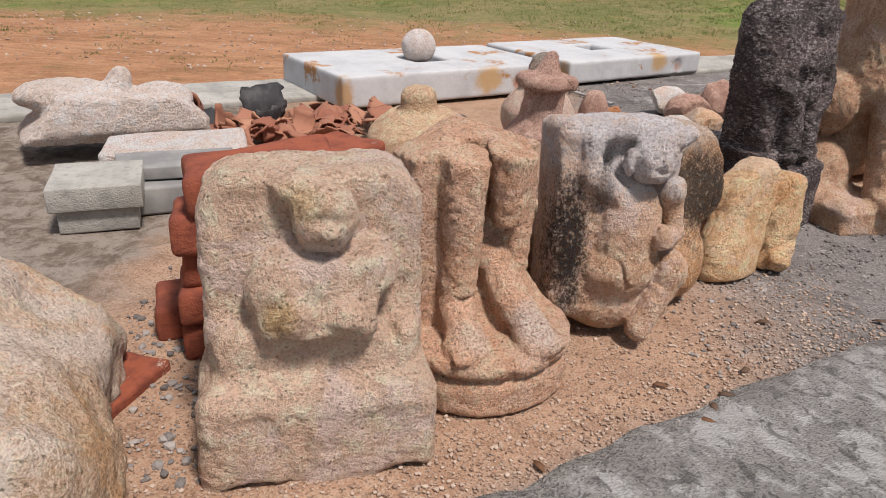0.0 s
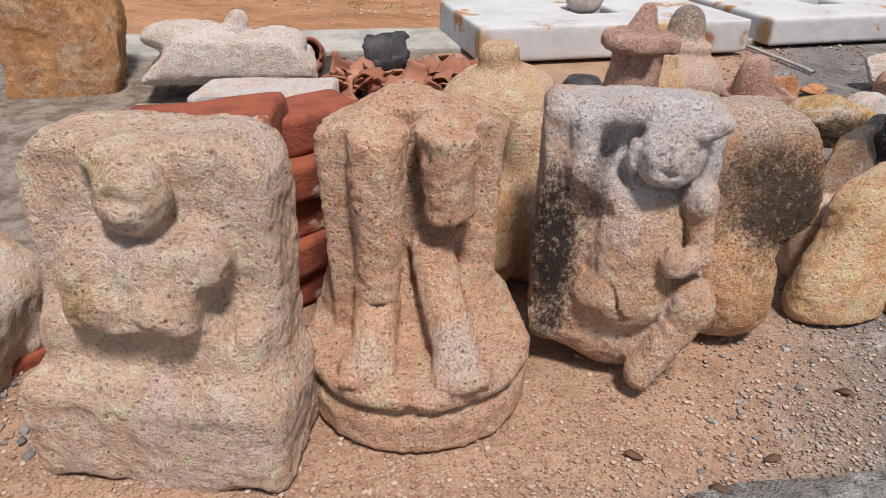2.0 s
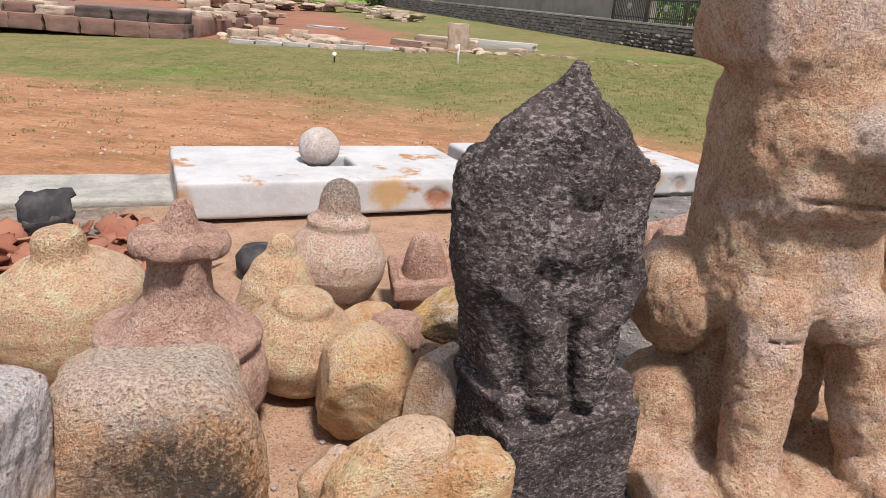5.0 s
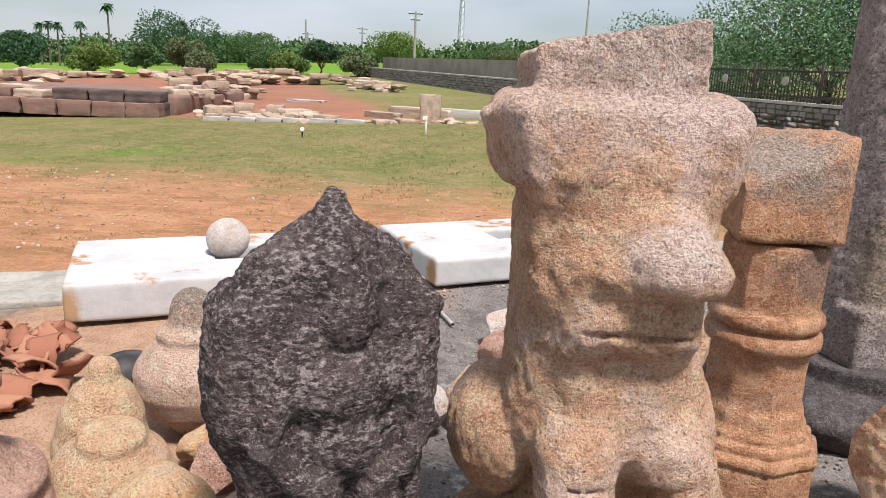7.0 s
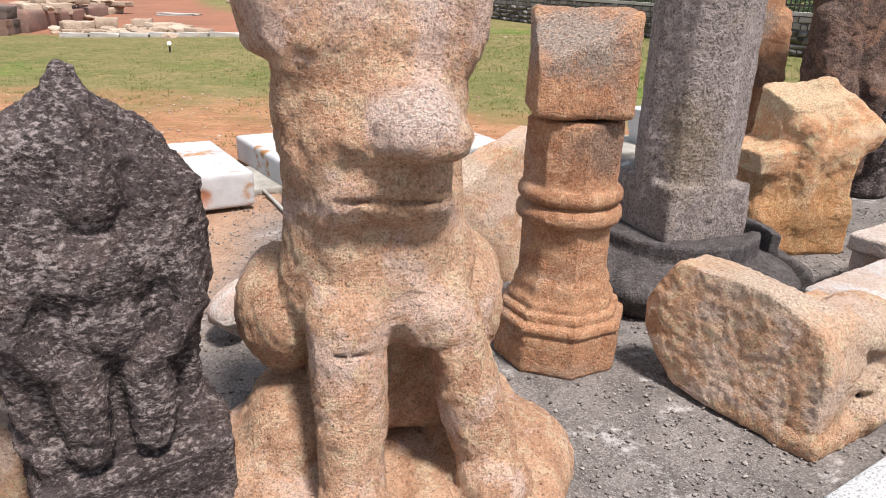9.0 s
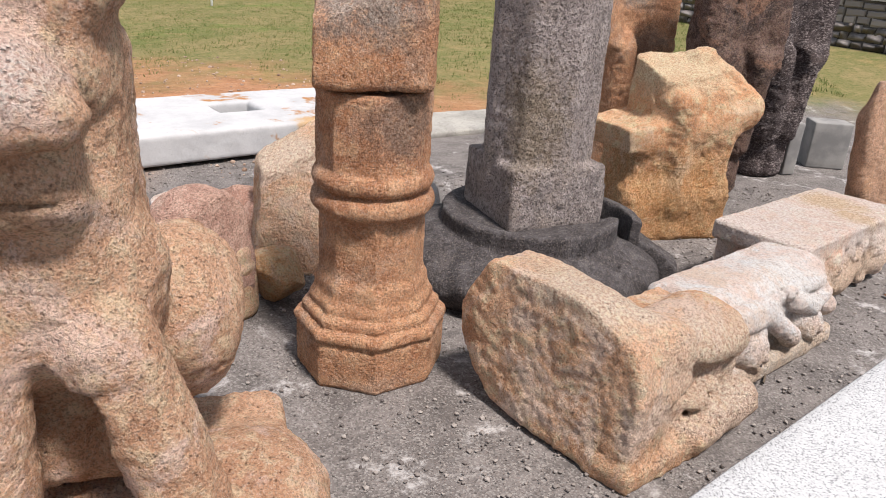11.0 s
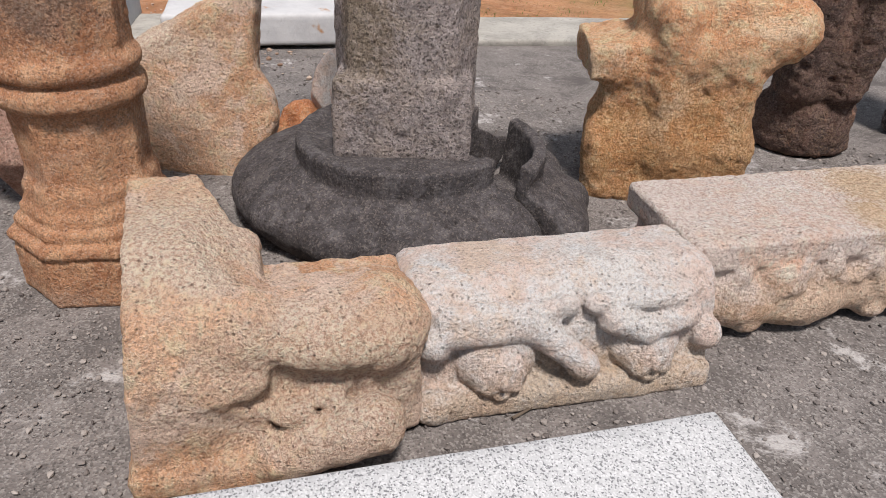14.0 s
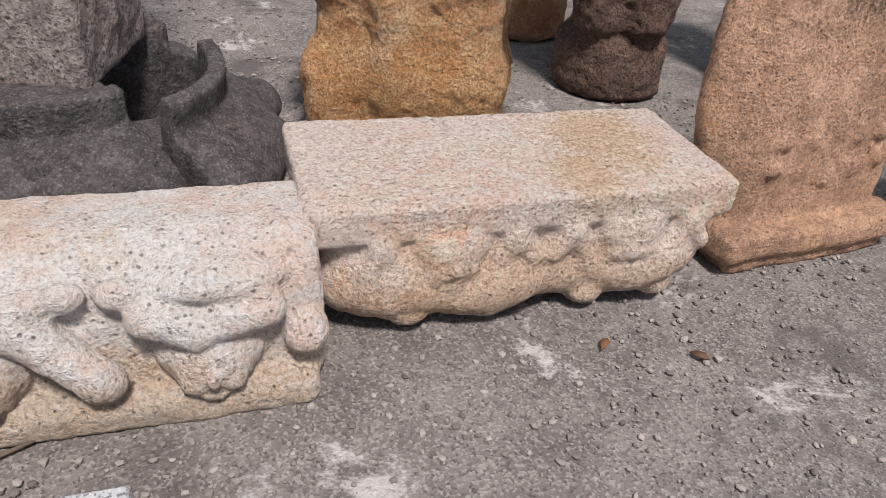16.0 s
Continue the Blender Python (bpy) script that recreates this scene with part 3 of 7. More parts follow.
c = g.mix(g.ramp(g.noise(11, 6, 0.7, 0.8, g.mapped(loc=(1, 7, 0))), 0.53, 0.62, 0, 0.7), c, (0.11, 0.105, 0.10))
PAVE = g.done(c, 0.95, g.math("ADD", g.math("MULTIPLY", g.voro(120), 0.3), g.noise(22, 7, 0.82)), 1.0, 0.035)

g = Nodes("pebbles")
PEBBLE = g.done(g.mix(g.island(), (0.11, 0.095, 0.09), (0.36, 0.325, 0.30)), 0.95, g.noise(160, 2), 0.3, 0.003)

g = Nodes("reddish_pebbles")
PEBBLE_RED = g.done(g.mix(g.island(), (0.24, 0.15, 0.105), (0.50, 0.39, 0.31)), 0.95, g.noise(160, 2), 0.3, 0.003)
g = Nodes("ruin_stone")
c = g.mix(g.rand(), (0.54, 0.44, 0.345), (0.36, 0.27, 0.20))
c = g.mix(g.ramp(g.noise(3, 6, 0.7), 0.42, 0.68, 0, 0.7), c, (0.24, 0.18, 0.14))
RUIN = g.done(c, 0.95, g.noise(12, 5, 0.7), 0.6, 0.03)
g = Nodes("ruin_red_stone")
c = g.mix(g.ramp(g.noise(1.5, 6, 0.7), 0.35, 0.68), (0.25, 0.145, 0.115), (0.17, 0.115, 0.098))
RUIN_RED = g.done(g.mix(g.ramp(g.noise(14, 4, 0.7), 0.5, 0.7, 0, 0.5), c, (0.30, 0.21, 0.16)), 0.95, g.noise(12, 5, 0.7), 0.6, 0.03)
g = Nodes("ruin_dark_stone")
RUIN_DARK = g.done(g.mix(g.ramp(g.noise(2, 6, 0.7), 0.35, 0.68), (0.075, 0.06, 0.055), (0.15, 0.11, 0.095)), 0.95, g.noise(12, 5, 0.7), 0.5, 0.02)
g = Nodes("wall_rubble_stone")
c = g.mix(g.rand(), (0.34, 0.305, 0.285), (0.19, 0.17, 0.16))
WALLSTONE = g.done(g.mix(g.ramp(g.noise(7, 5, 0.7), 0.45, 0.7, 0, 0.5), c, (0.12, 0.105, 0.10)), 0.93, g.noise(30, 4, 0.7), 0.5, 0.015)
g = Nodes("wall_stone_far")
c = g.mix(g.island(), (0.34, 0.305, 0.285), (0.19, 0.17, 0.16))
WALLFAR = g.done(c, 0.93, g.noise(30, 4, 0.7), 0.5, 0.015)
g = Nodes("mortar")
MORTAR = g.done(g.mix(g.ramp(g.noise(5, 5), 0.4, 0.65), (0.085, 0.077, 0.072), (0.13, 0.118, 0.11)), 0.96, g.noise(60, 3), 0.4, 0.01)
g = Nodes("coping")
COPING = g.done(g.mix(g.ramp(g.noise(2, 6, 0.7), 0.4, 0.66), (0.50, 0.48, 0.45), (0.36, 0.335, 0.31)), 0.9, g.noise(30, 4), 0.3, 0.01)
g = Nodes("fence_iron")
IRON = g.done(g.mix(g.ramp(g.noise(6, 4), 0.4, 0.7), (0.055, 0.052, 0.05), (0.12, 0.095, 0.08)), 0.6, metal=0.4)
g = Nodes("far_compound_plaster")
PLASTER = g.done(g.mix(g.ramp(g.noise(0.8, 6, 0.7), 0.38, 0.66), (0.36, 0.33, 0.28), (0.26, 0.24, 0.20)), 0.95, g.noise(12, 4), 0.3, 0.02)


def leaf_mat(name, a, b):
    g = Nodes(name)
    m = g.done(g.mix(g.island(), a, b), 0.9, spec=0.05)
    g.put(g.b.inputs["Transmission Weight"], 0.0)
    return m


LEAF = leaf_mat("leaves_green", (0.050, 0.105, 0.042), (0.130, 0.20, 0.085))
LEAF_DARK = leaf_mat("leaves_dark", (0.030, 0.076, 0.042), (0.085, 0.145, 0.075))
LEAF_LIGHT = leaf_mat("leaves_light", (0.085, 0.155, 0.035), (0.19, 0.25, 0.08))
LEAF_GREY = leaf_mat("leaves_greyish", (0.085, 0.12, 0.055), (0.17, 0.20, 0.10))
LEAF_THORN = leaf_mat("leaves_thorn", (0.065, 0.14, 0.07), (0.18, 0.28, 0.15))
GRASS = leaf_mat("grass_blades", (0.075, 0.118, 0.030), (0.20, 0.205, 0.075))
g = Nodes("bark")
BARK = g.done(g.mix(g.ramp(g.noise(8, 5), 0.4, 0.66), (0.10, 0.075, 0.055), (0.17, 0.14, 0.11)), 0.95, g.noise(30, 4), 0.6, 0.02)
g = Nodes("pole_concrete")
POLE = g.done(g.mix(g.ramp(g.noise(4, 4), 0.4, 0.66), (0.33, 0.32, 0.31), (0.24, 0.235, 0.23)), 0.85)
g = Nodes("galvanised_steel")
STEEL = g.done(g.mix(g.ramp(g.noise(4, 4), 0.4, 0.66), (0.42, 0.43, 0.45), (0.33, 0.34, 0.36)), 0.45, metal=0.5)
g = Nodes("white_paint")
WHITE = g.done(g.mix(g.ramp(g.noise(6, 4), 0.4, 0.66), (0.78, 0.78, 0.77), (0.66, 0.66, 0.65)), 0.6)
g = Nodes("cable_sheath")
CABLE = g.done(g.mix(g.ramp(g.noise(6, 4), 0.4, 0.66), (0.40, 0.39, 0.37), (0.26, 0.25, 0.24)), 0.7)
g = Nodes("dry_leaf")
DRYLEAF = g.done(g.mix(g.rand(), (0.17, 0.075, 0.035), (0.10, 0.065, 0.045)), 0.85)
g = Nodes("grey_slate")
SLATE = g.done(g.mix(g.ramp(g.noise(5, 5), 0.36, 0.66), (0.20, 0.195, 0.19), (0.30, 0.29, 0.275)), 0.8, g.noise(50, 3), 0.2, 0.006)

# ---- ground and pavement ----
xs = sorted({round(x, 3) for x in list(np.arange(-3, 8, 0.14)) + list(np.arange(-20, 20, 1.0)) + [-700, -400, -220, -120, -70, -45, -30, 30, 45, 70, 120, 220, 400, 700]})
ys = sorted({round(y, 3) for y in list(np.arange(0, 10, 0.14)) + list(np.arange(-8, 40, 1.0)) + [-700, -300, -120, -60, -30, -15, 50, 60, 75, 90, 110, 140, 200, 320, 500, 900]})
gv = np.array([(x, y, ground_z(x, min(y, 160))) for y in ys for x in xs])
near = (np.abs(gv[:, 0] - 2) < 7) & (gv[:, 1] > -1) & (gv[:, 1] < 11)
gv[:, 2] += np.where(near, 0.006 * fbm(gv, 2.2, 3, 4), 0) - 0.004
nx = len(xs)
gf = [(j * nx + i, j * nx + i + 1, (j + 1) * nx + i + 1, (j + 1) * nx + i) for j in range(len(ys) - 1) for i in range(nx - 1)]
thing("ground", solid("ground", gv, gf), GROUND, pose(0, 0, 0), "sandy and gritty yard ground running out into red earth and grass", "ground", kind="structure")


def pavement():
    """The worn concrete path in front of the stones, with a ragged crumbling edge."""
    bm = bmesh.new()
    n, cols = 90, 10
    rows = []
    for i in range(n + 1):
        x = -3.0 + 5.2 * i / n
        ye = 1.37 + 0.62 * x - 0.10 * max(0, x - 1.2) + 0.045 * noise.noise((x * 5, 0, 0)) + 0.02 * noise.noise((x * 19, 3, 0))
        if x < -0.2:
            ye = 1.246 + 0.25 * (x + 0.2) + 0.03 * noise.noise((x * 6, 0, 0))
        col = []
        for j in range(cols + 1):
            y = ye - 3.2 * (j / cols) ** 1.6
            z = 0.016 + 0.004 * noise.noise((x * 3, y * 3, 1))
            col.append(bm.verts.new((x, y, z if j else 0.010)))
        low = bm.verts.new((x, ye + 0.015, -0.03))
        rows.append([low] + col)
    for a, b in zip(rows, rows[1:]):
        for j in range(cols + 1):
            f = bm.faces.new((a[j], a[j + 1], b[j + 1], b[j]))
            f.smooth = True
    me = bpy.data.meshes.new("pavement")
    bm.to_mesh(me)
    bm.free()
    thing("pavement", me, PAVE, pose(0, 0, 0), "worn grey concrete path with a crumbling broken edge", "pavement", kind="structure")


pavement()


# ---- the front row of carved stones ----
def seated_relief():
    c = Clay((-0.40, -0.42, -0.06), (0.46, 0.26, 0.98), 0.009)
    c.add(c.box((0.02, -0.01, 0.41), (0.295, 0.115, 0.44), 0.045, (-2, 0, 0)), 0.01)
    c.cut(c.plane((-0.22, 0, 0.83), (-1, 0, 0.9)) * -1, 0.03)
    c.cut(c.plane((0.27, 0, 0.82), (0.9, 0, 1)) * -1, 0.03)
    # wide seat with a ledge and hanging cloth
    c.add(c.box((0.02, -0.09, 0.10), (0.325, 0.18, 0.17), 0.05), 0.04)
    c.add(c.box((0.015, -0.13, 0.255), (0.30, 0.125, 0.05), 0.04, (6, 0, 0)), 0.03)
    # body: a block of folded arms, broken below
    c.add(c.ell((0.035, -0.14, 0.56), (0.165, 0.09, 0.13)), 0.02)
    c.add(c.ell((-0.085, -0.165, 0.56), (0.075, 0.085, 0.115)), 0.02)
    c.add(c.ell((0.165, -0.155, 0.60), (0.07, 0.075, 0.085)), 0.02)
    c.add(c.box((0.02, -0.20, 0.485), (0.145, 0.055, 0.045), 0.03, (0, 2, 0)), 0.025)
    c.add(c.cap((0.19, -0.16, 0.60), (0.115, -0.22, 0.49), 0.05, 0.048), 0.016)
    c.add(c.ell((-0.045, -0.235, 0.51), (0.055, 0.045, 0.05)), 0.02)
    c.add(c.ell((0.09, -0.24, 0.505), (0.05, 0.04, 0.045)), 0.02)
    c.add(c.box((0.02, -0.105, 0.36), (0.275, 0.10, 0.09), 0.05), 0.05)
    c.cut(c.ell((0.205, -0.20, 0.47), (0.022, 0.06, 0.09), (0, -12, 0)), 0.025)
    # head bowed a little to the side, a broken hood of stone behind it
    c.add(c.ell((0.045, -0.165, 0.752), (0.084, 0.075, 0.092), (0, 12, 0)), 0.010)
    c.add(c.ell((-0.005, -0.125, 0.80), (0.085, 0.05, 0.05), (0, 20, 0)), 0.025)
    c.cut(c.ell((0.045, -0.243, 0.762), (0.055, 0.018, 0.012), (0, 10, 0)), 0.02)
    c.add(c.ell((0.05, -0.236, 0.735), (0.018, 0.014, 0.026)), 0.012)
    c.cut(c.ell((0.05, -0.238, 0.702), (0.032, 0.012, 0.008)), 0.012)
    c.cut(c.ell((0.03, -0.205, 0.658), (0.11, 0.04, 0.010), (0, 4, 0)), 0.02)
    # folds of the cloth
    c.cut(c.cap((-0.30, -0.29, 0.215), (0.33, -0.29, 0.205), 0.012), 0.025)
    c.cut(c.cap((-0.14, -0.285, 0.21), (-0.045, -0.28, 0.0), 0.022), 0.03)
    c.cut(c.cap((-0.06, -0.29, 0.20), (-0.02, -0.28, 0.05), 0.012), 0.03)
    c.cut(c.cap((0.06, -0.285, 0.16), (0.34, -0.28, 0.155), 0.008), 0.02)
    c.cut(c.ell((-0.16, -0.10, -0.02), (0.11, 0.3, 0.035)), 0.03)
    c.cut(c.ell((0.25, -0.1, -0.03), (0.09, 0.3, 0.05)), 0.04)
    c.add(c.box((-0.14, 0.0, 0.04), (0.16, 0.22, 0.05), 0.04), 0.05)
    thing("seated_figure_relief", c.mesh("seated_figure_relief", 0.009, 9, 0.0055, 1), CREAM, pose(-0.345, 1.79, 0.0, 0, 0, 14),
          "cream granite block with a worn seated figure in relief", "stone carving", "carved stones of the front row")


def feet_statue():
    c = Clay((-0.38, -0.42, -0.05), (0.40, 0.36, 0.92), 0.0095)
    c.add(c.drum((0, -0.03, 0.065), 0.315, 0.30, 0.065, 0.03), 0.004)
    c.add(c.drum((0, -0.03, 0.125), 0.29, 0.275, 0.03, 0.015), 0.004)
    c.add(c.drum((0, -0.03, 0.175), 0.32, 0.305, 0.03, 0.025), 0.006)
    c.cut(c.cap((-0.02, -0.36, 0.0), (-0.02, -0.33, 0.16), 0.012), 0.02)
    c.cut(c.cap((0.14, -0.32, 0.0), (0.14, -0.29, 0.16), 0.010), 0.02)
    # back panel that the legs stand against
    c.add(c.box((-0.04, 0.14, 0.50), (0.215, 0.09, 0.40), 0.02, (0, 0, 8)), 0.01)
    c.add(c.box((-0.19, 0.03, 0.5), (0.055, 0.06, 0.34), 0.02, (0, -3, 0)), 0.02)
    c.add(c.box((0.165, 0.13, 0.57), (0.06, 0.09, 0.245), 0.03), 0.03)
    c.add(c.ell((0.0, 0.11, 0.21), (0.285, 0.165, 0.16)), 0.06)
    # left leg: one column from the break at the knee to the foot
    c.add(c.cap((-0.095, -0.045, 0.84), (-0.105, -0.06, 0.30), 0.082, 0.056), 0.015)
    c.add(c.cap((-0.108, -0.075, 0.29), (-0.125, -0.20, 0.225), 0.058, 0.060), 0.02)
    c.add(c.ell((-0.13, -0.215, 0.222), (0.076, 0.085, 0.042)), 0.02)
    c.add(c.cap((-0.11, -0.05, 0.36), (-0.11, -0.08, 0.22), 0.055, 0.06), 0.02)
    # right leg: broken off below the knee, foot set forward
    c.add(c.cap((0.075, -0.02, 0.84), (0.085, -0.02, 0.58), 0.085, 0.066), 0.012)
    c.add(c.cap((0.04, 0.02, 0.44), (0.085, -0.10, 0.27), 0.060, 0.064), 0.03)
    c.add(c.cap((0.085, -0.12, 0.29), (0.11, -0.22, 0.228), 0.062, 0.060), 0.02)
    c.add(c.ell((0.117, -0.245, 0.222), (0.078, 0.085, 0.042)), 0.02)
    for x0, y0 in ((-0.13, -0.255), (0.117, -0.282)):
        for k in range(5):
            c.add(c.cap((x0 - 0.052 + 0.026 * k, y0 + 0.01, 0.222), (x0 - 0.058 + 0.029 * k, y0 - 0.030 + 0.008 * abs(k - 1), 0.216), 0.0155), 0.004)
    c.cut(c.ell((0.06, -0.06, 0.510), (0.105, 0.11, 0.036), (0, -20, 0)), 0.008)
    c.cut(c.cap((-0.008, -0.15, 0.27), (-0.008, -0.07, 0.79), 0.026), 0.016)
    c.cut(c.cap((0.165, -0.07, 0.30), (0.168, -0.02, 0.80), 0.018), 0.014)
    c.cut(c.cap((-0.185, -0.10, 0.32), (-0.178, -0.06, 0.80), 0.012), 0.012)
    c.cut(c.plane((0, -0.05, 0.80), (0.03, -0.22, 1)) * -1, 0.004)
    c.cut(c.plane((-0.10, 0.1, 0.84), (-0.45, 0.10, 1)) * -1, 0.006)
    c.cut(c.plane((0.10, 0.1, 0.83), (0.35, 0.12, 1)) * -1, 0.006)
    c.cut(c.ell((-0.105, -0.115, 0.335), (0.06, 0.05, 0.005)), 0.006)
    thing("broken_feet_statue", c.mesh("broken_feet_statue", 0.006, 9, 0.0055, 2), PINK, pose(0.175, 2.16, 0.0, 0, 0, 22),
          "pinkish granite statue of broken legs, bare feet on banded base", "statue", "carved stones of the front row")


def arm_raised_relief():
    c = Clay((-0.36, -0.36, -0.06), (0.40, 0.24, 0.92), 0.0078)
    c.add(c.box((0.0, 0.02, 0.46), (0.265, 0.13, 0.38), 0.05), 0.01)
    c.add(c.ell((0.03, 0.0, 0.14), (0.20, 0.15, 0.15)), 0.08)
    c.add(c.ell((0.045, -0.11, 0.41), (0.135, 0.10, 0.22)), 0.04)       # belly and chest
    c.add(c.ell((0.02, -0.12, 0.27), (0.14, 0.09, 0.09)), 0.05)
    # head thrown back, hair swept up to one side
    c.add(c.ell((0.095, -0.165, 0.715), (0.092, 0.085, 0.100), (0, 14, 0)), 0.010)
    c.add(c.ell((0.14, -0.185, 0.785), (0.105, 0.055, 0.040), (0, -14, 0)), 0.012)
    c.add(c.ell((0.08, -0.222, 0.668), (0.046, 0.024, 0.030)), 0.012)
    c.add(c.ell((0.092, -0.248, 0.714), (0.013, 0.013, 0.030), (0, 14, 0)), 0.008)
    c.cut(c.ell((0.055, -0.246, 0.738), (0.024, 0.011, 0.012), (0, 14, 0)), 0.008)
    c.cut(c.ell((0.138, -0.242, 0.722), (0.022, 0.011, 0.012), (0, 14, 0)), 0.008)
    c.add(c.ell((0.056, -0.236, 0.735), (0.017, 0.009, 0.006), (0, 14, 0)), 0.004)
    c.add(c.ell((0.137, -0.232, 0.719), (0.016, 0.009, 0.006), (0, 14, 0)), 0.004)
    c.cut(c.ell((0.082, -0.245, 0.676), (0.028, 0.010, 0.004), (0, 14, 0)), 0.006)
    c.add(c.ell((-0.005, -0.155, 0.70), (0.022, 0.03, 0.05)), 0.012)
    c.cut(c.ell((0.06, -0.205, 0.612), (0.10, 0.035, 0.012), (0, 8, 0)), 0.015)
    # raised arm, the hand behind the head
    c.add(c.cap((-0.02, -0.12, 0.555), (-0.135, -0.11, 0.645), 0.052, 0.05), 0.014)
    c.add(c.cap((-0.135, -0.11, 0.645), (-0.145, -0.095, 0.765), 0.05, 0.05), 0.014)
    c.add(c.cap((-0.14, -0.095, 0.78), (0.0, -0.12, 0.815), 0.044, 0.04), 0.03)
    c.cut(c.ell((-0.068, -0.15, 0.705), (0.026, 0.085, 0.062), (0, 15, 0)), 0.012)
    c.cut(c.cap((-0.20, -0.14, 0.58), (-0.06, -0.175, 0.53), 0.014), 0.02)
    c.add(c.ell((0.205, -0.13, 0.585), (0.055, 0.07, 0.062)), 0.014)    # other shoulder
    c.add(c.cap((0.215, -0.13, 0.545), (0.225, -0.15, 0.43), 0.042, 0.036), 0.012)
    c.add(c.cap((0.225, -0.15, 0.43), (0.15, -0.205, 0.405), 0.036, 0.034), 0.012)
    c.add(c.ell((0.135, -0.208, 0.425), (0.040, 0.036, 0.052)), 0.008)     # hand
    c.add(c.ell((0.225, -0.14, 0.275), (0.072, 0.09, 0.082)), 0.02)      # bent knee
    c.add(c.cap((0.228, -0.16, 0.25), (0.10, -0.17, 0.05), 0.058, 0.052), 0.02)
    c.cut(c.cap((0.05, -0.235, 0.19), (0.16, -0.235, 0.28), 0.012), 0.02)
    c.cut(c.cap((-0.10, -0.215, 0.375), (0.10, -0.215, 0.36), 0.006), 0.008)
    c.cut(c.cap((-0.10, -0.21, 0.335), (0.13, -0.215, 0.315), 0.006), 0.008)
    c.cut(c.cap((-0.02, -0.20, 0.33), (0.02, -0.20, 0.22), 0.006), 0.01)
    c.cut(c.ell((0.03, -0.215, 0.455), (0.09, 0.012, 0.008)), 0.012)
    c.cut(c.plane((-0.17, 0, 0.03), (-0.5, 0, -1)) * -1, 0.04)
    c.cut(c.ell((-0.235, -0.14, 0.72), (0.03, 0.04, 0.05)), 0.03)
    thing("raised_arm_relief", c.mesh("raised_arm_relief", 0.010, 8.5, 0.005, 3), WHITE_OCHRE, pose(0.68, 2.475, 0.015, -6, 0, 12) @ Matrix.Diagonal((0.92, 1, 0.98, 1)),
          "white and ochre granite block carved with a stout figure, streaked black", "stone carving", "carved stones of the front row")


def stained_slab():
    c = Clay((-0.34, -0.34, -0.05), (0.36, 0.36, 0.90), 0.0115)
    c.add(c.box((-0.01, 0.06, 0.42), (0.215, 0.17, 0.40), 0.10, (-3, 4, 0)), 0.01)
    c.add(c.ell((0.16, -0.01, 0.52), (0.12, 0.13, 0.22)), 0.06)
    c.add(c.ell((0.0, -0.10, 0.20), (0.15, 0.11, 0.18)), 0.06)
    c.add(c.ell((-0.10, 0.0, 0.14), (0.12, 0.14, 0.14)), 0.06)
    c.cut(c.ell((0.22, -0.12, 0.22), (0.10, 0.16, 0.16)), 0.06)
    c.cut(c.cap((-0.07, -0.20, 0.40), (0.10, -0.20, 0.34), 0.015), 0.05)
    c.cut(c.plane((0.2, 0, 0.78), (0.55, -0.12, 1)) * -1, 0.05)
    thing("stained_stone_slab", c.mesh("stained_stone_slab", 0.016, 5.5, 0.006, 4), STAINED, pose(1.005, 2.81, 0.0, -5, 0, 27) @ Matrix.Diagonal((0.97, 1, 0.92, 1)),
          "rough upright granite slab, black-stained above and ochre below", "stone fragment", "carved stones of the front row")


def twin_lobed_slab():
    c = Clay((-0.36, -0.26, -0.04), (0.36, 0.24, 0.74), 0.0095)
    c.add(c.box((-0.075, 0.02, 0.27), (0.135, 0.085, 0.31), 0.06, (0, 13, 0)), 0.01)
    c.add(c.box((0.135, 0.0, 0.21), (0.085, 0.10, 0.27), 0.06, (0, 9, 0)), 0.008)
    c.add(c.ell((-0.17, 0.0, 0.10), (0.13, 0.10, 0.18)), 0.06)
    c.cut(c.cap((0.02, -0.125, 0.08), (0.065, -0.125, 0.54), 0.034), 0.012)
    c.cut(c.plane((-0.02, 0, 0.56), (-0.75, 0, 1)) * -1, 0.05)
    c.add(c.ell((0.06, -0.10, 0.055), (0.05, 0.05, 0.055)), 0.015)
    c.cut(c.ell((0.15, -0.13, 0.14), (0.06, 0.05, 0.03)), 0.03)
    c.cut(c.plane((0, 0, 0.0), (0, 0, -1)) * -1, 0.01)
    thing("twin_lobed_fragment", c.mesh("twin_lobed_fragment", 0.012, 8, 0.005, 5), OCHRE, pose(1.565, 3.10, 0.0, -10, 0, 30) @ Matrix.Diagonal((1.16, 1, 0.96, 1)),
          "leaning ochre granite fragment with two rounded lobes", "stone fragment", "carved stones of the front row")


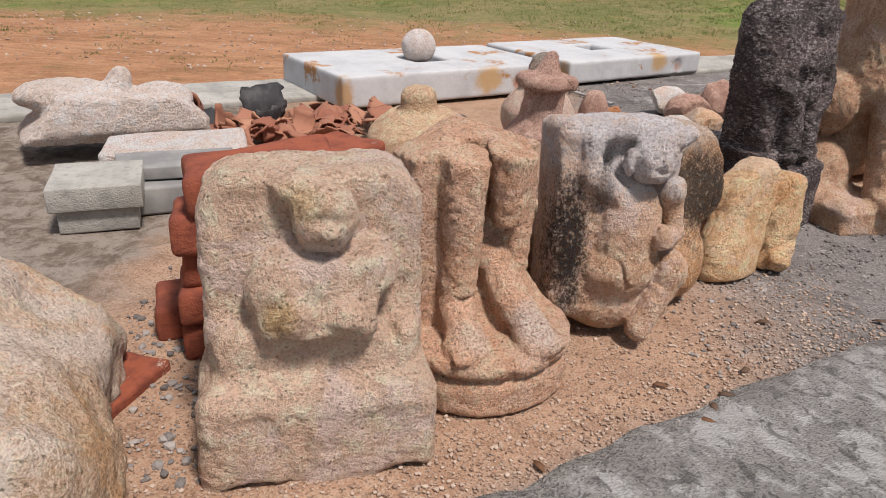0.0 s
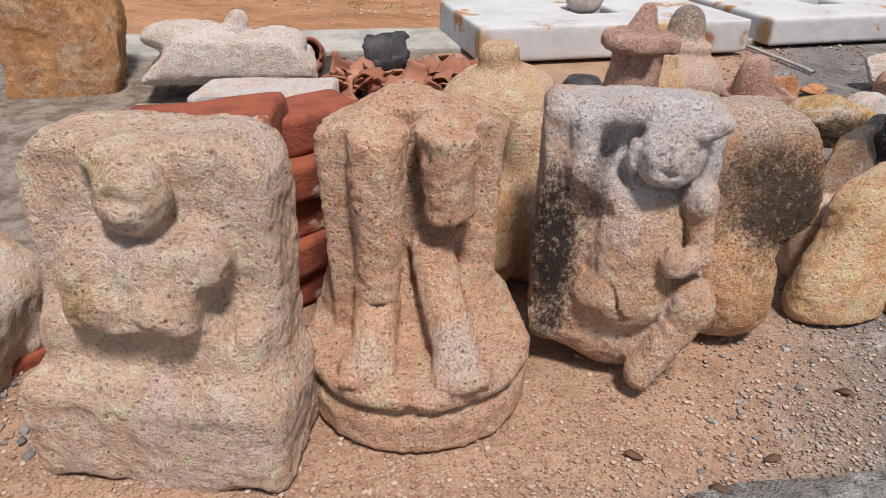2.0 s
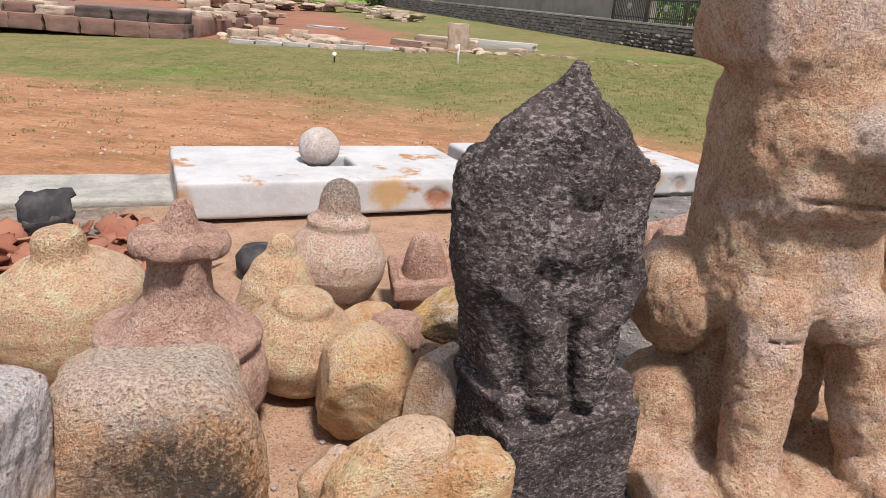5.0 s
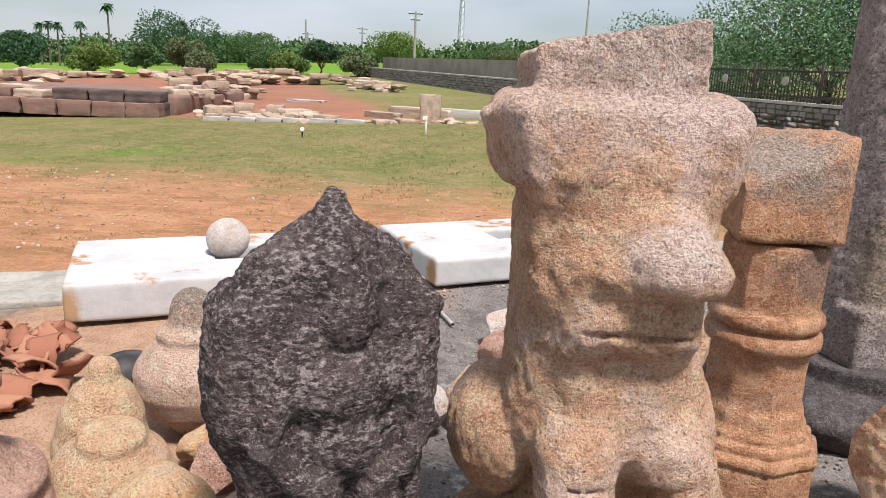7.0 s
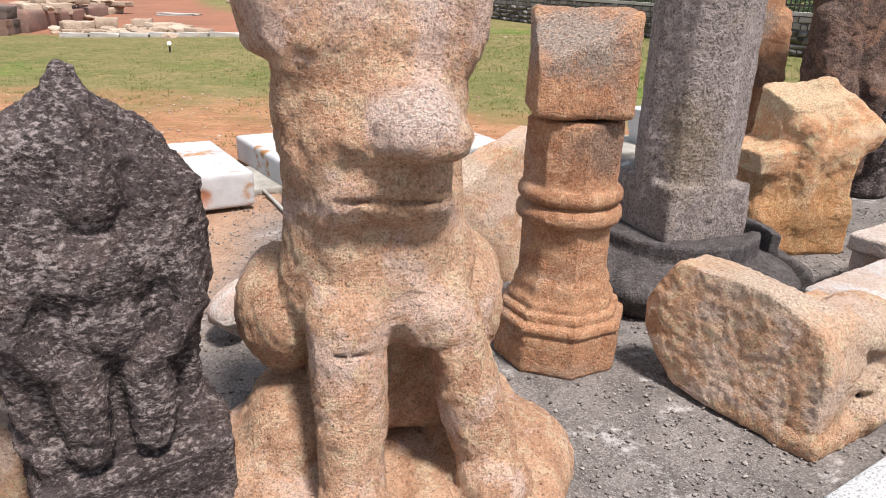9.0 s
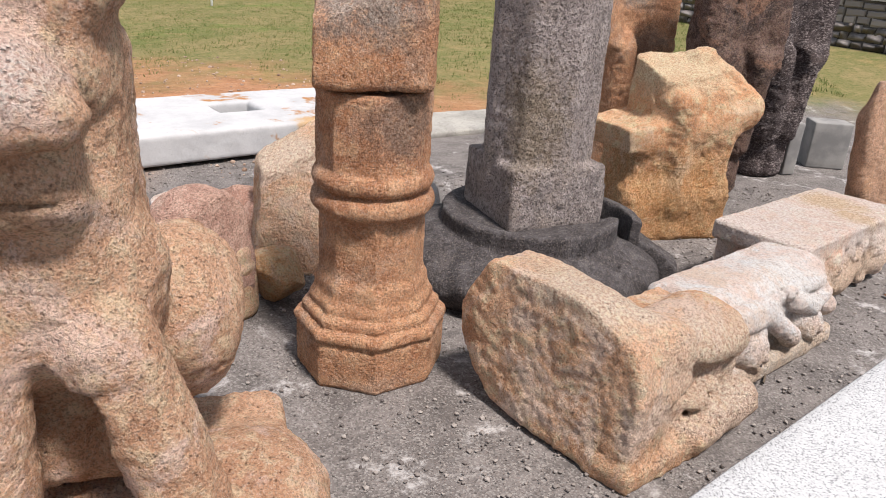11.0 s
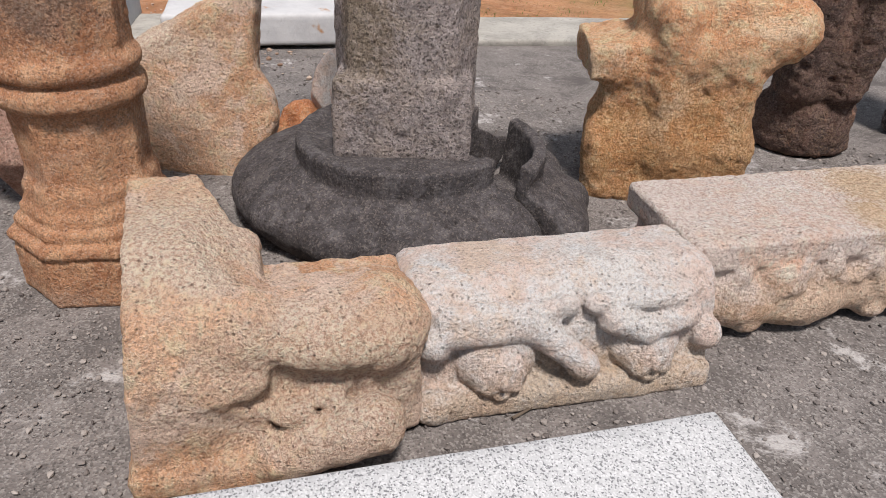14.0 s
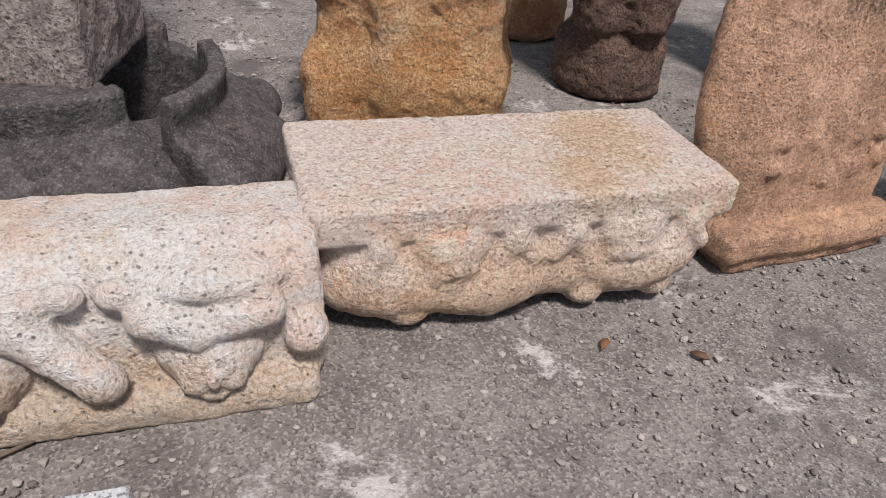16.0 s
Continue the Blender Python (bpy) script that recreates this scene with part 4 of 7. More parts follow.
def dark_idol():
    c = Clay((-0.48, -0.30, -0.05), (0.50, 0.42, 1.52), 0.0115)
    # square plinth with a step
    c.add(c.box((0.025, 0.06, 0.17), (0.27, 0.215, 0.19), 0.02), 0.01)
    c.add(c.box((0.04, 0.07, 0.38), (0.265, 0.17, 0.07), 0.03), 0.02)
    # arched back slab, shouldered below a blunt point
    c.add(c.ell((-0.01, 0.07, 0.92), (0.345, 0.16, 0.42)), 0.01)
    c.add(c.box((-0.015, 0.07, 0.98), (0.315, 0.14, 0.22), 0.09), 0.03)
    c.add(c.box((0.0, 0.08, 0.62), (0.255, 0.14, 0.22), 0.05), 0.06)
    c.add(c.ell((-0.005, 0.07, 1.22), (0.235, 0.13, 0.12)), 0.05)
    c.add(c.cap((-0.005, 0.06, 1.25), (0.0, 0.045, 1.415), 0.125, 0.035), 0.07)
    # figure in low relief: crown, face, chest, arms, legs
    c.add(c.ell((0.0, -0.055, 1.135), (0.085, 0.075, 0.105)), 0.012)
    c.add(c.cap((0.0, -0.03, 1.20), (0.0, 0.0, 1.33), 0.085, 0.05), 0.02)
    c.add(c.ell((0.0, -0.065, 0.93), (0.155, 0.075, 0.115)), 0.014)
    c.add(c.ell((0.0, -0.065, 0.78), (0.12, 0.07, 0.12)), 0.014)
    c.add(c.cap((-0.165, -0.05, 0.99), (-0.22, -0.07, 0.80), 0.052, 0.045), 0.010)
    c.add(c.cap((0.165, -0.05, 0.99), (0.225, -0.07, 0.80), 0.052, 0.045), 0.010)
    c.add(c.cap((-0.22, -0.07, 0.80), (-0.14, -0.11, 0.70), 0.044, 0.04), 0.010)
    c.add(c.cap((0.225, -0.07, 0.80), (0.15, -0.11, 0.70), 0.044, 0.04), 0.010)
    c.add(c.cap((-0.20, -0.03, 1.00), (-0.265, -0.03, 1.12), 0.042, 0.036), 0.012)
    c.add(c.cap((0.20, -0.03, 1.00), (0.26, -0.03, 1.12), 0.042, 0.036), 0.012)
    c.add(c.cap((-0.09, -0.07, 0.66), (-0.08, -0.10, 0.44), 0.075, 0.06), 0.015)
    c.add(c.cap((0.09, -0.07, 0.66), (0.08, -0.10, 0.44), 0.075, 0.06), 0.015)
    c.cut(c.cap((0.0, -0.16, 0.66), (0.0, -0.16, 0.44), 0.012), 0.02)
    for k in range(7):
        z = 0.47 + 0.085 * k
        c.cut(c.cap((-0.17, -0.155, z), (0.17, -0.155, z - 0.02), 0.006), 0.018)
    c.cut(c.cap((-0.12, -0.13, 1.045), (0.12, -0.13, 1.045), 0.010), 0.02)
    c.add(c.box((0.025, -0.11, 0.345), (0.26, 0.05, 0.022), 0.015), 0.015)
    c.cut(c.plane((-0.30, 0, 0.60), (-1, 0, -0.55)) * -1 + 9 * (c.p[..., 2] < 0.46), 0.03)
    thing("dark_stone_idol", c.mesh("dark_stone_idol", 0.010, 9, 0.006, 6, chisel=0.012), BLACK, pose(1.86, 3.72, 0.0, 0, 0, 38),
          "weathered black stone idol with a pointed crown on a square pedestal", "statue", "carved stones of the front row")


def stone_lion():
    c = Clay((-0.62, -0.54, -0.06), (0.82, 0.72, 2.02), 0.0125)
    # rough plinth, spreading under the paws and the haunches
    c.add(c.box((0.08, 0.08, 0.06), (0.50, 0.42, 0.11), 0.06), 0.01)
    c.add(c.ell((-0.33, 0.10, 0.12), (0.26, 0.28, 0.17)), 0.05)
    c.add(c.ell((0.44, 0.02, 0.10), (0.26, 0.28, 0.17)), 0.06)
    # trunk, chest and back
    c.add(c.box((-0.01, 0.08, 1.05), (0.262, 0.20, 0.42), 0.11), 0.02)
    c.add(c.ell((0.01, 0.02, 0.84), (0.300, 0.225, 0.26)), 0.05)
    c.add(c.box((0.03, 0.16, 0.52), (0.24, 0.18, 0.30), 0.10), 0.08)
    # broad head block with broken corners
    c.add(c.box((-0.045, 0.05, 1.585), (0.315, 0.215, 0.125), 0.055, (0, 2, 0)), 0.04)
    c.add(c.box((-0.325, -0.03, 1.625), (0.055, 0.12, 0.06), 0.025, (0, -24, 10)), 0.05)
    c.cut(c.plane((-0.36, -0.10, 1.60), (-1, -0.75, -0.25)) * -1 + 9 * (c.p[..., 2] < 1.42), 0.012)
    c.add(c.ell((0.205, -0.02, 1.62), (0.095, 0.16, 0.115)), 0.04)
    c.add(c.ell((-0.14, -0.075, 1.545), (0.18, 0.11, 0.125), (0, 10, 0)), 0.05)
    c.add(c.ell((0.11, -0.075, 1.55), (0.17, 0.11, 0.135), (0, -6, 0)), 0.05)
    # broken crown
    c.add(c.box((-0.065, 0.06, 1.80), (0.222, 0.18, 0.16), 0.018, (0, -3, 0)), 0.025)
    c.cut(c.plane((0, -0.1, 1.885), (-0.20, 0.08, 1)) * -1, 0.005)
    c.cut(c.cap((-0.30, -0.17, 1.715), (0.24, -0.17, 1.73), 0.020), 0.035)
    c.add(c.box((-0.02, -0.01, 1.42), (0.25, 0.16, 0.16), 0.07), 0.06)
    # cheeks and the heavy worn snout, turned a little aside
    c.add(c.ell((-0.12, -0.06, 1.24), (0.155, 0.15, 0.20)), 0.04)
    c.add(c.cap((-0.02, -0.08, 1.36), (0.07, -0.21, 1.315), 0.135, 0.115), 0.04)
    c.add(c.ell((0.09, -0.235, 1.295), (0.135, 0.105, 0.086), (0, 8, 0)), 0.03)
    c.cut(c.ell((0.06, -0.30, 1.205), (0.15, 0.05, 0.016), (0, -3, 0)), 0.025)
    c.add(c.ell((-0.04, -0.17, 1.27), (0.12, 0.10, 0.085)), 0.04)
    # upper lip and jaw
    c.add(c.box((0.01, -0.14, 1.145), (0.165, 0.11, 0.085), 0.06, (-6, 0, -4)), 0.05)
    c.add(c.cap((-0.10, -0.165, 1.085), (0.12, -0.18, 1.08), 0.058, 0.055), 0.04)
    c.add(c.box((0.0, -0.04, 1.0), (0.20, 0.14, 0.12), 0.08), 0.06)
    c.cut(c.cap((-0.13, -0.25, 1.195), (0.05, -0.285, 1.200), 0.014), 0.030)
    c.cut(c.cap((0.05, -0.285, 1.200), (0.18, -0.245, 1.210), 0.018), 0.030)
    c.cut(c.cap((-0.14, -0.235, 1.115), (0.15, -0.245, 1.115), 0.011), 0.010)
    c.cut(c.ell((0.0, -0.245, 1.030), (0.17, 0.06, 0.020)), 0.025)
    c.cut(c.ell((0.0, -0.25, 1.445), (0.22, 0.035, 0.016), (0, -6, 0)), 0.04)
    c.cut(c.ell((-0.235, -0.20, 1.30), (0.03, 0.06, 0.11), (0, 14, 0)), 0.05)
    # forelegs apart, one stepping aside
    c.add(c.cap((-0.11, -0.15, 0.74), (-0.10, -0.235, 0.22), 0.118, 0.098), 0.035)
    c.add(c.cap((0.17, -0.13, 0.74), (0.325, -0.175, 0.30), 0.115, 0.098), 0.035)
    c.add(c.ell((-0.10, -0.30, 0.17), (0.115, 0.13, 0.085)), 0.03)
    c.add(c.ell((0.345, -0.24, 0.20), (0.115, 0.13, 0.10)), 0.03)
    c.cut(c.ell((0.095, -0.20, 0.40), (0.060, 0.21, 0.265), (0, 9, 0)), 0.022)
    c.cut(c.cap((-0.14, -0.255, 0.68), (0.16, -0.25, 0.66), 0.006), 0.03)
    # haunches
    c.add(c.ell((-0.285, 0.16, 0.66), (0.165, 0.23, 0.20)), 0.02)
    c.add(c.ell((0.30, 0.30, 0.60), (0.18, 0.25, 0.26)), 0.03)
    c.add(c.ell((-0.28, 0.10, 0.28), (0.15, 0.22, 0.16)), 0.07)
    c.cut(c.cap((-0.24, -0.14, 0.48), (-0.40, 0.02, 0.46), 0.03), 0.03)
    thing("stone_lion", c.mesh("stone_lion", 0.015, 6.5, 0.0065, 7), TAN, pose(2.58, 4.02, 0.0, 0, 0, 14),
          "seated tan granite lion with a worn face and broken flat crown", "statue", "carved stones of the front row")


def ringed_pillar():
    top = holder("ringed_pillar", pose(3.305, 5.14, 0.0, 0, 0, 8), "reddish granite octagonal pillar with a double ring and broken head", "pillar")
    c = Clay((-0.36, -0.36, -0.04), (0.36, 0.36, 1.20), 0.0115)
    c.add(c.drum((0, 0, 0.09), 0.285, 0, 0.10, 0.02, 8, 22.5), 0.005)
    c.add(c.drum((0, 0, 0.215), 0.292, 0, 0.025, 0.018, 8, 22.5), 0.008)
    c.add(c.drum((0, 0, 0.265), 0.262, 0, 0.022, 0.015, 8, 22.5), 0.006)
    c.add(c.drum((0, 0, 0.305), 0.232, 0, 0.02, 0.015, 8, 22.5), 0.006)
    c.add(c.drum((0, 0, 0.36), 0.212, 0, 0.06, 0.03, 8, 22.5), 0.05)
    c.add(c.drum((0, 0, 0.56), 0.197, 0, 0.26, 0.02, 8, 22.5), 0.03)
    c.add(c.drum((0, 0, 0.725), 0.24, 0.24, 0.042, 0.036), 0.004)
    c.add(c.drum((0, 0, 0.815), 0.236, 0.236, 0.038, 0.034), 0.004)
    c.add(c.drum((0, 0, 0.99), 0.203, 0, 0.155, 0.02, 8, 22.5), 0.012)
    part("pillar_shaft", c.mesh("pillar_shaft", 0.008, 5, 0.0035, 8), RUST, top)
    c = Clay((-0.36, -0.36, 1.10), (0.36, 0.36, 1.68), 0.0105)
    c.add(c.box((0.0, 0, 1.375), (0.212, 0.205, 0.215), 0.02, (0, 0, -6)), 0.01)
    c.cut(c.plane((-0.08, -0.10, 1.50), (-0.5, -0.75, 1)) * -1, 0.008)
    c.cut(c.plane((0.16, -0.2, 1.3), (1, -1, 0)) * -1, 0.015)
    part("pillar_head", c.mesh("pillar_head", 0.014, 6, 0.005, 9), RUST, top, "cracked-off squarish head block")


def column_on_lotus():
    cx, cy = 4.09, 6.10
    c = Clay((-0.40, -0.40, -0.03), (0.40, 0.40, 2.75), 0.0165)
    c.add(c.box((0, 0, 0.13), (0.262, 0.262, 0.155), 0.012), 0.004)
    c.add(c.drum((0, 0, 1.40), 0.258, 0, 1.31, 0.01, 8, 22.5), 0.004)
    for sx, sy in ((-1, -1), (1, -1), (1, 1), (-1, 1)):
        c.cut(c.box((sx * 0.30, sy * 0.30, 0.27), (0.07, 0.07, 0.08), 0.012, (0, 0, 45)), 0.008)
    col = thing("granite_column", c.mesh("granite_column", 0.004, 4, 0.0045, 10), GREY, pose(cx, cy, 0.375, 0, 0, 22) @ Matrix.Scale(1.045, 4),
                "grey speckled granite octagonal column rising from a square foot", "column")
    # the black lotus base, broken into a large ring and a slipped wedge
    def lotus(lo, hi, wedge):
        c = Clay(lo, hi, 0.0135)
        c.add(c.drum((-0.03, 0, 0.04), 0.66, 0.58, 0.05, 0.03), 0.005)
        c.add(c.drum((-0.04, 0, 0.10), 0.72, 0.62, 0.045, 0.04), 0.01)
        c.add(c.ell((-0.04, 0, 0.10), (0.73, 0.63, 0.23)), 0.03)
        c.add(c.drum((0, 0, 0.31), 0.455, 0.455, 0.055, 0.012), 0.008)
        c.cut(c.drum((0, 0, 0.40), 0.395, 0.395, 0.30, 0.01), 0.006) if wedge else c.cut(c.drum((0, 0, 0.45), 0.395, 0.395, 0.10, 0.01), 0.006)
        for k in range(12):
            a = 2 * math.pi * (k + 0.5) / 12
            x, y = math.cos(a), math.sin(a)
            c.cut(c.cap((0.62 * x, 0.62 * y, 0.06), (0.54 * x, 0.54 * y, 0.215), 0.010), 0.02)
            a = 2 * math.pi * k / 12
            x, y = math.cos(a), math.sin(a)
            c.add(c.ell((0.60 * x, 0.60 * y, 0.13), (0.10, 0.13, 0.075), (0, 0, math.degrees(a))), 0.02)
        # the broken sector faces the right
        a0, a1 = radians(-12), radians(66)
        s0 = c.plane((0, 0, 0), (math.sin(a0), -math.cos(a0), 0))
        s1 = c.plane((0, 0, 0), (-math.sin(a1), math.cos(a1), 0))
        sector = np.maximum(s0, s1)
        c.d = np.maximum(c.d, sector + 0.012) if wedge else np.maximum(c.d, -sector + 0.012)
        return c
    c = lotus((-0.92, -0.80, -0.03), (0.80, 0.80, 0.42), False)
    thing("lotus_base", c.mesh("lotus_base", 0.005, 5, 0.002, 11), BASALT, pose(cx, cy, 0.0, 0, 0, 0) @ Matrix.Scale(1.045, 4),
          "black stone lotus base with carved petals, one side broken away", "column base")
    c = lotus((-0.02, -0.30, -0.03), (0.80, 0.80, 0.42), True)
    thing("broken_lotus_piece", c.mesh("broken_lotus_piece", 0.006, 5, 0.002, 12), BASALT, pose(cx + 0.105, cy + 0.01, 0.02, -2, 6, -3) @ Matrix.Scale(1.045, 4),
          "broken-off black stone wedge of the lotus base, slipped aside", "column base")


def broken_torso():
    c = Clay((-0.62, -0.46, -0.05), (0.66, 0.46, 1.26), 0.0115)
    c.add(c.box((0, 0, 0.15), (0.36, 0.27, 0.19), 0.08), 0.02)
    c.add(c.box((0.01, 0.0, 0.42), (0.325, 0.24, 0.24), 0.07), 0.10)
    c.add(c.box((-0.17, 0.0, 0.63), (0.25, 0.22, 0.075), 0.015, (0, -6, 8)), 0.08)   # sharp broken ledge
    c.add(c.cap((-0.05, -0.21, 0.82), (-0.03, -0.24, 0.20), 0.085, 0.035), 0.07)     # hanging drapery ridge
    c.add(c.box((0.08, 0.02, 0.72), (0.27, 0.20, 0.15), 0.08, (0, -10, 0)), 0.08)
    c.add(c.cap((0.06, -0.14, 0.66), (0.40, -0.14, 0.76), 0.115, 0.105), 0.08)       # forearm
    c.add(c.cap((0.42, -0.12, 0.79), (0.24, 0.04, 1.02), 0.095, 0.085), 0.06)        # upper arm
    c.add(c.box((0.10, -0.06, 0.82), (0.20, 0.15, 0.12), 0.07), 0.06)
    c.add(c.box((0.0, 0.01, 0.92), (0.20, 0.18, 0.16), 0.05, (0, 4, 10)), 0.05)       # neck stump
    c.cut(c.plane((0.0, -0.05, 1.005), (-0.06, -0.32, 1)) * -1, 0.004)
    c.add(c.ell((0.20, 0.08, 1.04), (0.10, 0.09, 0.08)), 0.04)
    c.cut(c.ell((-0.30, -0.26, 0.80), (0.15, 0.14, 0.09)), 0.03)
    c.cut(c.ell((-0.24, -0.33, 0.42), (0.11, 0.10, 0.18)), 0.08)
    c.cut(c.cap((0.04, -0.30, 0.40), (0.36, -0.26, 0.46), 0.012), 0.04)
    c.cut(c.cap((0.08, -0.29, 0.50), (0.36, -0.26, 0.58), 0.012), 0.05)
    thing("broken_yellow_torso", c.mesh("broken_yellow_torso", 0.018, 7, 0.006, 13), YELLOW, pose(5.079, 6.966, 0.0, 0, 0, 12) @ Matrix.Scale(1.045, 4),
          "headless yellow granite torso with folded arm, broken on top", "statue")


def crouching_corner():
    c = Clay((-0.62, -0.50, -0.05), (0.56, 0.60, 0.72), 0.0095)
    c.add(c.box((-0.06, -0.015, 0.19), (0.40, 0.225, 0.19), 0.04), 0.01)
    # tall broken end
    c.add(c.box((-0.27, 0.10, 0.30), (0.20, 0.41, 0.28), 0.015), 0.02)
    c.cut(c.plane((-0.24, 0.0, 0.575), (0.62, -0.10, 1)) * -1 + 9 * (c.p[..., 2] < 0.385), 0.02)
    c.cut(c.plane((-0.3, -0.06, 0.565), (0.0, -0.42, 1)) * -1, 0.02)
    c.cut(c.plane((-0.2, -0.28, 0.36), (0.1, -1, 0.42)) * -1, 0.03)
    # flat broken face, leaning out towards its foot and undercut at the far corner
    c.cut(c.plane((-0.43, 0.0, 0.30), (-1, -0.10, 0.10)) * -1, 0.008)
    c.cut(c.plane((-0.42, 0.40, 0.12), (0.0, 0.8, -0.75)) * -1, 0.015)
    c.cut(c.plane((0, 0.44, 0.50), (0, 1, 0.55)) * -1, 0.015)
    c.cut(c.plane((-0.20, 0.30, 0.3), (1, 0.45, 0)) * -1 + 9 * (c.p[..., 1] < 0.16), 0.02)
    # crouching body: rounded back, shoulder, bent arm and fist below
    c.add(c.ell((0.10, -0.13, 0.36), (0.285, 0.17, 0.105), (0, 3, -4)), 0.03)
    c.add(c.ell((0.235, -0.10, 0.335), (0.135, 0.19, 0.125)), 0.03)
    c.add(c.ell((-0.13, -0.17, 0.40), (0.12, 0.11, 0.10)), 0.04)
    c.cut(c.ell((-0.08, -0.36, 0.235), (0.15, 0.09, 0.035), (0, -8, 0)), 0.05)
    c.cut(c.ell((-0.14, -0.38, 0.14), (0.09, 0.11, 0.10)), 0.05)
    c.cut(c.ell((0.36, -0.34, 0.13), (0.07, 0.12, 0.13)), 0.03)
    c.add(c.cap((-0.05, -0.305, 0.075), (0.195, -0.320, 0.150), 0.074, 0.082), 0.012)
    c.add(c.ell((-0.02, -0.275, 0.190), (0.060, 0.050, 0.042)), 0.014)
    c.add(c.ell((0.075, -0.255, 0.215), (0.050, 0.045, 0.030)), 0.016)
    c.add(c.box((-0.22, -0.24, 0.03), (0.22, 0.10, 0.05), 0.03), 0.03)
    for k in range(3):
        c.cut(c.cap((0.17 + 0.035 * k, -0.31, 0.30), (0.20 + 0.035 * k, -0.29, 0.40), 0.004), 0.012)
    thing("crouching_figure_fragment", c.mesh("crouching_figure_fragment", 0.011, 7, 0.0055, 14), FACE, pose(4.346, 4.842, 0.0, 0, 0, 37),
          "broken ochre granite corner piece with a crouching figure", "stone carving", "frieze pieces in a line")


def pale_frieze():
    c = Clay((-0.56, -0.38, -0.05), (0.56, 0.28, 0.52), 0.0066)
    c.add(c.box((0, 0.04, 0.19), (0.47, 0.17, 0.19), 0.045, (-8, 0, 0)), 0.01)
    c.cut(c.plane((0, -0.06, 0.375), (0, -0.75, 1)) * -1, 0.05)
    c.add(c.box((0, -0.05, 0.045), (0.45, 0.155, 0.05), 0.035), 0.02)
    # the stretched garment of one dwarf, with a hem along its lower edge
    c.add(c.box((-0.235, -0.105, 0.275), (0.185, 0.075, 0.062), 0.045, (-24, 2, 0)), 0.016)
    c.add(c.ell((-0.42, -0.125, 0.245), (0.055, 0.065, 0.060)), 0.014)
    c.cut(c.cap((-0.36, -0.188, 0.222), (-0.10, -0.188, 0.222), 0.007), 0.006)
    # two crouching heads in their curls of hair
    for x, k in ((-0.235, 1.0), (0.225, 0.92)):
        c.cut(c.ell((x, -0.235, 0.145), (0.135 * k, 0.050, 0.105 * k)), 0.02)
        c.add(c.ell((x, -0.140, 0.165), (0.122 * k, 0.052, 0.098 * k)), 0.008)
        c.cut(c.ell((x, -0.195, 0.150), (0.094 * k, 0.045, 0.080 * k)), 0.006)
        c.add(c.ell((x, -0.165, 0.142), (0.090 * k, 0.058, 0.082 * k)), 0.006)
        c.cut(c.ell((x, -0.228, 0.176), (0.060 * k, 0.012, 0.010)), 0.008)
        c.add(c.ell((x, -0.224, 0.142), (0.013, 0.014, 0.024)), 0.004)
        for sgn in (-1, 1):
            c.add(c.ell((x + sgn * 0.038, -0.204, 0.120), (0.026, 0.018, 0.022)), 0.008)
            c.cut(c.ell((x + sgn * 0.032, -0.222, 0.160), (0.022, 0.012, 0.008)), 0.004)
            c.add(c.ell((x + sgn * 0.032, -0.214, 0.159), (0.015, 0.008, 0.005)), 0.002)
        c.cut(c.ell((x, -0.222, 0.106), (0.028, 0.012, 0.005)), 0.004)
        c.add(c.ell((x, -0.204, 0.090), (0.028, 0.016, 0.014)), 0.006)
        for i in range(6):
            a = radians(18 + 29 * i)
            c.cut(c.cap((x + 0.098 * k * math.cos(a), -0.19, 0.16 + 0.082 * k * math.sin(a)), (x + 0.125 * k * math.cos(a), -0.19, 0.16 + 0.105 * k * math.sin(a)), 0.005), 0.006)
    # arm thrust down between them, ending in a fist
    c.add(c.cap((-0.12, -0.135, 0.262), (0.005, -0.195, 0.165), 0.052, 0.044), 0.014)
    c.add(c.ell((0.012, -0.195, 0.148), (0.050, 0.040, 0.040)), 0.012)
    # the other arm folded level over the second head
    c.add(c.cap((0.11, -0.145, 0.268), (0.20, -0.165, 0.238), 0.046, 0.042), 0.012)
    c.add(c.cap((0.20, -0.165, 0.238), (0.34, -0.145, 0.262), 0.042, 0.046), 0.012)
    c.add(c.ell((0.24, -0.10, 0.32), (0.15, 0.07, 0.042)), 0.018)
    c.cut(c.cap((0.10, -0.19, 0.292), (0.36, -0.17, 0.295), 0.006), 0.010)
    c.add(c.ell((-0.045, -0.125, 0.318), (0.050, 0.034, 0.036)), 0.010)
    c.add(c.ell((0.065, -0.125, 0.315), (0.048, 0.033, 0.035)), 0.010)
    c.cut(c.cap((0.01, -0.18, 0.34), (0.03, -0.19, 0.24), 0.014), 0.02)
    c.add(c.ell((0.425, -0.135, 0.175), (0.05, 0.055, 0.055)), 0.014)
    c.add(c.ell((-0.43, -0.17, 0.055), (0.055, 0.05, 0.05)), 0.016)
    thing("pale_frieze_block", c.mesh("pale_frieze_block", 0.006, 8, 0.003, 15), PALE, pose(5.006, 5.336, -0.01, 0, 0, 37) @ Matrix.Scale(1.045, 4),
          "whitish granite frieze block carved with two crouching dwarfs", "stone carving", "frieze pieces in a line")


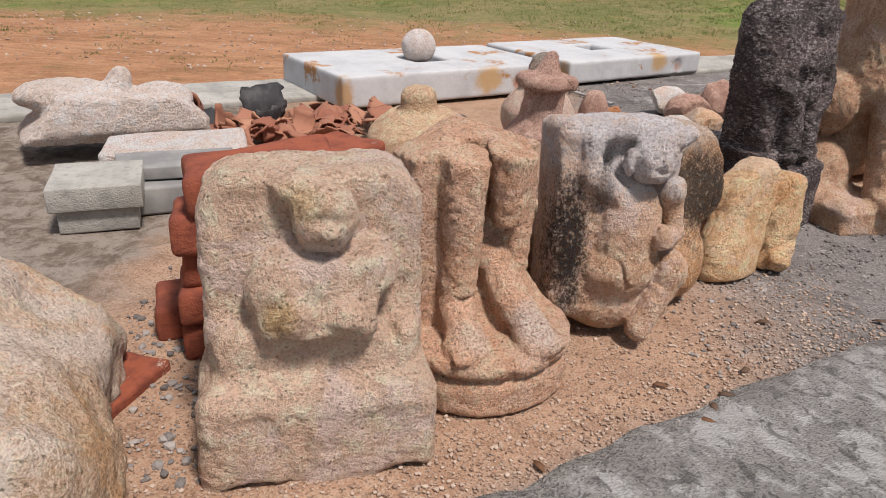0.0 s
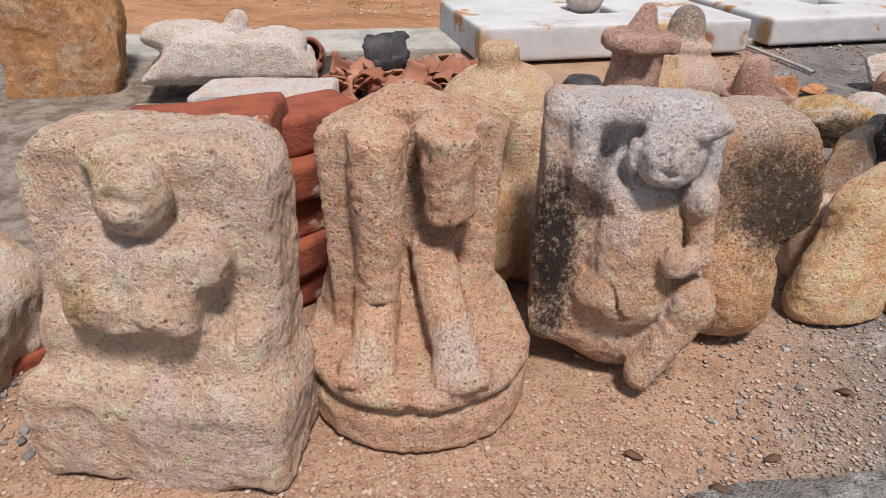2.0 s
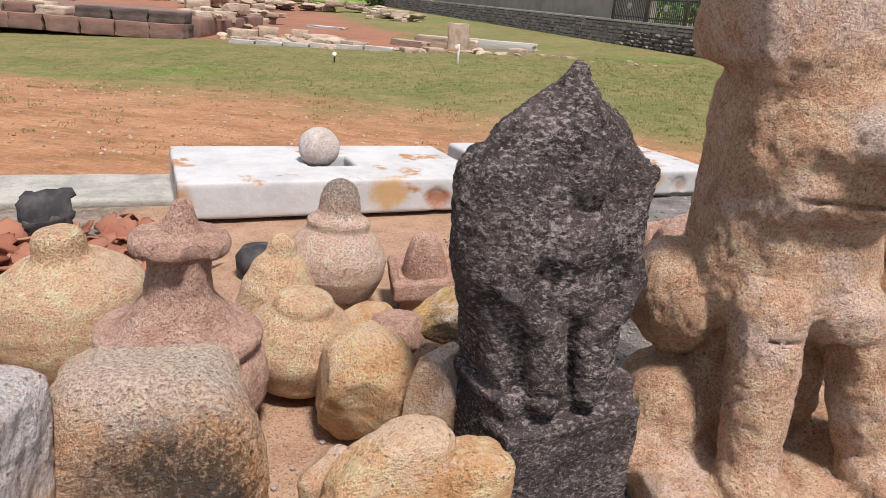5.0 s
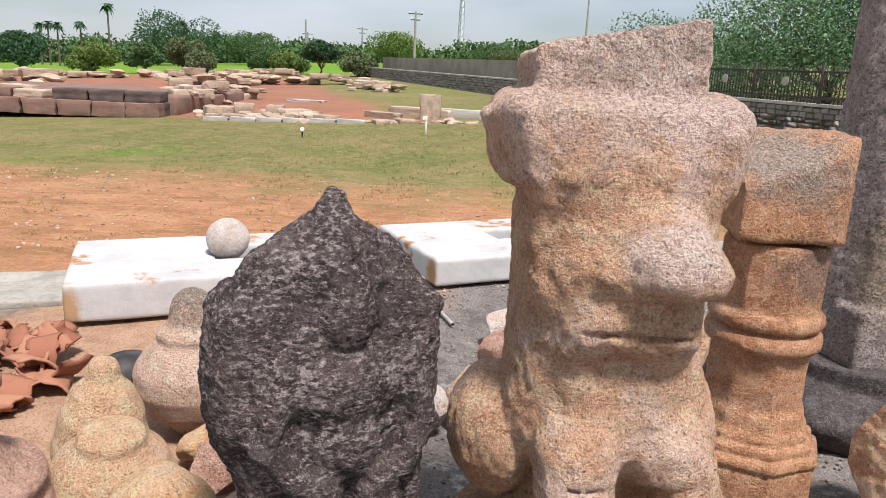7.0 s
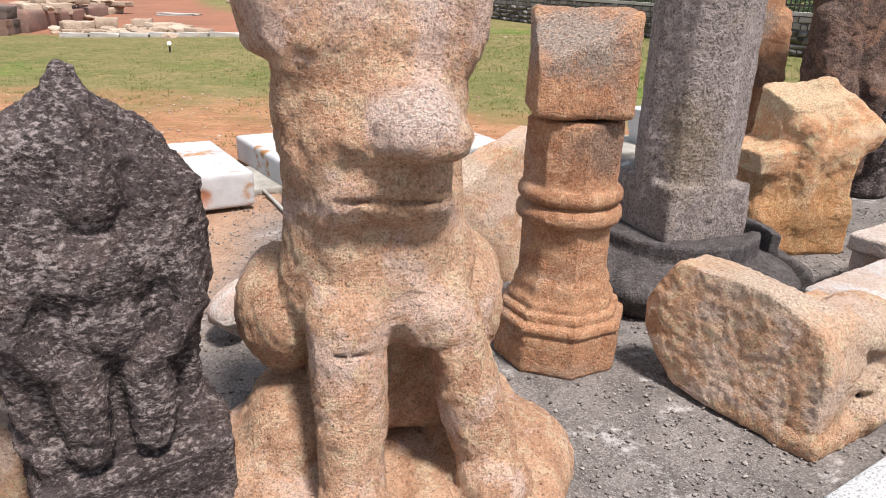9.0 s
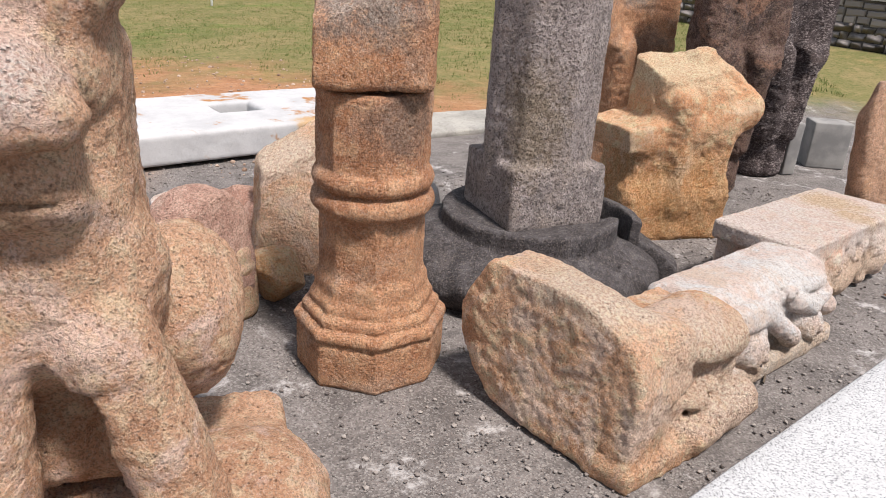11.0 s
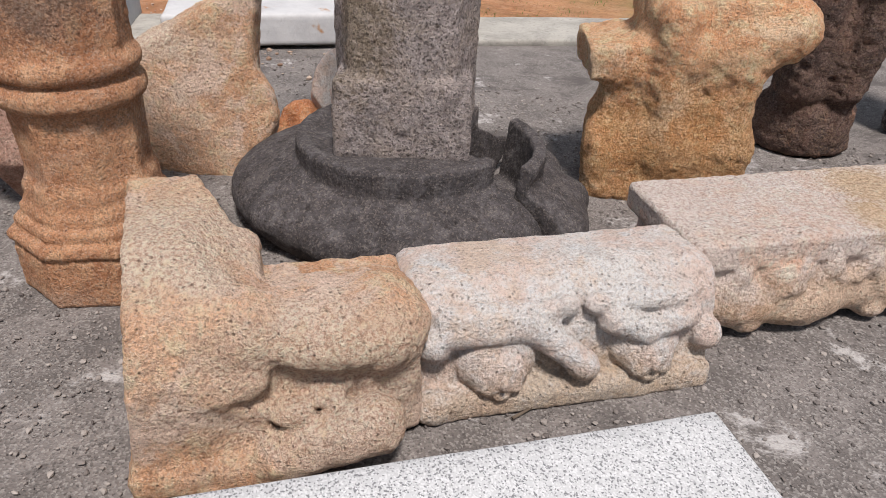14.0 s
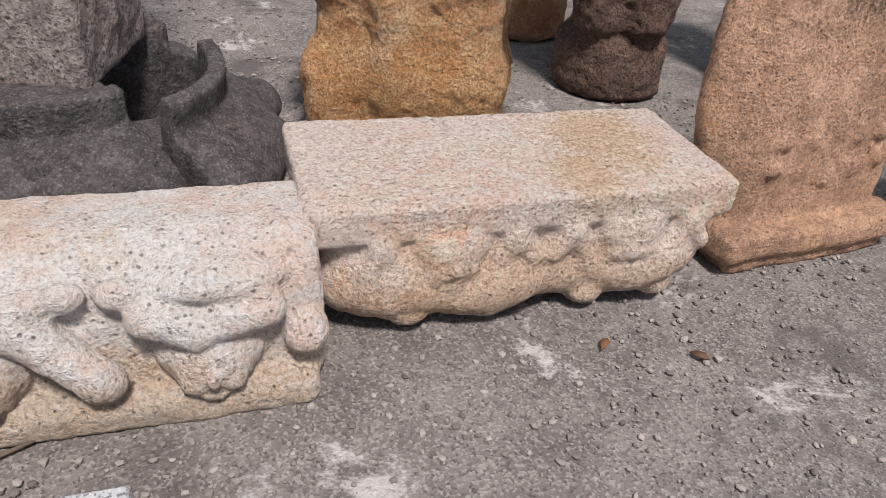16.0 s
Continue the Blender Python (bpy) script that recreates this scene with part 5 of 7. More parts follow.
def dwarf_slab():
    c = Clay((-0.68, -0.40, -0.05), (0.68, 0.38, 0.48), 0.0075)
    c.add(c.box((0, 0.03, 0.325), (0.575, 0.245, 0.05), 0.018), 0.004)
    c.add(c.box((0.0, 0.04, 0.20), (0.53, 0.235, 0.15), 0.05), 0.03)
    # lying bodies under the lip, bellies hanging low
    c.add(c.ell((-0.35, -0.14, 0.13), (0.20, 0.115, 0.11), (0, 6, 0)), 0.03)
    c.add(c.ell((-0.10, -0.15, 0.11), (0.20, 0.115, 0.095), (0, -6, 0)), 0.03)
    c.add(c.ell((0.10, -0.13, 0.12), (0.14, 0.10, 0.09)), 0.03)
    c.add(c.ell((0.33, -0.145, 0.13), (0.21, 0.115, 0.10), (0, -8, 0)), 0.03)
    for x in (-0.22, 0.28):
        c.add(c.ell((x, -0.185, 0.245), (0.115, 0.055, 0.068)), 0.012)     # hair
        c.add(c.ell((x, -0.185, 0.205), (0.092, 0.070, 0.088)), 0.010)     # face
        c.add(c.ell((x, -0.250, 0.200), (0.012, 0.012, 0.022)), 0.006)
        c.add(c.ell((x, -0.225, 0.150), (0.036, 0.020, 0.022)), 0.012)
        c.add(c.ell((x - 0.042, -0.225, 0.188), (0.030, 0.020, 0.026)), 0.012)
        c.add(c.ell((x + 0.042, -0.225, 0.188), (0.030, 0.020, 0.026)), 0.012)
        c.cut(c.ell((x - 0.034, -0.252, 0.222), (0.022, 0.010, 0.006)), 0.006)
        c.cut(c.ell((x + 0.034, -0.252, 0.222), (0.022, 0.010, 0.006)), 0.006)
        c.cut(c.ell((x, -0.250, 0.170), (0.026, 0.010, 0.004)), 0.006)
        for sgn in (-1, 1):
            c.add(c.cap((x + sgn * 0.10, -0.20, 0.15), (x + sgn * 0.17, -0.20, 0.255), 0.030, 0.026), 0.03)
            c.add(c.cap((x + sgn * 0.17, -0.20, 0.26), (x + sgn * 0.22, -0.21, 0.20), 0.026, 0.024), 0.03)
        c.add(c.ell((x - 0.10, -0.19, 0.055), (0.055, 0.05, 0.040)), 0.02)
        c.add(c.ell((x + 0.12, -0.19, 0.060), (0.055, 0.05, 0.040)), 0.02)
    c.add(c.ell((0.49, -0.15, 0.27), (0.07, 0.06, 0.045)), 0.03)
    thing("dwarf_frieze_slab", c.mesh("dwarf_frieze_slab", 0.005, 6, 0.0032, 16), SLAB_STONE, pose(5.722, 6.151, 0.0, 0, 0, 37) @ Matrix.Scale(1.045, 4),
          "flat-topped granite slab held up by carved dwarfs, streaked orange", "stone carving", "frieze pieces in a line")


def petal_stele():
    c = Clay((-0.48, -0.26, -0.05), (0.50, 0.26, 1.08), 0.0115)
    c.add(c.ell((0.0, 0.02, 0.50), (0.395, 0.13, 0.56)), 0.01)
    c.add(c.box((0.0, 0.02, 0.42), (0.30, 0.12, 0.40), 0.08), 0.05)
    c.cut(c.plane((0, 0, 0.93), (0.12, -0.1, 1)) * -1, 0.02)
    c.cut(c.plane((0, 0, 0.0), (0, 0, -1)) * -1, 0.01)
    c.add(c.box((0.0, -0.05, 0.07), (0.35, 0.13, 0.045), 0.03), 0.015)
    c.add(c.box((0.0, -0.02, 0.02), (0.31, 0.13, 0.045), 0.03), 0.015)
    for k in range(5):
        x = -0.20 + 0.10 * k
        c.add(c.ell((x, -0.108, 0.24 + 0.02 * abs(k - 2)), (0.030, 0.020, 0.030)), 0.012)
        c.add(c.ell((x * 0.9, -0.110, 0.36), (0.026, 0.018, 0.026)), 0.012)
    c.cut(c.cap((-0.10, -0.125, 0.14), (-0.10, -0.125, 0.30), 0.007), 0.01)
    c.cut(c.cap((0.03, -0.13, 0.14), (0.03, -0.13, 0.30), 0.007), 0.01)
    c.cut(c.cap((-0.22, -0.12, 0.64), (0.0, -0.13, 0.62), 0.010), 0.02)
    c.cut(c.ell((0.0, -0.16, 0.80), (0.32, 0.06, 0.17)), 0.02)
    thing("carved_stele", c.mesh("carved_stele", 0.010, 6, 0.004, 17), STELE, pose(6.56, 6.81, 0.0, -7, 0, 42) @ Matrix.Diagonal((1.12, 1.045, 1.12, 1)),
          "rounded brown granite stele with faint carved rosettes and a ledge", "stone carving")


def granite_beam():
    bm = slab_bm(1.95, 0.285, 0.34, 0.006, 1, 31, 0.0025, (24, 6, 5))
    me = bpy.data.meshes.new("granite_beam")
    bm.to_mesh(me)
    bm.free()
    thing("granite_beam", me, BEAM, pose(4.785, 4.146, 0.005, 0, 0, 37.2) @ Matrix.Diagonal((1.045, 1.22, 1.045, 1)), "long sawn white-grey granite beam lying by the path", "stone beam")


seated_relief()
feet_statue()
arm_raised_relief()
stained_slab()
twin_lobed_slab()
dark_idol()
stone_lion()
ringed_pillar()
column_on_lotus()
broken_torso()
crouching_corner()
pale_frieze()
dwarf_slab()
petal_stele()
granite_beam()


# ---- concrete strip, white slabs and ball ----
bm = slab_bm(17.0, 0.82, 0.07, 0.02, 2, 41, 0.012, (60, 5, 1))
me = bpy.data.meshes.new("concrete_strip")
bm.to_mesh(me)
bm.free()
thing("concrete_strip", me, STRIP, pose(0.9, 7.95, -0.02, 0, 0, 31), "long weathered concrete footing strip at the edge of the red earth", "footing", kind="structure")


def holed_slab(m, w, d, h, hx, hy, hole, label, seed):
    """A white-washed concrete slab with a square hole through it."""
    c = Clay((-w / 2 - 0.05, -d / 2 - 0.05, -0.03), (w / 2 + 0.05, d / 2 + 0.05, h + 0.05), 0.021)
    c.add(c.box((0, 0, h / 2), (w / 2, d / 2, h / 2), 0.012), 0.002)
    c.cut(c.box((hx, hy, h / 2), (hole, hole, h), 0.01), 0.002)
    c.cut(c.ell((w * 0.31, -d / 2, h * 0.35), (0.10, 0.025, 0.10)), 0.01)
    thing("whitewashed_slab", c.mesh("whitewashed_slab", 0.006, 3, 0.002, seed), WHITEWASH, m, label, "concrete slab", "white slabs with holes")


holed_slab(pose(-0.16, 7.06, 0.03, 0, 0, 34), 2.38, 1.30, 0.27, 0.02, 0.02, 0.19, "thick whitewashed concrete slab with a square hole, rust-stained", 21)
holed_slab(pose(1.88, 8.75, 0.03, 0, 0, 36), 2.25, 1.42, 0.24, -0.02, 0.05, 0.19, "whitewashed concrete slab with an empty square hole", 22)
v, f = BALLS[5]
thing("stone_ball", solid("stone_ball", v * 0.165 * (1 + 0.02 * fbm(v, 3, 3, 5)[:, None]), f), granite("ball_granite", (0.56, 0.51, 0.45), (0.48, 0.42, 0.35), None, 0.6, 0.5),
      pose(-0.20, 7.00, 0.42), "round pale granite ball sitting in a slab's hole", "stone ball")


def wedge_block():
    bm = slab_bm(0.62, 0.45, 0.42, 0.01, 1, 3, 0.003, (4, 4, 4))
    for q in bm.verts:
        k = 0.72 + 0.28 * q.co.z / 0.42
        q.co.x, q.co.y = q.co.x * k, q.co.y * k
    me = bpy.data.meshes.new("granite_block")
    bm.to_mesh(me)
    bm.free()
    thing("granite_block", me, WHITEWASH, pose(4.97, 10.29, ground_z(4.97, 10.29), 0, 0, 30), "pale tapering concrete block standing on the strip", "concrete block")


wedge_block()


def cable(name, pts, r, material, label):
    cu = bpy.data.curves.new(name, "CURVE")
    cu.dimensions, cu.bevel_depth, cu.bevel_resolution = "3D", r, 2
    sp = cu.splines.new("NURBS")
    sp.points.add(len(pts) - 1)
    for p, q in zip(sp.points, pts):
        p.co = (*q, 1)
    sp.use_endpoint_u, sp.order_u = True, 3
    ob = new(name, cu)
    me = bpy.data.meshes.new_from_object(ob.evaluated_get(bpy.context.evaluated_depsgraph_get()))
    bpy.data.objects.remove(ob)
    return thing(name, me, material, pose(0, 0, 0), label, "cable")


cable("grey_pipe", [(1.12, 7.62, 0.03), (1.22, 7.47, 0.025), (1.42, 7.12, 0.025), (1.55, 6.92, 0.03), (1.68, 6.70, 0.02)], 0.015, CABLE, "thin pale pipe lying on the grey grit")


# ---- finials, pots and rubble behind the front row ----
def pot(name, profile, material, m, label, seed, category="stone finial", **k):
    thing(name, lathe(name, profile, seed=seed, **k), material, m, label, category, "stone finials in a heap")


pot("domed_finial", [(0.16, 0), (0.26, 0.07), (0.31, 0.2), (0.315, 0.30), (0.295, 0.40), (0.25, 0.455), (0.195, 0.485), (0.19, 0.50), (0.115, 0.515), (0.102, 0.535), (0.100, 0.60), (0.08, 0.635), (0.0, 0.642)],
    KALASH, pose(-0.06, 3.95, 0.0, 3, -4, 0), "cream granite dome finial with a reddish knob", 51)
c = Clay((-0.36, -0.36, -0.03), (0.36, 0.36, 0.96), 0.011)
c.add(c.ell((0, 0, 0.22), (0.315, 0.315, 0.26)), 0.01)
c.add(c.drum((0, 0, 0.40), 0.285, 0.285, 0.022, 0.018), 0.03)
c.add(c.cap((0, 0, 0.40), (0, 0, 0.56), 0.23, 0.11), 0.04)
c.add(c.drum((0, 0, 0.62), 0.105, 0.105, 0.09, 0.03), 0.03)
c.add(c.drum((0, 0, 0.745), 0.165, 0.165, 0.034, 0.028), 0.03)
c.cut(c.ell((0.13, -0.10, 0.74), (0.05, 0.05, 0.08)), 0.02)
c.add(c.cap((0, 0, 0.77), (0.01, 0, 0.87), 0.075, 0.035), 0.015)
thing("vase_finial", c.mesh("vase_finial", 0.008, 6, 0.0045, 52), VASE, pose(0.53, 3.70, 0.0, 0, 3, 0), "pinkish grey granite vase finial with a flared lip and cone", "stone finial", "stone finials in a heap")
pot("pot_finial", [(0.06, 0), (0.10, 0.05), (0.20, 0.12), (0.255, 0.24), (0.258, 0.30), (0.262, 0.32), (0.245, 0.36), (0.20, 0.43), (0.155, 0.465), (0.15, 0.48), (0.165, 0.50), (0.15, 0.525), (0.11, 0.54), (0.105, 0.56), (0.10, 0.63), (0.075, 0.69), (0.03, 0.72), (0.0, 0.722)],
    POT_GREY_TIP, pose(0.70, 4.87, 0.0, -3, 2, 0), "round granite pot finial with a dark grey conical tip", 53)
pot("stepped_finial", [(0.10, 0), (0.20, 0.08), (0.235, 0.2), (0.235, 0.24), (0.20, 0.30), (0.205, 0.315), (0.16, 0.36), (0.115, 0.385), (0.122, 0.40), (0.118, 0.425), (0.085, 0.44), (0.06, 0.448), (0.0, 0.45)],
    pot_stone("stepped_finial_granite", (), 6.6), pose(0.82, 4.12, 0.0, 4, 6, 0), "cream granite finial with stepped rings", 54)
pot("stepped_finial", [(0.08, 0), (0.17, 0.08), (0.19, 0.22), (0.16, 0.33), (0.165, 0.35), (0.13, 0.42), (0.12, 0.43), (0.125, 0.45), (0.075, 0.50), (0.06, 0.52), (0.065, 0.54), (0.05, 0.58), (0.0, 0.60)],
    pot_stone("small_stepped_finial_granite", (), 8.1), pose(0.62, 4.32, 0.0, -2, 4, 0), "small ochre granite finial with stepped rings", 55)
pot("small_pot_finial", [(0.10, 0), (0.18, 0.07), (0.215, 0.2), (0.19, 0.32), (0.165, 0.345), (0.14, 0.36), (0.10, 0.44), (0.085, 0.55), (0.06, 0.62), (0.0, 0.64)],
    pot_stone("knobbed_finial_granite", (), 9.3), pose(0.33, 2.95, 0.0, 4, -3, 0), "cream granite finial with a blunt knob behind the relief", 56)

tray = holder("stone_tray", pose(1.16, 5.10, 0.0, 4, -5, 20), "square granite tray holding a cone of stone", "stone fragment")
c = Clay((-0.26, -0.26, -0.02), (0.26, 0.26, 0.32), 0.0105)
c.add(c.box((0, 0, 0.20), (0.19, 0.19, 0.055), 0.02), 0.01)
c.add(c.box((0, 0, 0.10), (0.15, 0.15, 0.11), 0.04), 0.05)
c.cut(c.box((0, 0, 0.26), (0.15, 0.15, 0.035), 0.02), 0.01)
part("tray", c.mesh("tray", 0.006, 6, 0.003, 57), VASE, tray)
part("cone", lathe("cone", [(0.12, 0.21), (0.118, 0.26), (0.095, 0.36), (0.06, 0.44), (0.0, 0.46)], 36, seed=58), VASE, tray, "blunt cone of darker granite")

ROCK_MATS = {"ochre": OCHRE, "pale": PALE, "tan": FACE, "pink": VASE, "rust": RUST, "cream": CREAM}
YELLOW_BLACK = granite("yellow_black_granite", (0.54, 0.34, 0.12), (0.30, 0.20, 0.11), (0.62, 0.58, 0.52), 0.60, 0.4, seed=4.9,
                       stains_and_light=(((-0.05, -0.1, 0.10), (0.25, 0.2, 0.09), (0.05, 0.04, 0.03), 0.85),))
ORANGE = granite("orange_granite", (0.52, 0.24, 0.11), (0.40, 0.165, 0.07), (0.58, 0.44, 0.31), 0.63, 0.35, seed=5.2)


def stone(x, y, size, m, seed, label, z=0.0, rot=(0, 0, 0), cuts=8, rough=0.07, category="stone"):
    thing("loose_stone", rock("loose_stone", size, seed, cuts, rough), m, pose(x, y, z, *rot), label, category, "loose stones among the carvings")


stone(1.52, 4.47, (0.32, 0.15, 0.13), YELLOW_BLACK, 61, "yellow and black weathered stone resting on other stones", 0.16, (0, -4, 8))
stone(1.17, 3.84, (0.20, 0.20, 0.245), OCHRE, 62, "rounded ochre stone in the heap", 0.0, (0, 8, 0), 5)
stone(1.44, 3.80, (0.13, 0.13, 0.25), FACE, 63, "upright brownish stone leaning in the heap", 0.0, (4, 9, 10), 7)
stone(1.20, 4.30, (0.17, 0.15, 0.12), VASE, 64, "pinkish stone in the heap", 0.10, (0, 0, 30))
stone(1.62, 4.12, (0.13, 0.13, 0.17), GREY, 65, "pale grey broken stone beside the dark idol", 0.10, (0, 0, 12), 12, 0.04)
stone(0.98, 4.62, (0.17, 0.13, 0.10), OCHRE, 66, "low ochre stone in the heap", 0.0, (0, 0, 50))
stone(1.78, 5.10, (0.20, 0.16, 0.15), PALE, 67, "pale rounded stone in the heap", 0.02, (0, 0, 80))
stone(1.28, 5.36, (0.17, 0.12, 0.16), ORANGE, 68, "orange stone behind the square tray", 0.0, (0, 0, 15))
stone(2.02, 5.35, (0.24, 0.17, 0.16), FACE, 69, "tan broken stone in the heap", 0.0, (0, 0, 120))
stone(1.62, 6.05, (0.11, 0.07, 0.05), ORANGE, 70, "small orange stone on the grit", 0.0, (0, 0, 10))
stone(1.30, 3.25, (0.12, 0.12, 0.21), FACE, 71, "tan stone tucked behind the stained slab", 0.0, (0, -4, 40), 9)
stone(0.86, 2.98, (0.13, 0.12, 0.22), CREAM, 72, "cream stone between the front blocks", 0.0, (0, 0, 10), 10)
stone(0.17, 2.72, (0.17, 0.16, 0.235), OCHRE, 73, "rounded ochre stone behind the broken feet", 0.0, (0, 6, 0), 5)
stone(-0.30, 2.95, (0.15, 0.15, 0.31), GREY, 74, "greyish white pointed stone behind the carvings", 0.0, (0, 0, 30), 9)
stone(-0.27, 4.55, (0.12, 0.09, 0.08), TERRA, 75, "brick lump beside the finials", 0.0, (0, 0, 30))

# rubble between the pillar and the slabs
c = Clay((-0.42, -0.30, -0.04), (0.46, 0.34, 1.0), 0.013)
c.add(c.box((0, 0.0, 0.40), (0.27, 0.16, 0.45), 0.06, (0, 6, 0)), 0.01)
c.cut(c.plane((0.05, 0, 0.68), (-0.5, -0.1, 1)) * -1, 0.03)
c.add(c.ell((0.20, -0.02, 0.25), (0.17, 0.15, 0.22)), 0.06)
c.cut(c.plane((0.0, -0.16, 0.3), (0.3, -1, 0.2)) * -1, 0.03)
thing("slanted_stone_shard", c.mesh("slanted_stone_shard", 0.016, 5, 0.006, 76), FACE, pose(2.93, 6.11, 0.0, 0, 0, 20) @ Matrix.Scale(1.1, 4), "tall brownish granite shard with a slanted broken top", "stone fragment")
stone(3.371, 6.653, (0.14, 0.12, 0.27), PALE, 77, "whitish upright stone behind the column", 0.0, (0, 6, 20), 9)
stone(3.266, 6.548, (0.16, 0.12, 0.13), ORANGE, 78, "orange broken stone beside the lotus base", 0.0, (0, 0, 40))
stone(2.63, 5.47, (0.24, 0.22, 0.34), VASE, 79, "brown angular stone leaning by the lion", 0.0, (0, -18, 30), 11, 0.04)
stone(2.117, 6.475, (0.26, 0.12, 0.13), PALE, 80, "pale curved stone lying on the grit", 0.0, (0, 6, 38))
stone(2.472, 6.162, (0.14, 0.15, 0.22), VASE, 81, "pinkish brown stone in the rubble", 0.0, (0, 14, 60), 10)
stone(2.848, 6.109, (0.16, 0.14, 0.27), YELLOW, 82, "yellowish stone wedged behind the pillar", 0.0, (0, -10, 20), 8)
stone(2.827, 5.608, (0.14, 0.14, 0.16), OCHRE, 83, "ochre rounded stone behind the pillar", 0.0, (0, 0, 20), 6)
stone(7.269, 7.154, (0.28, 0.24, 0.40), RUST, 84, "rust-brown stone beyond the stele", 0.0, (0, 0, 30), 9)
stone(7.028, 6.757, (0.045, 0.04, 0.02), ORANGE, 85, "small tan chip on the grit", 0.0)
stone(2.44, 6.30, (0.24, 0.11, 0.15), CREAM, 186, "pale pointed stone lying in the rubble", 0.0, (0, -12, 28), 10)
stone(2.62, 6.08, (0.13, 0.12, 0.23), VASE, 187, "pinkish brown upright stone in the rubble", 0.0, (0, 10, 60), 9)
stone(2.16, 6.02, (0.22, 0.16, 0.17), VASE, 188, "broad pinkish stone in the rubble", 0.0, (0, 4, 20), 9)
stone(3.50, 6.66, (0.15, 0.13, 0.20), PALE, 189, "whitish broken stone behind the column", 0.0, (0, 0, 15), 10)
pot("small_yellow_drum", [(0.10, 0), (0.112, 0.03), (0.115, 0.19), (0.105, 0.215), (0.118, 0.23), (0.122, 0.26), (0.10, 0.275), (0.11, 0.30), (0.10, 0.345), (0.06, 0.36), (0.0, 0.36)],
    pot_stone("yellow_drum_granite", (), 3.3), pose(2.650, 5.482, 0.0, 3, -4, 0), "small yellow granite drum with a ringed neck", 86)

# ---- dark standing statues at the back ----
def trunk_statue(name, m, w, d, h, material, label, seed, base):
    """A standing figure worn down to a trunk, on a narrow foot."""
    c = Clay((-w - 0.14, -d - 0.18, -0.04), (w + 0.14, d + 0.18, h + 0.06), 0.0175)
    c.add(c.drum((0, 0, 0.14), base, base * 0.8, 0.15, 0.06), 0.02)
    c.add(c.drum((0, 0, 0.36), base * 0.80, base * 0.68, 0.12, 0.05), 0.06)
    c.add(c.box((0, 0.02, 0.5 + h * 0.42), (w * 0.92, d * 0.8, h * 0.5 - 0.15), 0.12), 0.12)
    c.add(c.ell((0, 0, 0.80), (w * 0.9, d, 0.40)), 0.10)
    c.add(c.cap((-w * 0.45, -d * 0.6, 1.0), (-w * 0.35, -d * 0.5, 0.40), 0.15, 0.12), 0.05)
    c.add(c.cap((w * 0.40, -d * 0.6, 1.0), (w * 0.35, -d * 0.5, 0.40), 0.15, 0.12), 0.05)
    c.add(c.cap((-w * 0.9, -0.05, 1.55), (-w * 0.8, -d * 0.7, 1.05), 0.11, 0.09), 0.04)
    c.add(c.cap((w * 0.9, -0.05, 1.50), (w * 0.8, -d * 0.7, 1.0), 0.11, 0.09), 0.04)
    c.cut(c.ell((0.0, -d - 0.02, 1.15), (0.05, 0.12, 0.45)), 0.06)
    thing(name, c.mesh(name, 0.022, 5, 0.007, seed, chisel=0.014), material, m, label, "statue", "dark statues at the back")


trunk_statue("weathered_statue", pose(5.753, 7.865, 0.0, 0, 0, 15), 0.31, 0.25, 2.05, DARK_BROWN, "dark brown weathered granite statue standing on a round foot", 91, 0.27)
trunk_statue("weathered_statue", pose(5.147, 8.461, 0.0, 0, 0, 20), 0.32, 0.22, 2.40, RUST, "tall rust-coloured granite statue, broken and bare", 92, 0.26)
trunk_statue("weathered_statue", pose(6.464, 8.461, 0.0, 0, 0, 15), 0.27, 0.20, 1.62, BLACK, "black chiselled stone statue at the back", 93, 0.22)
for x, y, w, h, a, lab in ((6.715, 8.534, 0.12, 0.46, 12, "upright grey stone post beside the black statue"), (7.237, 8.826, 0.34, 0.42, -8, "low dark grey stone block")):
    thing("grey_stone_block", slab_mesh("grey_stone_block", w, 0.24, h, 0.012, 2, int(x * 10), 0.006, (4, 4, 4)), SLATE, pose(x, y, 0, 0, 0, a), lab, "stone block")

# ---- stones and bricks at the start of the row ----
CREAM_ORANGE = granite("cream_orange_granite", (0.60, 0.44, 0.31), (0.54, 0.35, 0.20), (0.66, 0.57, 0.49), 0.50, 0.25, seed=1.9,
                       stains_and_light=(((0, 0, 0.60), (0.7, 0.7, 0.16), (0.62, 0.53, 0.45), 0.8), ((0.35, -0.3, 0.25), (0.25, 0.3, 0.2), (0.50, 0.26, 0.09), 0.6)))
c = Clay((-0.62, -0.78, -0.05), (0.62, 0.62, 0.80), 0.0165)
c.add(c.box((-0.05, 0.0, 0.26), (0.42, 0.52, 0.32), 0.10, (0, 4, 0)), 0.02)
c.cut(c.plane((0.16, 0.0, 0.46), (1, 0.2, 1.15)) * -1, 0.06)
c.add(c.ell((0.20, -0.30, 0.15), (0.22, 0.26, 0.24)), 0.10)
c.cut(c.plane((0, 0.45, 0.3), (0.2, 1, 0.35)) * -1, 0.05)
thing("boulder_block", c.mesh("boulder_block", 0.040, 6, 0.009, 94), CREAM_ORANGE, pose(-1.25, 1.50, 0.0, 0, 0, 18) @ Matrix.Scale(1.06, 4), "large cream and orange granite block beside the path", "stone block")
c = Clay((-0.56, -0.34, -0.05), (0.56, 0.36, 0.62), 0.0125)
c.add(c.box((0, 0.02, 0.19), (0.46, 0.24, 0.14), 0.04, (-6, 3, 0)), 0.01)
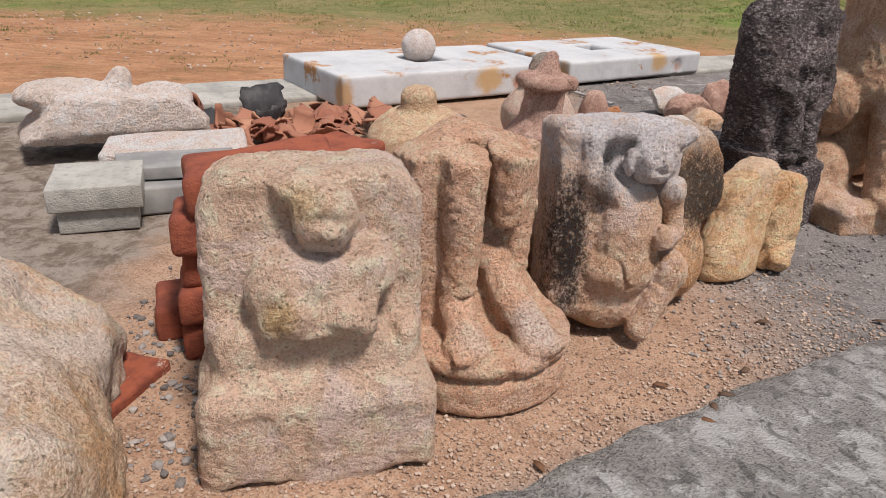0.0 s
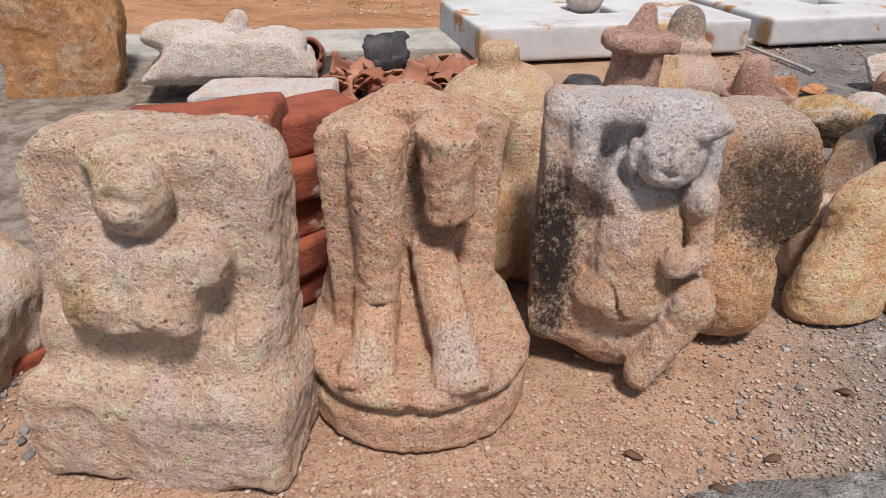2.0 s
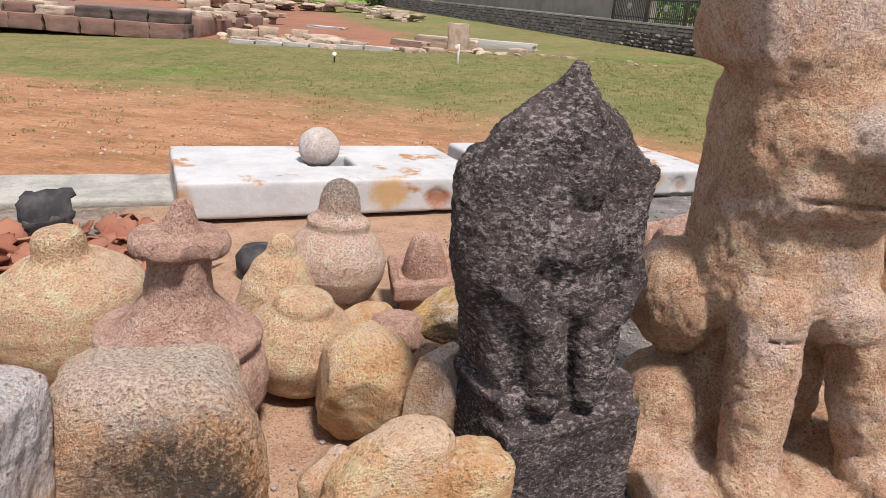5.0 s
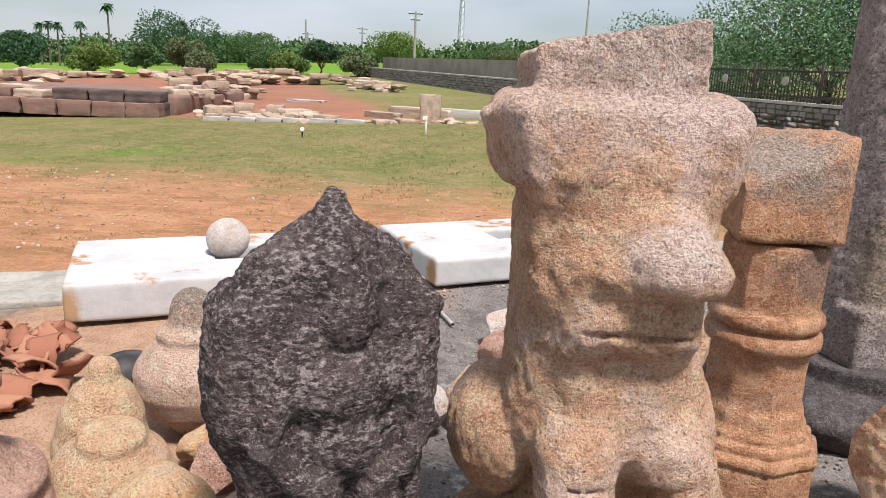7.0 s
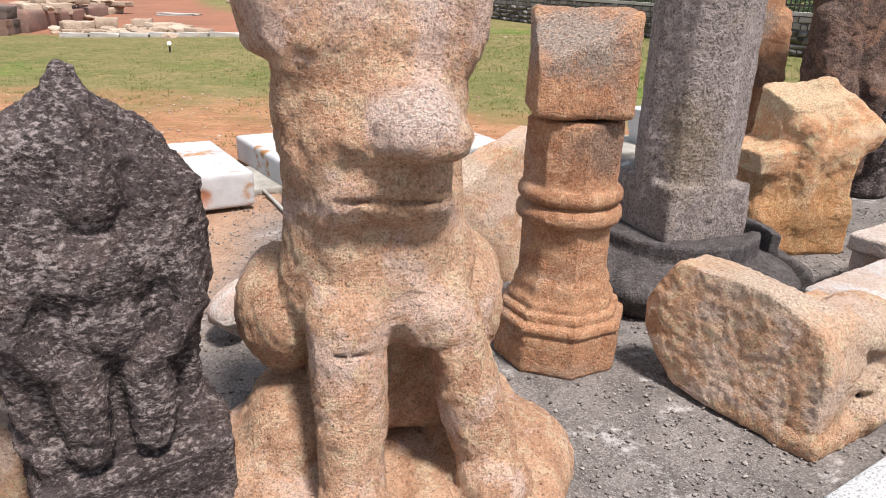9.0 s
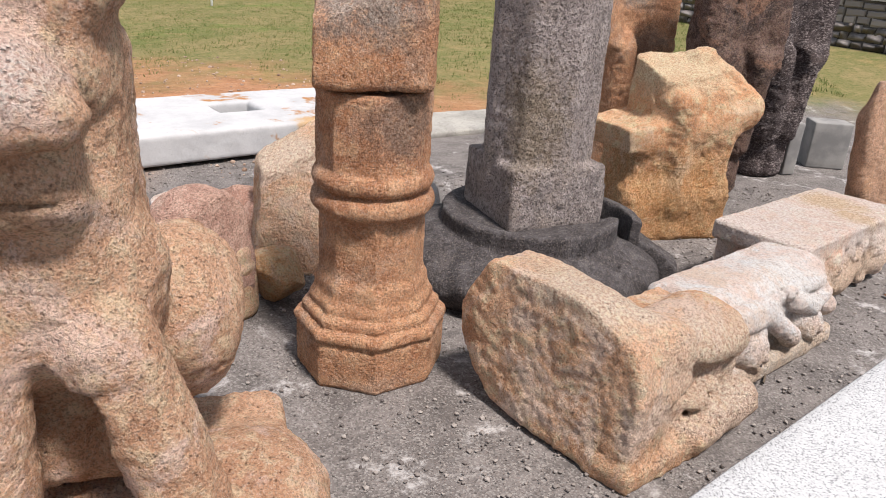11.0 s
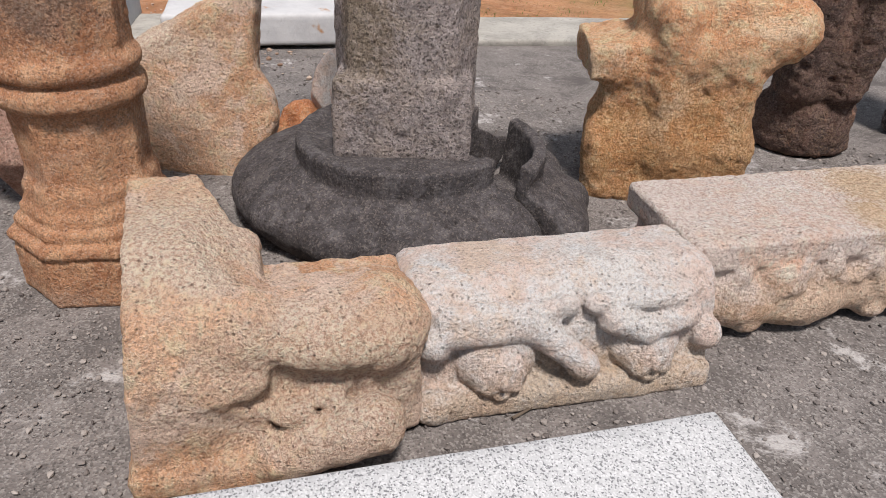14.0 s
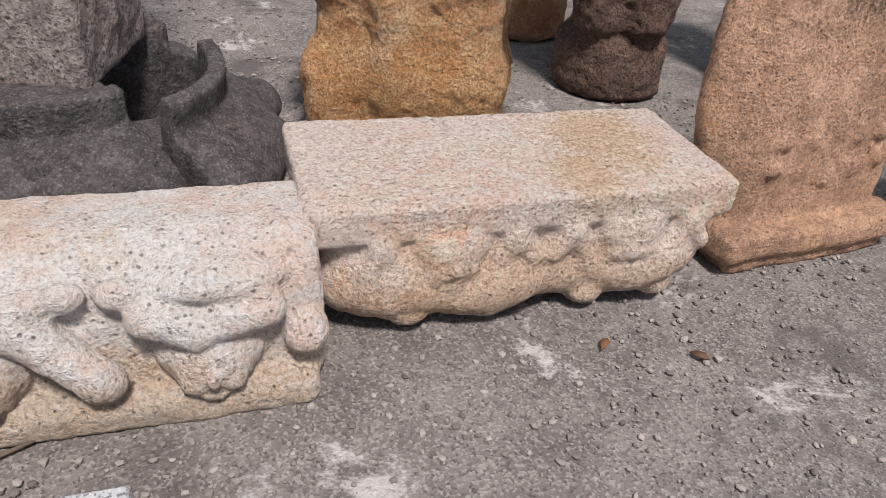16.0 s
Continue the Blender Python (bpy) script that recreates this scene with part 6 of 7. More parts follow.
c.cut(c.plane((0, -0.24, 0.16), (0, -1, -0.75)) * -1, 0.02)
c.cut(c.plane((-0.34, 0, 0.24), (-1, 0, 0.9)) * -1, 0.03)
c.cut(c.plane((0.36, 0, 0.28), (0.9, 0, 1)) * -1, 0.03)
c.add(c.ell((-0.22, 0.05, 0.32), (0.24, 0.18, 0.10)), 0.05)
c.add(c.cap((0.02, 0.03, 0.30), (0.06, 0.03, 0.42), 0.09, 0.06), 0.03)
c.add(c.ell((0.25, 0.02, 0.29), (0.17, 0.16, 0.08)), 0.05)
thing("carved_rubble_slab", c.mesh("carved_rubble_slab", 0.012, 6, 0.006, 95), granite("rubble_slab_granite", (0.56, 0.50, 0.43), (0.50, 0.42, 0.34), (0.60, 0.55, 0.49), 0.6, 0.45), pose(-2.08, 4.50, 0.03, 0, 0, 30) @ Matrix.Diagonal((1.2, 1.1, 1.08, 1)),
      "broken pale granite slab with a carved lump on top", "stone fragment")
thing("white_stone_slab", slab_mesh("white_stone_slab", 0.80, 0.40, 0.19, 0.03, 3, 96, 0.018, (10, 6, 3)), PALE, pose(-1.52, 4.04, 0.04, 0, -2, 18), "long whitish stone slab with chipped edges", "stone slab")
thing("slate_slab", slab_mesh("slate_slab", 0.62, 0.30, 0.07, 0.008, 2, 97, 0.004, (8, 4, 1)), SLATE, pose(-1.40, 3.70, 0.16, 0, 0, 22), "smooth grey slate slab lying across stones", "stone slab")
thing("grey_stone_slab", slab_mesh("grey_stone_slab", 0.66, 0.36, 0.15, 0.015, 2, 98, 0.008, (8, 4, 2)), SLATE, pose(-1.36, 3.66, 0.0, 0, 0, 26), "dull grey stone slab under the slate", "stone slab")
blk = holder("moulded_block", pose(-1.67, 3.34, 0.0, 0, 0, 20), "pale smooth stone block with a recessed foot", "stone block")
part("block_top", slab_mesh("block_top", 0.42, 0.42, 0.12, 0.008, 2, 99, 0.004, (6, 6, 2)), STRIP, blk, m=pose(0, 0, 0.12))
part("block_foot", slab_mesh("block_foot", 0.36, 0.36, 0.12, 0.01, 2, 100, 0.004, (6, 6, 2)), STRIP, blk)
c = Clay((-0.46, -0.46, -0.05), (0.46, 0.46, 0.86), 0.0155)
c.add(c.box((0, 0, 0.36), (0.34, 0.30, 0.42), 0.05, (0, 5, 0)), 0.02)
c.cut(c.plane((0.2, -0.2, 0.5), (1, -0.5, 0.4)) * -1, 0.03)
thing("brown_boulder", c.mesh("brown_boulder", 0.036, 5, 0.009, 101), granite("brown_boulder_granite", (0.44, 0.23, 0.09), (0.30, 0.15, 0.06), (0.52, 0.40, 0.27), 0.60, 0.4), pose(-3.22, 4.28, 0.0, 0, 0, 35),
      "upright orange-brown granite boulder near the concrete strip", "stone block")

brick_me = [slab_mesh("red_brick_block", 0.50, 0.25, 0.135, 0.03, 3, 110 + k, 0.022, (9, 5, 2)) for k in range(3)]
for me in brick_me:
    me.materials.append(BRICK)
for k, (x, y, z, rx, ry, a) in enumerate(((-0.42, 2.46, 0.0, 0, 0, 62), (-0.40, 2.44, 0.136, 0, 0, 66), (-0.43, 2.47, 0.272, 1, 0, 60), (-0.39, 2.43, 0.41, 0, 1, 65), (-0.42, 2.50, 0.546, 0, 1, 58),
                                         (-0.62, 2.28, 0.0, 0, 0, 14), (-0.63, 2.27, 0.137, 0, 1, 18), (-0.61, 2.29, 0.275, 0, 0, 12), (-0.62, 2.26, 0.412, 0, 0, 16), (-0.57, 2.27, 0.575, 2, -5, 20),
                                         (-1.00, 1.90, -0.06, 0, 0, 74), (-0.78, 2.42, 0.0, 5, 0, 20))):
    ob = new("red_brick_block", brick_me[k % 3])
    ob.matrix_world = pose(x, y, z, rx, ry, a) @ Matrix.Scale(0.72 if k == 10 else 1.0, 4)
    tagged(ob, "large old red brick with worn edges in a low stack", "brick", "old red bricks in stacks")


# ---- broken roof tiles and pots ----
def shard_mesh(seed):
    """A curved piece of broken pottery, with thickness and a jagged outline."""
    rng = np.random.RandomState(seed)
    r, arc, ln, th = rng.uniform(0.09, 0.16), rng.uniform(0.8, 2.3), rng.uniform(0.12, 0.26), rng.uniform(0.010, 0.018)
    n, m = 9, 7
    out, inn = [], []
    for i in range(n):
        for j in range(m):
            a = -arc / 2 + arc * i / (n - 1)
            x = ln * (j / (m - 1) - 0.5)
            edge = max(abs(i / (n - 1) - 0.5), abs(j / (m - 1) - 0.5)) > 0.45
            x += (rng.uniform(-0.022, 0.022) if edge else 0)
            a += (rng.uniform(-0.12, 0.12) if edge else 0)
            k = 1 + 0.5 * x
            out.append((x, r * k * math.sin(a), r * k * math.cos(a) - r * 0.75))
            inn.append((x, (r * k - th) * math.sin(a), (r * k - th) * math.cos(a) - r * 0.75))
    v, f, t = out + inn, [], n * m
    for i in range(n - 1):
        for j in range(m - 1):
            q = (i * m + j, i * m + j + 1, (i + 1) * m + j + 1, (i + 1) * m + j)
            f += [q, tuple(t + k for k in q[::-1])]
    rim = [j for j in range(m)] + [i * m + m - 1 for i in range(1, n)] + [(n - 1) * m + j for j in range(m - 2, -1, -1)] + [i * m for i in range(n - 2, 0, -1)]
    for a, b in zip(rim, rim[1:] + rim[:1]):
        f.append((a, t + a, t + b, b))
    return solid("pottery_shard", v, f)


shards = [shard_mesh(k) for k in range(16)]
for me in shards:
    me.materials.append(TERRA)
rng = np.random.RandomState(8)
for k in range(78):
    u, w = rng.uniform(0, 1), rng.uniform(-1, 1)
    x, y = -1.40 + 1.05 * u + 0.18 * w, 4.72 + 0.62 * u - 0.42 * w + 0.1 * rng.normal()
    if (x + 0.06) ** 2 + (y - 3.95) ** 2 < 0.15:
        continue
    z = 0.03 + 0.13 * rng.uniform() * max(0, 1 - abs(w)) + 0.02
    ob = new("pottery_shard", shards[k % 16])
    ob.matrix_world = pose(x, y, z, rng.uniform(-50, 50), rng.uniform(-40, 40) + (180 if rng.uniform() < 0.4 else 0), rng.uniform(0, 360))
    tagged(ob, "curved red terracotta shard lying in the heap", "pottery shard", "broken terracotta in a heap")
for k, (x, y, z, rx, ry, a, s) in enumerate(((-1.34, 5.22, 0.10, 40, 20, 30, 1.3), (-1.30, 5.26, 0.20, -60, 10, 200, 1.2), (-1.62, 5.05, 0.08, 20, -40, 100, 1.1), (-1.26, 5.18, 0.12, 100, 0, 60, 1.1))):
    ob = new("blackened_shard", shards[(k * 3 + 1) % 16].copy())
    ob.data.materials.clear()
    ob.data.materials.append(TERRA_BLACK)
    ob.matrix_world = pose(x, y, z, rx, ry, a) @ Matrix.Scale(s, 4)
    tagged(ob, "soot-blackened curved pottery shard on the heap", "pottery shard", "broken terracotta in a heap")


def broken_pot(name, m, material, label):
    prof = [(0.02, 0.0), (0.10, 0.015), (0.14, 0.07), (0.135, 0.14), (0.10, 0.18), (0.115, 0.205)]
    segs, v, f = 30, [], []
    rng = np.random.RandomState(5)
    for inner in (0, 1):
        for i, (r, z) in enumerate(prof):
            for j in range(segs):
                a = 2 * math.pi * j / segs
                rr = max(r - 0.012 * inner, 0.004)
                zz = z + 0.010 * inner * (1 if i == 0 else 0) + (0.03 * math.sin(2 * a) - 0.02 + rng.uniform(-0.006, 0.006) if i == 5 else 0)
                v.append((rr * math.cos(a), rr * math.sin(a), zz))
    t = len(prof) * segs
    for i in range(len(prof) - 1):
        for j in range(segs):
            k = (j + 1) % segs
            q = (i * segs + j, i * segs + k, (i + 1) * segs + k, (i + 1) * segs + j)
            f += [q, tuple(t + e for e in q[::-1])]
    top = (len(prof) - 1) * segs
    for j in range(segs):
        k = (j + 1) % segs
        f.append((top + j, top + k, t + top + k, t + top + j))
    f += [tuple(range(segs - 1, -1, -1)), tuple(range(t, t + segs))]
    thing(name, solid(name, v, f), material, m, label, "clay pot", "broken terracotta in a heap")


broken_pot("broken_pot", pose(-1.86, 5.10, 0.10, 55, 0, 30), TERRA, "broken red clay pot tipped on its side")
broken_pot("grey_pot", pose(0.13, 5.22, 0.0, 180, 0, 0) @ Matrix.Translation((0, 0, -0.19)), TERRA_BLACK, "small dark grey upturned clay pot")

# ---- grit, pebbles, dry leaves and twigs ----
def pebbles(name, count, seed, region, smin, smax, label, category, material=PEBBLE):
    rng = np.random.RandomState(seed)
    v0, f0 = BALLS[1]
    f0 = np.array(f0)
    vs, fs, n = [], [], 0
    while n < count:
        x, y = region(rng)
        s = smin + (smax - smin) * rng.uniform() ** 3
        k = v0 * rng.uniform(0.7, 1.25, (len(v0), 1)) * np.array([s, s * rng.uniform(0.6, 1), s * rng.uniform(0.4, 0.8)])
        a = rng.uniform(0, 6.28)
        k = k @ np.array([[math.cos(a), -math.sin(a), 0], [math.sin(a), math.cos(a), 0], [0, 0, 1]])
        vs.append(k + np.array([x, y, s * 0.15 + ground_z(x, y)]))
        fs.append(f0 + n * len(v0))
        n += 1
    thing(name, solid(name, np.concatenate(vs), np.concatenate(fs), False), material, pose(0, 0, 0), label, category, kind="stuff")


pebbles("yard_grit", 30000, 3, lambda r: (r.uniform(1.0, 7.4), r.uniform(2.0, 8.0)), 0.002, 0.013, "loose grey grit and small pebbles scattered on the yard", "gravel")
pebbles("front_grit", 9000, 4, lambda r: ((lambda x: (x, 1.25 + 0.62 * max(x, -0.2) + abs(r.normal()) * 0.45))(r.uniform(-1.2, 1.9))), 0.002, 0.010, "reddish pebbles scattered on the sand", "gravel", PEBBLE_RED)
pebbles("brick_rubble", 900, 5, lambda r: (r.uniform(-1.15, -0.55), r.uniform(1.5, 3.2)), 0.004, 0.022, "crumbled brick and stone bits between the blocks", "gravel")
pebbles("path_grit", 2500, 6, lambda r: (r.uniform(-0.2, 2.2), r.uniform(0.6, 2.4)), 0.0015, 0.005, "fine grit lying on the worn path", "gravel")
pebbles("earth_clods", 2500, 7, lambda r: (r.uniform(-9, 3), r.uniform(7.5, 13)), 0.006, 0.03, "small clods and stones on the red earth", "gravel", PEBBLE_RED)

rng = np.random.RandomState(12)
leaf = solid("dry_leaf", [(-0.028, 0, 0.004), (-0.01, 0.012, 0.010), (0.012, 0.010, 0.008), (0.030, 0, 0.003), (0.012, -0.011, 0.009), (-0.01, -0.012, 0.011),
                          (-0.028, 0, 0.002), (-0.01, 0.012, 0.008), (0.012, 0.010, 0.006), (0.030, 0, 0.001), (0.012, -0.011, 0.007), (-0.01, -0.012, 0.009)],
             [(0, 5, 4, 3, 2, 1), (6, 7, 8, 9, 10, 11)] + [(k, (k + 1) % 6, 6 + (k + 1) % 6, 6 + k) for k in range(6)])
leaf.materials.append(DRYLEAF)
for k, (x, y) in enumerate(((0.98, 1.95), (0.93, 1.87), (1.05, 2.02), (1.18, 2.18), (0.83, 2.06), (1.40, 2.55), (4.68, 4.86), (4.60, 4.82), (6.35, 6.02), (6.1, 5.95), (0.35, 1.62), (5.35, 5.62), (1.92, 2.6))):
    ob = new("dry_leaf", leaf)
    ob.matrix_world = pose(x, y, 0.006, rng.uniform(-10, 10), rng.uniform(-10, 10), rng.uniform(0, 360))
    tagged(ob, "curled dry brown leaf on the ground", "leaf", "fallen leaves on the ground")
cable("dry_twig", [(4.98, 5.02, 0.008), (5.03, 5.10, 0.012), (5.05, 5.17, 0.02), (5.10, 5.24, 0.008)], 0.005, BARK, "short dry twig on the grit")


# ---- excavated foundations in the middle distance ----
yard_things = set(scene.objects)
ruin_blocks = [slab_mesh("ruin_block", 1, 1, 1, 0.03, 2, 130 + k, 0.09, (4, 4, 3)) for k in range(4)]
ruin_rocks = [rock("ruin_rock", (0.5, 0.5, 0.5), 140 + k, 15, 0.07, 3, False) for k in range(6)]


def with_mat(me, m):
    me = me.copy()
    me.materials.clear()
    me.materials.append(m)
    return me


RB = {m.name: [with_mat(me, m) for me in ruin_blocks] for m in (RUIN, RUIN_RED, RUIN_DARK, COPING)}
RR = [with_mat(me, RUIN) for me in ruin_rocks]
rng = np.random.RandomState(21)


def lay(parent_m, blocks, label, category, name):
    """A thing made of separately laid stone blocks: (material, x, y, z, w, d, h)."""
    top = holder(name, parent_m, label, category)
    for k, (m, x, y, z, w, d, h) in enumerate(blocks):
        ob = new("block", RB[m.name][k % 4])
        ob.parent = top
        ob.matrix_local = pose(x, y, z, 0, 0, rng.uniform(-1.5, 1.5)) @ Matrix.Diagonal((w, d, h, 1))
    return top


# raised platform: a red lower course, a dark moulded upper course, earth inside
blocks = []
for k in range(9):
    blocks.append((RUIN_RED, -0.55 - 1.1 * k, 0.4, 0.0, 1.08, 0.8, 0.48))
for k in range(3):
    blocks.append((RUIN_DARK, -0.62 - 1.15 * k, 0.55, 0.48, 1.13, 0.8, 0.36))
    blocks.append((RUIN_DARK, -0.45, 0.9 + 1.1 * k, 0.0, 0.9, 1.08, 0.50))
for k in range(6):
    blocks.append((RUIN_RED, -0.45, 4.2 + 1.1 * k, 0.0, 0.9, 1.08, 0.45))
for k in range(6):
    blocks.append((RUIN_RED if k % 2 else RUIN, -4.3 - 1.0 * k, 0.6, 0.48, 0.95, 0.7, 0.25 + 0.2 * rng.uniform()))
lay(pose(-11.1, 22.1, ground_z(-11.1, 22.1) - 0.03, 0, 0, 12), blocks, "excavated temple plinth of red and dark stone courses", "ruined plinth", "temple_plinth")
thing("plinth_fill", slab_mesh("plinth_fill", 10.0, 9.0, 0.75, 0.1, 2, 150, 0.12, (8, 8, 1)), with_mat(ruin_blocks[0], GROUND) and RUIN_RED, pose(-16.9, 26.3, ground_z(-16.5, 26) - 0.05, 0, 0, 12), "red earth filling of the old plinth", "earth", kind="structure")


def rubble_line(a, b, n, smin, smax, label, flat=0.6, spread=0.5, stack=0.0):
    n, smin, smax = int(n * 2.1), smin * 0.55, smax * 0.75
    for k in range(n):
        t = (k + rng.uniform(-0.3, 0.3)) / max(1, n - 1)
        x, y = a[0] + (b[0] - a[0]) * t + rng.normal() * spread * 0.5, a[1] + (b[1] - a[1]) * t + rng.normal() * spread * 0.5
        s = smin + (smax - smin) * rng.uniform()
        ob = new("ruin_stone", RR[k % 6] if rng.uniform() < 0.55 else RB["ruin_stone"][k % 4])
        ob.matrix_world = pose(x, y, ground_z(x, y) - 0.03 + stack * rng.uniform(), 0, 0, rng.uniform(0, 360)) @ Matrix.Diagonal((s * rng.uniform(0.9, 1.7), s, s * flat * rng.uniform(0.7, 1.2), 1))
        tagged(ob, label, "ruin stone", "scattered foundation stones")


rubble_line((-19.0, 24.0), (-15.0, 22.7), 9, 0.5, 0.9, "brown rubble stone heaped on the old plinth", 0.8, 0.5, 0.6)
rubble_line((-12.0, 23.5), (-12.6, 28.5), 14, 0.4, 0.9, "broken stone on the plinth's corner", 0.5, 0.7, 0.7)
rubble_line((-10.4, 23.2), (-5.5, 22.0), 18, 0.35, 0.75, "cream foundation stone along the trench", 0.55, 0.5)
rubble_line((-10.3, 24.2), (-6.5, 23.4), 9, 0.5, 0.9, "broken brown foundation stone", 0.6, 0.4)
rubble_line((-5.6, 22.0), (-0.6, 22.8), 15, 0.3, 0.6, "pale foundation stone in a low row", 0.45, 0.35)
rubble_line((-16.5, 31.5), (-12.5, 31.0), 11, 0.8, 1.5, "fallen slab in a heap of ruins", 0.35, 0.7, 0.5)
rubble_line((-24, 43), (-13, 47), 22, 0.8, 1.6, "fallen slab in the far ruins", 0.35, 1.2, 0.5)
rubble_line((-40, 50), (-24, 58), 22, 0.9, 1.8, "weathered stone in the far ruins", 0.4, 1.6, 0.4)
rubble_line((-13, 46), (-8, 38), 16, 0.7, 1.4, "stone in the ruins by the boundary wall", 0.35, 1.0, 0.2)
rubble_line((-46, 48), (-30, 40), 14, 0.9, 1.8, "tumbled stone beyond the plinth", 0.5, 1.2, 0.6)
rubble_line((-0.4, 23.2), (3.0, 21.5), 8, 0.12, 0.28, "small stone in the grass", 0.5, 0.6)
for k in range(6):
    x, y = -8.9 + 0.85 * k, 21.75 + 0.02 * k
    ob = new("kerb_stone", RB["coping"][k % 4])
    ob.matrix_world = pose(x, y, ground_z(x, y) - 0.02, 0, 0, 1) @ Matrix.Diagonal((0.83, 0.26, 0.16, 1))
    tagged(ob, "whitish kerb stone along the trench edge", "kerb stone", "kerb stones in a row")
for k, (x, y, w, d, h, a) in enumerate(((-9.6, 30.2, 1.6, 0.6, 0.14, -8), (-3.2, 24.6, 2.2, 0.55, 0.32, -14), (-1.6, 24.4, 2.4, 0.5, 0.30, -6), (-2.7, 23.6, 0.62, 0.14, 0.80, 4), (-4.3, 23.9, 1.5, 0.4, 0.22, -35))):
    ob = new("ruin_slab", RB["coping" if k in (0, 2) else "ruin_stone"][k % 4])
    ob.matrix_world = pose(x, y, ground_z(x, y) - 0.02, 0, 0, a) @ Matrix.Diagonal((w, d, h, 1))
    tagged(ob, "long pale stone slab lying in the ruins" if k != 3 else "upright grey stone slab in the ruins", "stone slab", "long slabs in the ruins")


def spot_lamp(x, y):
    top = holder("garden_spotlight", pose(x, y, ground_z(x, y), 0, 0, 20), "small white garden spotlight on a stake in the grass", "spotlight")
    bm = bmesh.new()
    bmesh.ops.create_cone(bm, cap_ends=True, segments=10, radius1=0.02, radius2=0.02, depth=0.16, matrix=Matrix.Translation((0, 0, 0.08)))
    part("stake", bm, IRON, top)
    bm = bmesh.new()
    bmesh.ops.create_cone(bm, cap_ends=True, segments=16, radius1=0.035, radius2=0.05, depth=0.15, matrix=pose(0, 0, 0.19, 60, 0, 0))
    part("lamp_head", bm, WHITE, top)


spot_lamp(-4.62, 18.25)
post = holder("marker_post", pose(-1.8, 19.45, ground_z(-1.8, 19.45), 0, 0, 10), "small white marker post with a round plate", "marker post")
part("stake", slab_mesh("stake", 0.05, 0.04, 0.5, 0.008, 1, 3, 0, (1, 1, 1)), WHITE, post)
bm = bmesh.new()
bmesh.ops.create_cone(bm, cap_ends=True, segments=16, radius1=0.055, radius2=0.055, depth=0.03, matrix=pose(-0.04, -0.035, 0.44, 90, 0, 0))
part("plate", bm, WHITE, post)

# ---- boundary wall with railing ----
WA, WB = Vector((-18.0, 62.5, 0)), Vector((15.0, 8.4, 0))
wall_len = (WB - WA).length
wdir = (WB - WA).normalized()
wall_yaw = math.degrees(math.atan2(wdir.y, wdir.x))
wall_out = Vector((wdir.y, -wdir.x, 0))  # towards the yard's far side


def wall_at(s, up=0.0, out=0.0):
    p = WA + wdir * s
    return Vector((p.x - wall_out.x * out, p.y - wall_out.y * out, ground_z(p.x, p.y) + up))


def wall_strip(name, up0, up1, half, material, label):
    bm = bmesh.new()
    rows = []
    for k in range(61):
        s = wall_len * k / 60
        rows.append([bm.verts.new(wall_at(s, u, o)) for u, o in ((up0, -half), (up0, half), (up1, half), (up1, -half))])
    for a, b in zip(rows, rows[1:]):
        for i in range(4):
            j = (i + 1) % 4
            bm.faces.new((a[i], a[j], b[j], b[i]))
    bm.faces.new(rows[0]), bm.faces.new(rows[-1][::-1])
    bmesh.ops.recalc_face_normals(bm, faces=bm.faces)
    me = bpy.data.meshes.new(name)
    bm.to_mesh(me)
    bm.free()
    return thing(name, me, material, pose(0, 0, 0), label, "boundary wall", kind="structure")


wall_core = wall_strip("boundary_wall", -0.2, 0.80, 0.16, MORTAR, "low rubble-stone boundary wall")
wall_strip("wall_coping", 0.80, 0.87, 0.21, COPING, "pale cement coping on the boundary wall")

# ---- poles and mast ----
def power_pole(x, y, h, arms=True):
    top = holder("power_pole", pose(x, y, ground_z(x, min(y, 160)), 0, 0, 20), "grey concrete power pole with cross-arms", "power pole", "power poles")
    bm = bmesh.new()
    bmesh.ops.create_cone(bm, cap_ends=True, segments=8, radius1=0.20, radius2=0.12, depth=h, matrix=Matrix.Translation((0, 0, h / 2)))
    part("mast", bm, POLE, top)
    if arms:
        for k, (z, w) in enumerate(((h - 0.35, 1.9), (h - 1.1, 1.2))):
            part("cross_arm", slab_mesh("cross_arm", w, 0.12, 0.12, 0.01, 1, 3, 0, (1, 1, 1)), IRON, top, m=pose(0, 0, z))
            for sgn in (-1, 1):
                part("insulator", lathe("insulator", [(0.05, 0), (0.07, 0.1), (0.04, 0.2), (0.0, 0.22)], 8, 0, 0), WHITE, top, m=pose(sgn * w * 0.45, 0, z + 0.12))


for x, y, h, arms in ((-21.9, 94, 7.2, True), (-42.8, 134, 6.7, True), (-44.8, 112, 7.2, False), (-0.6, 112, 9.6, False), (-50, 125, 5.6, True)):
    power_pole(x, y, h, arms)


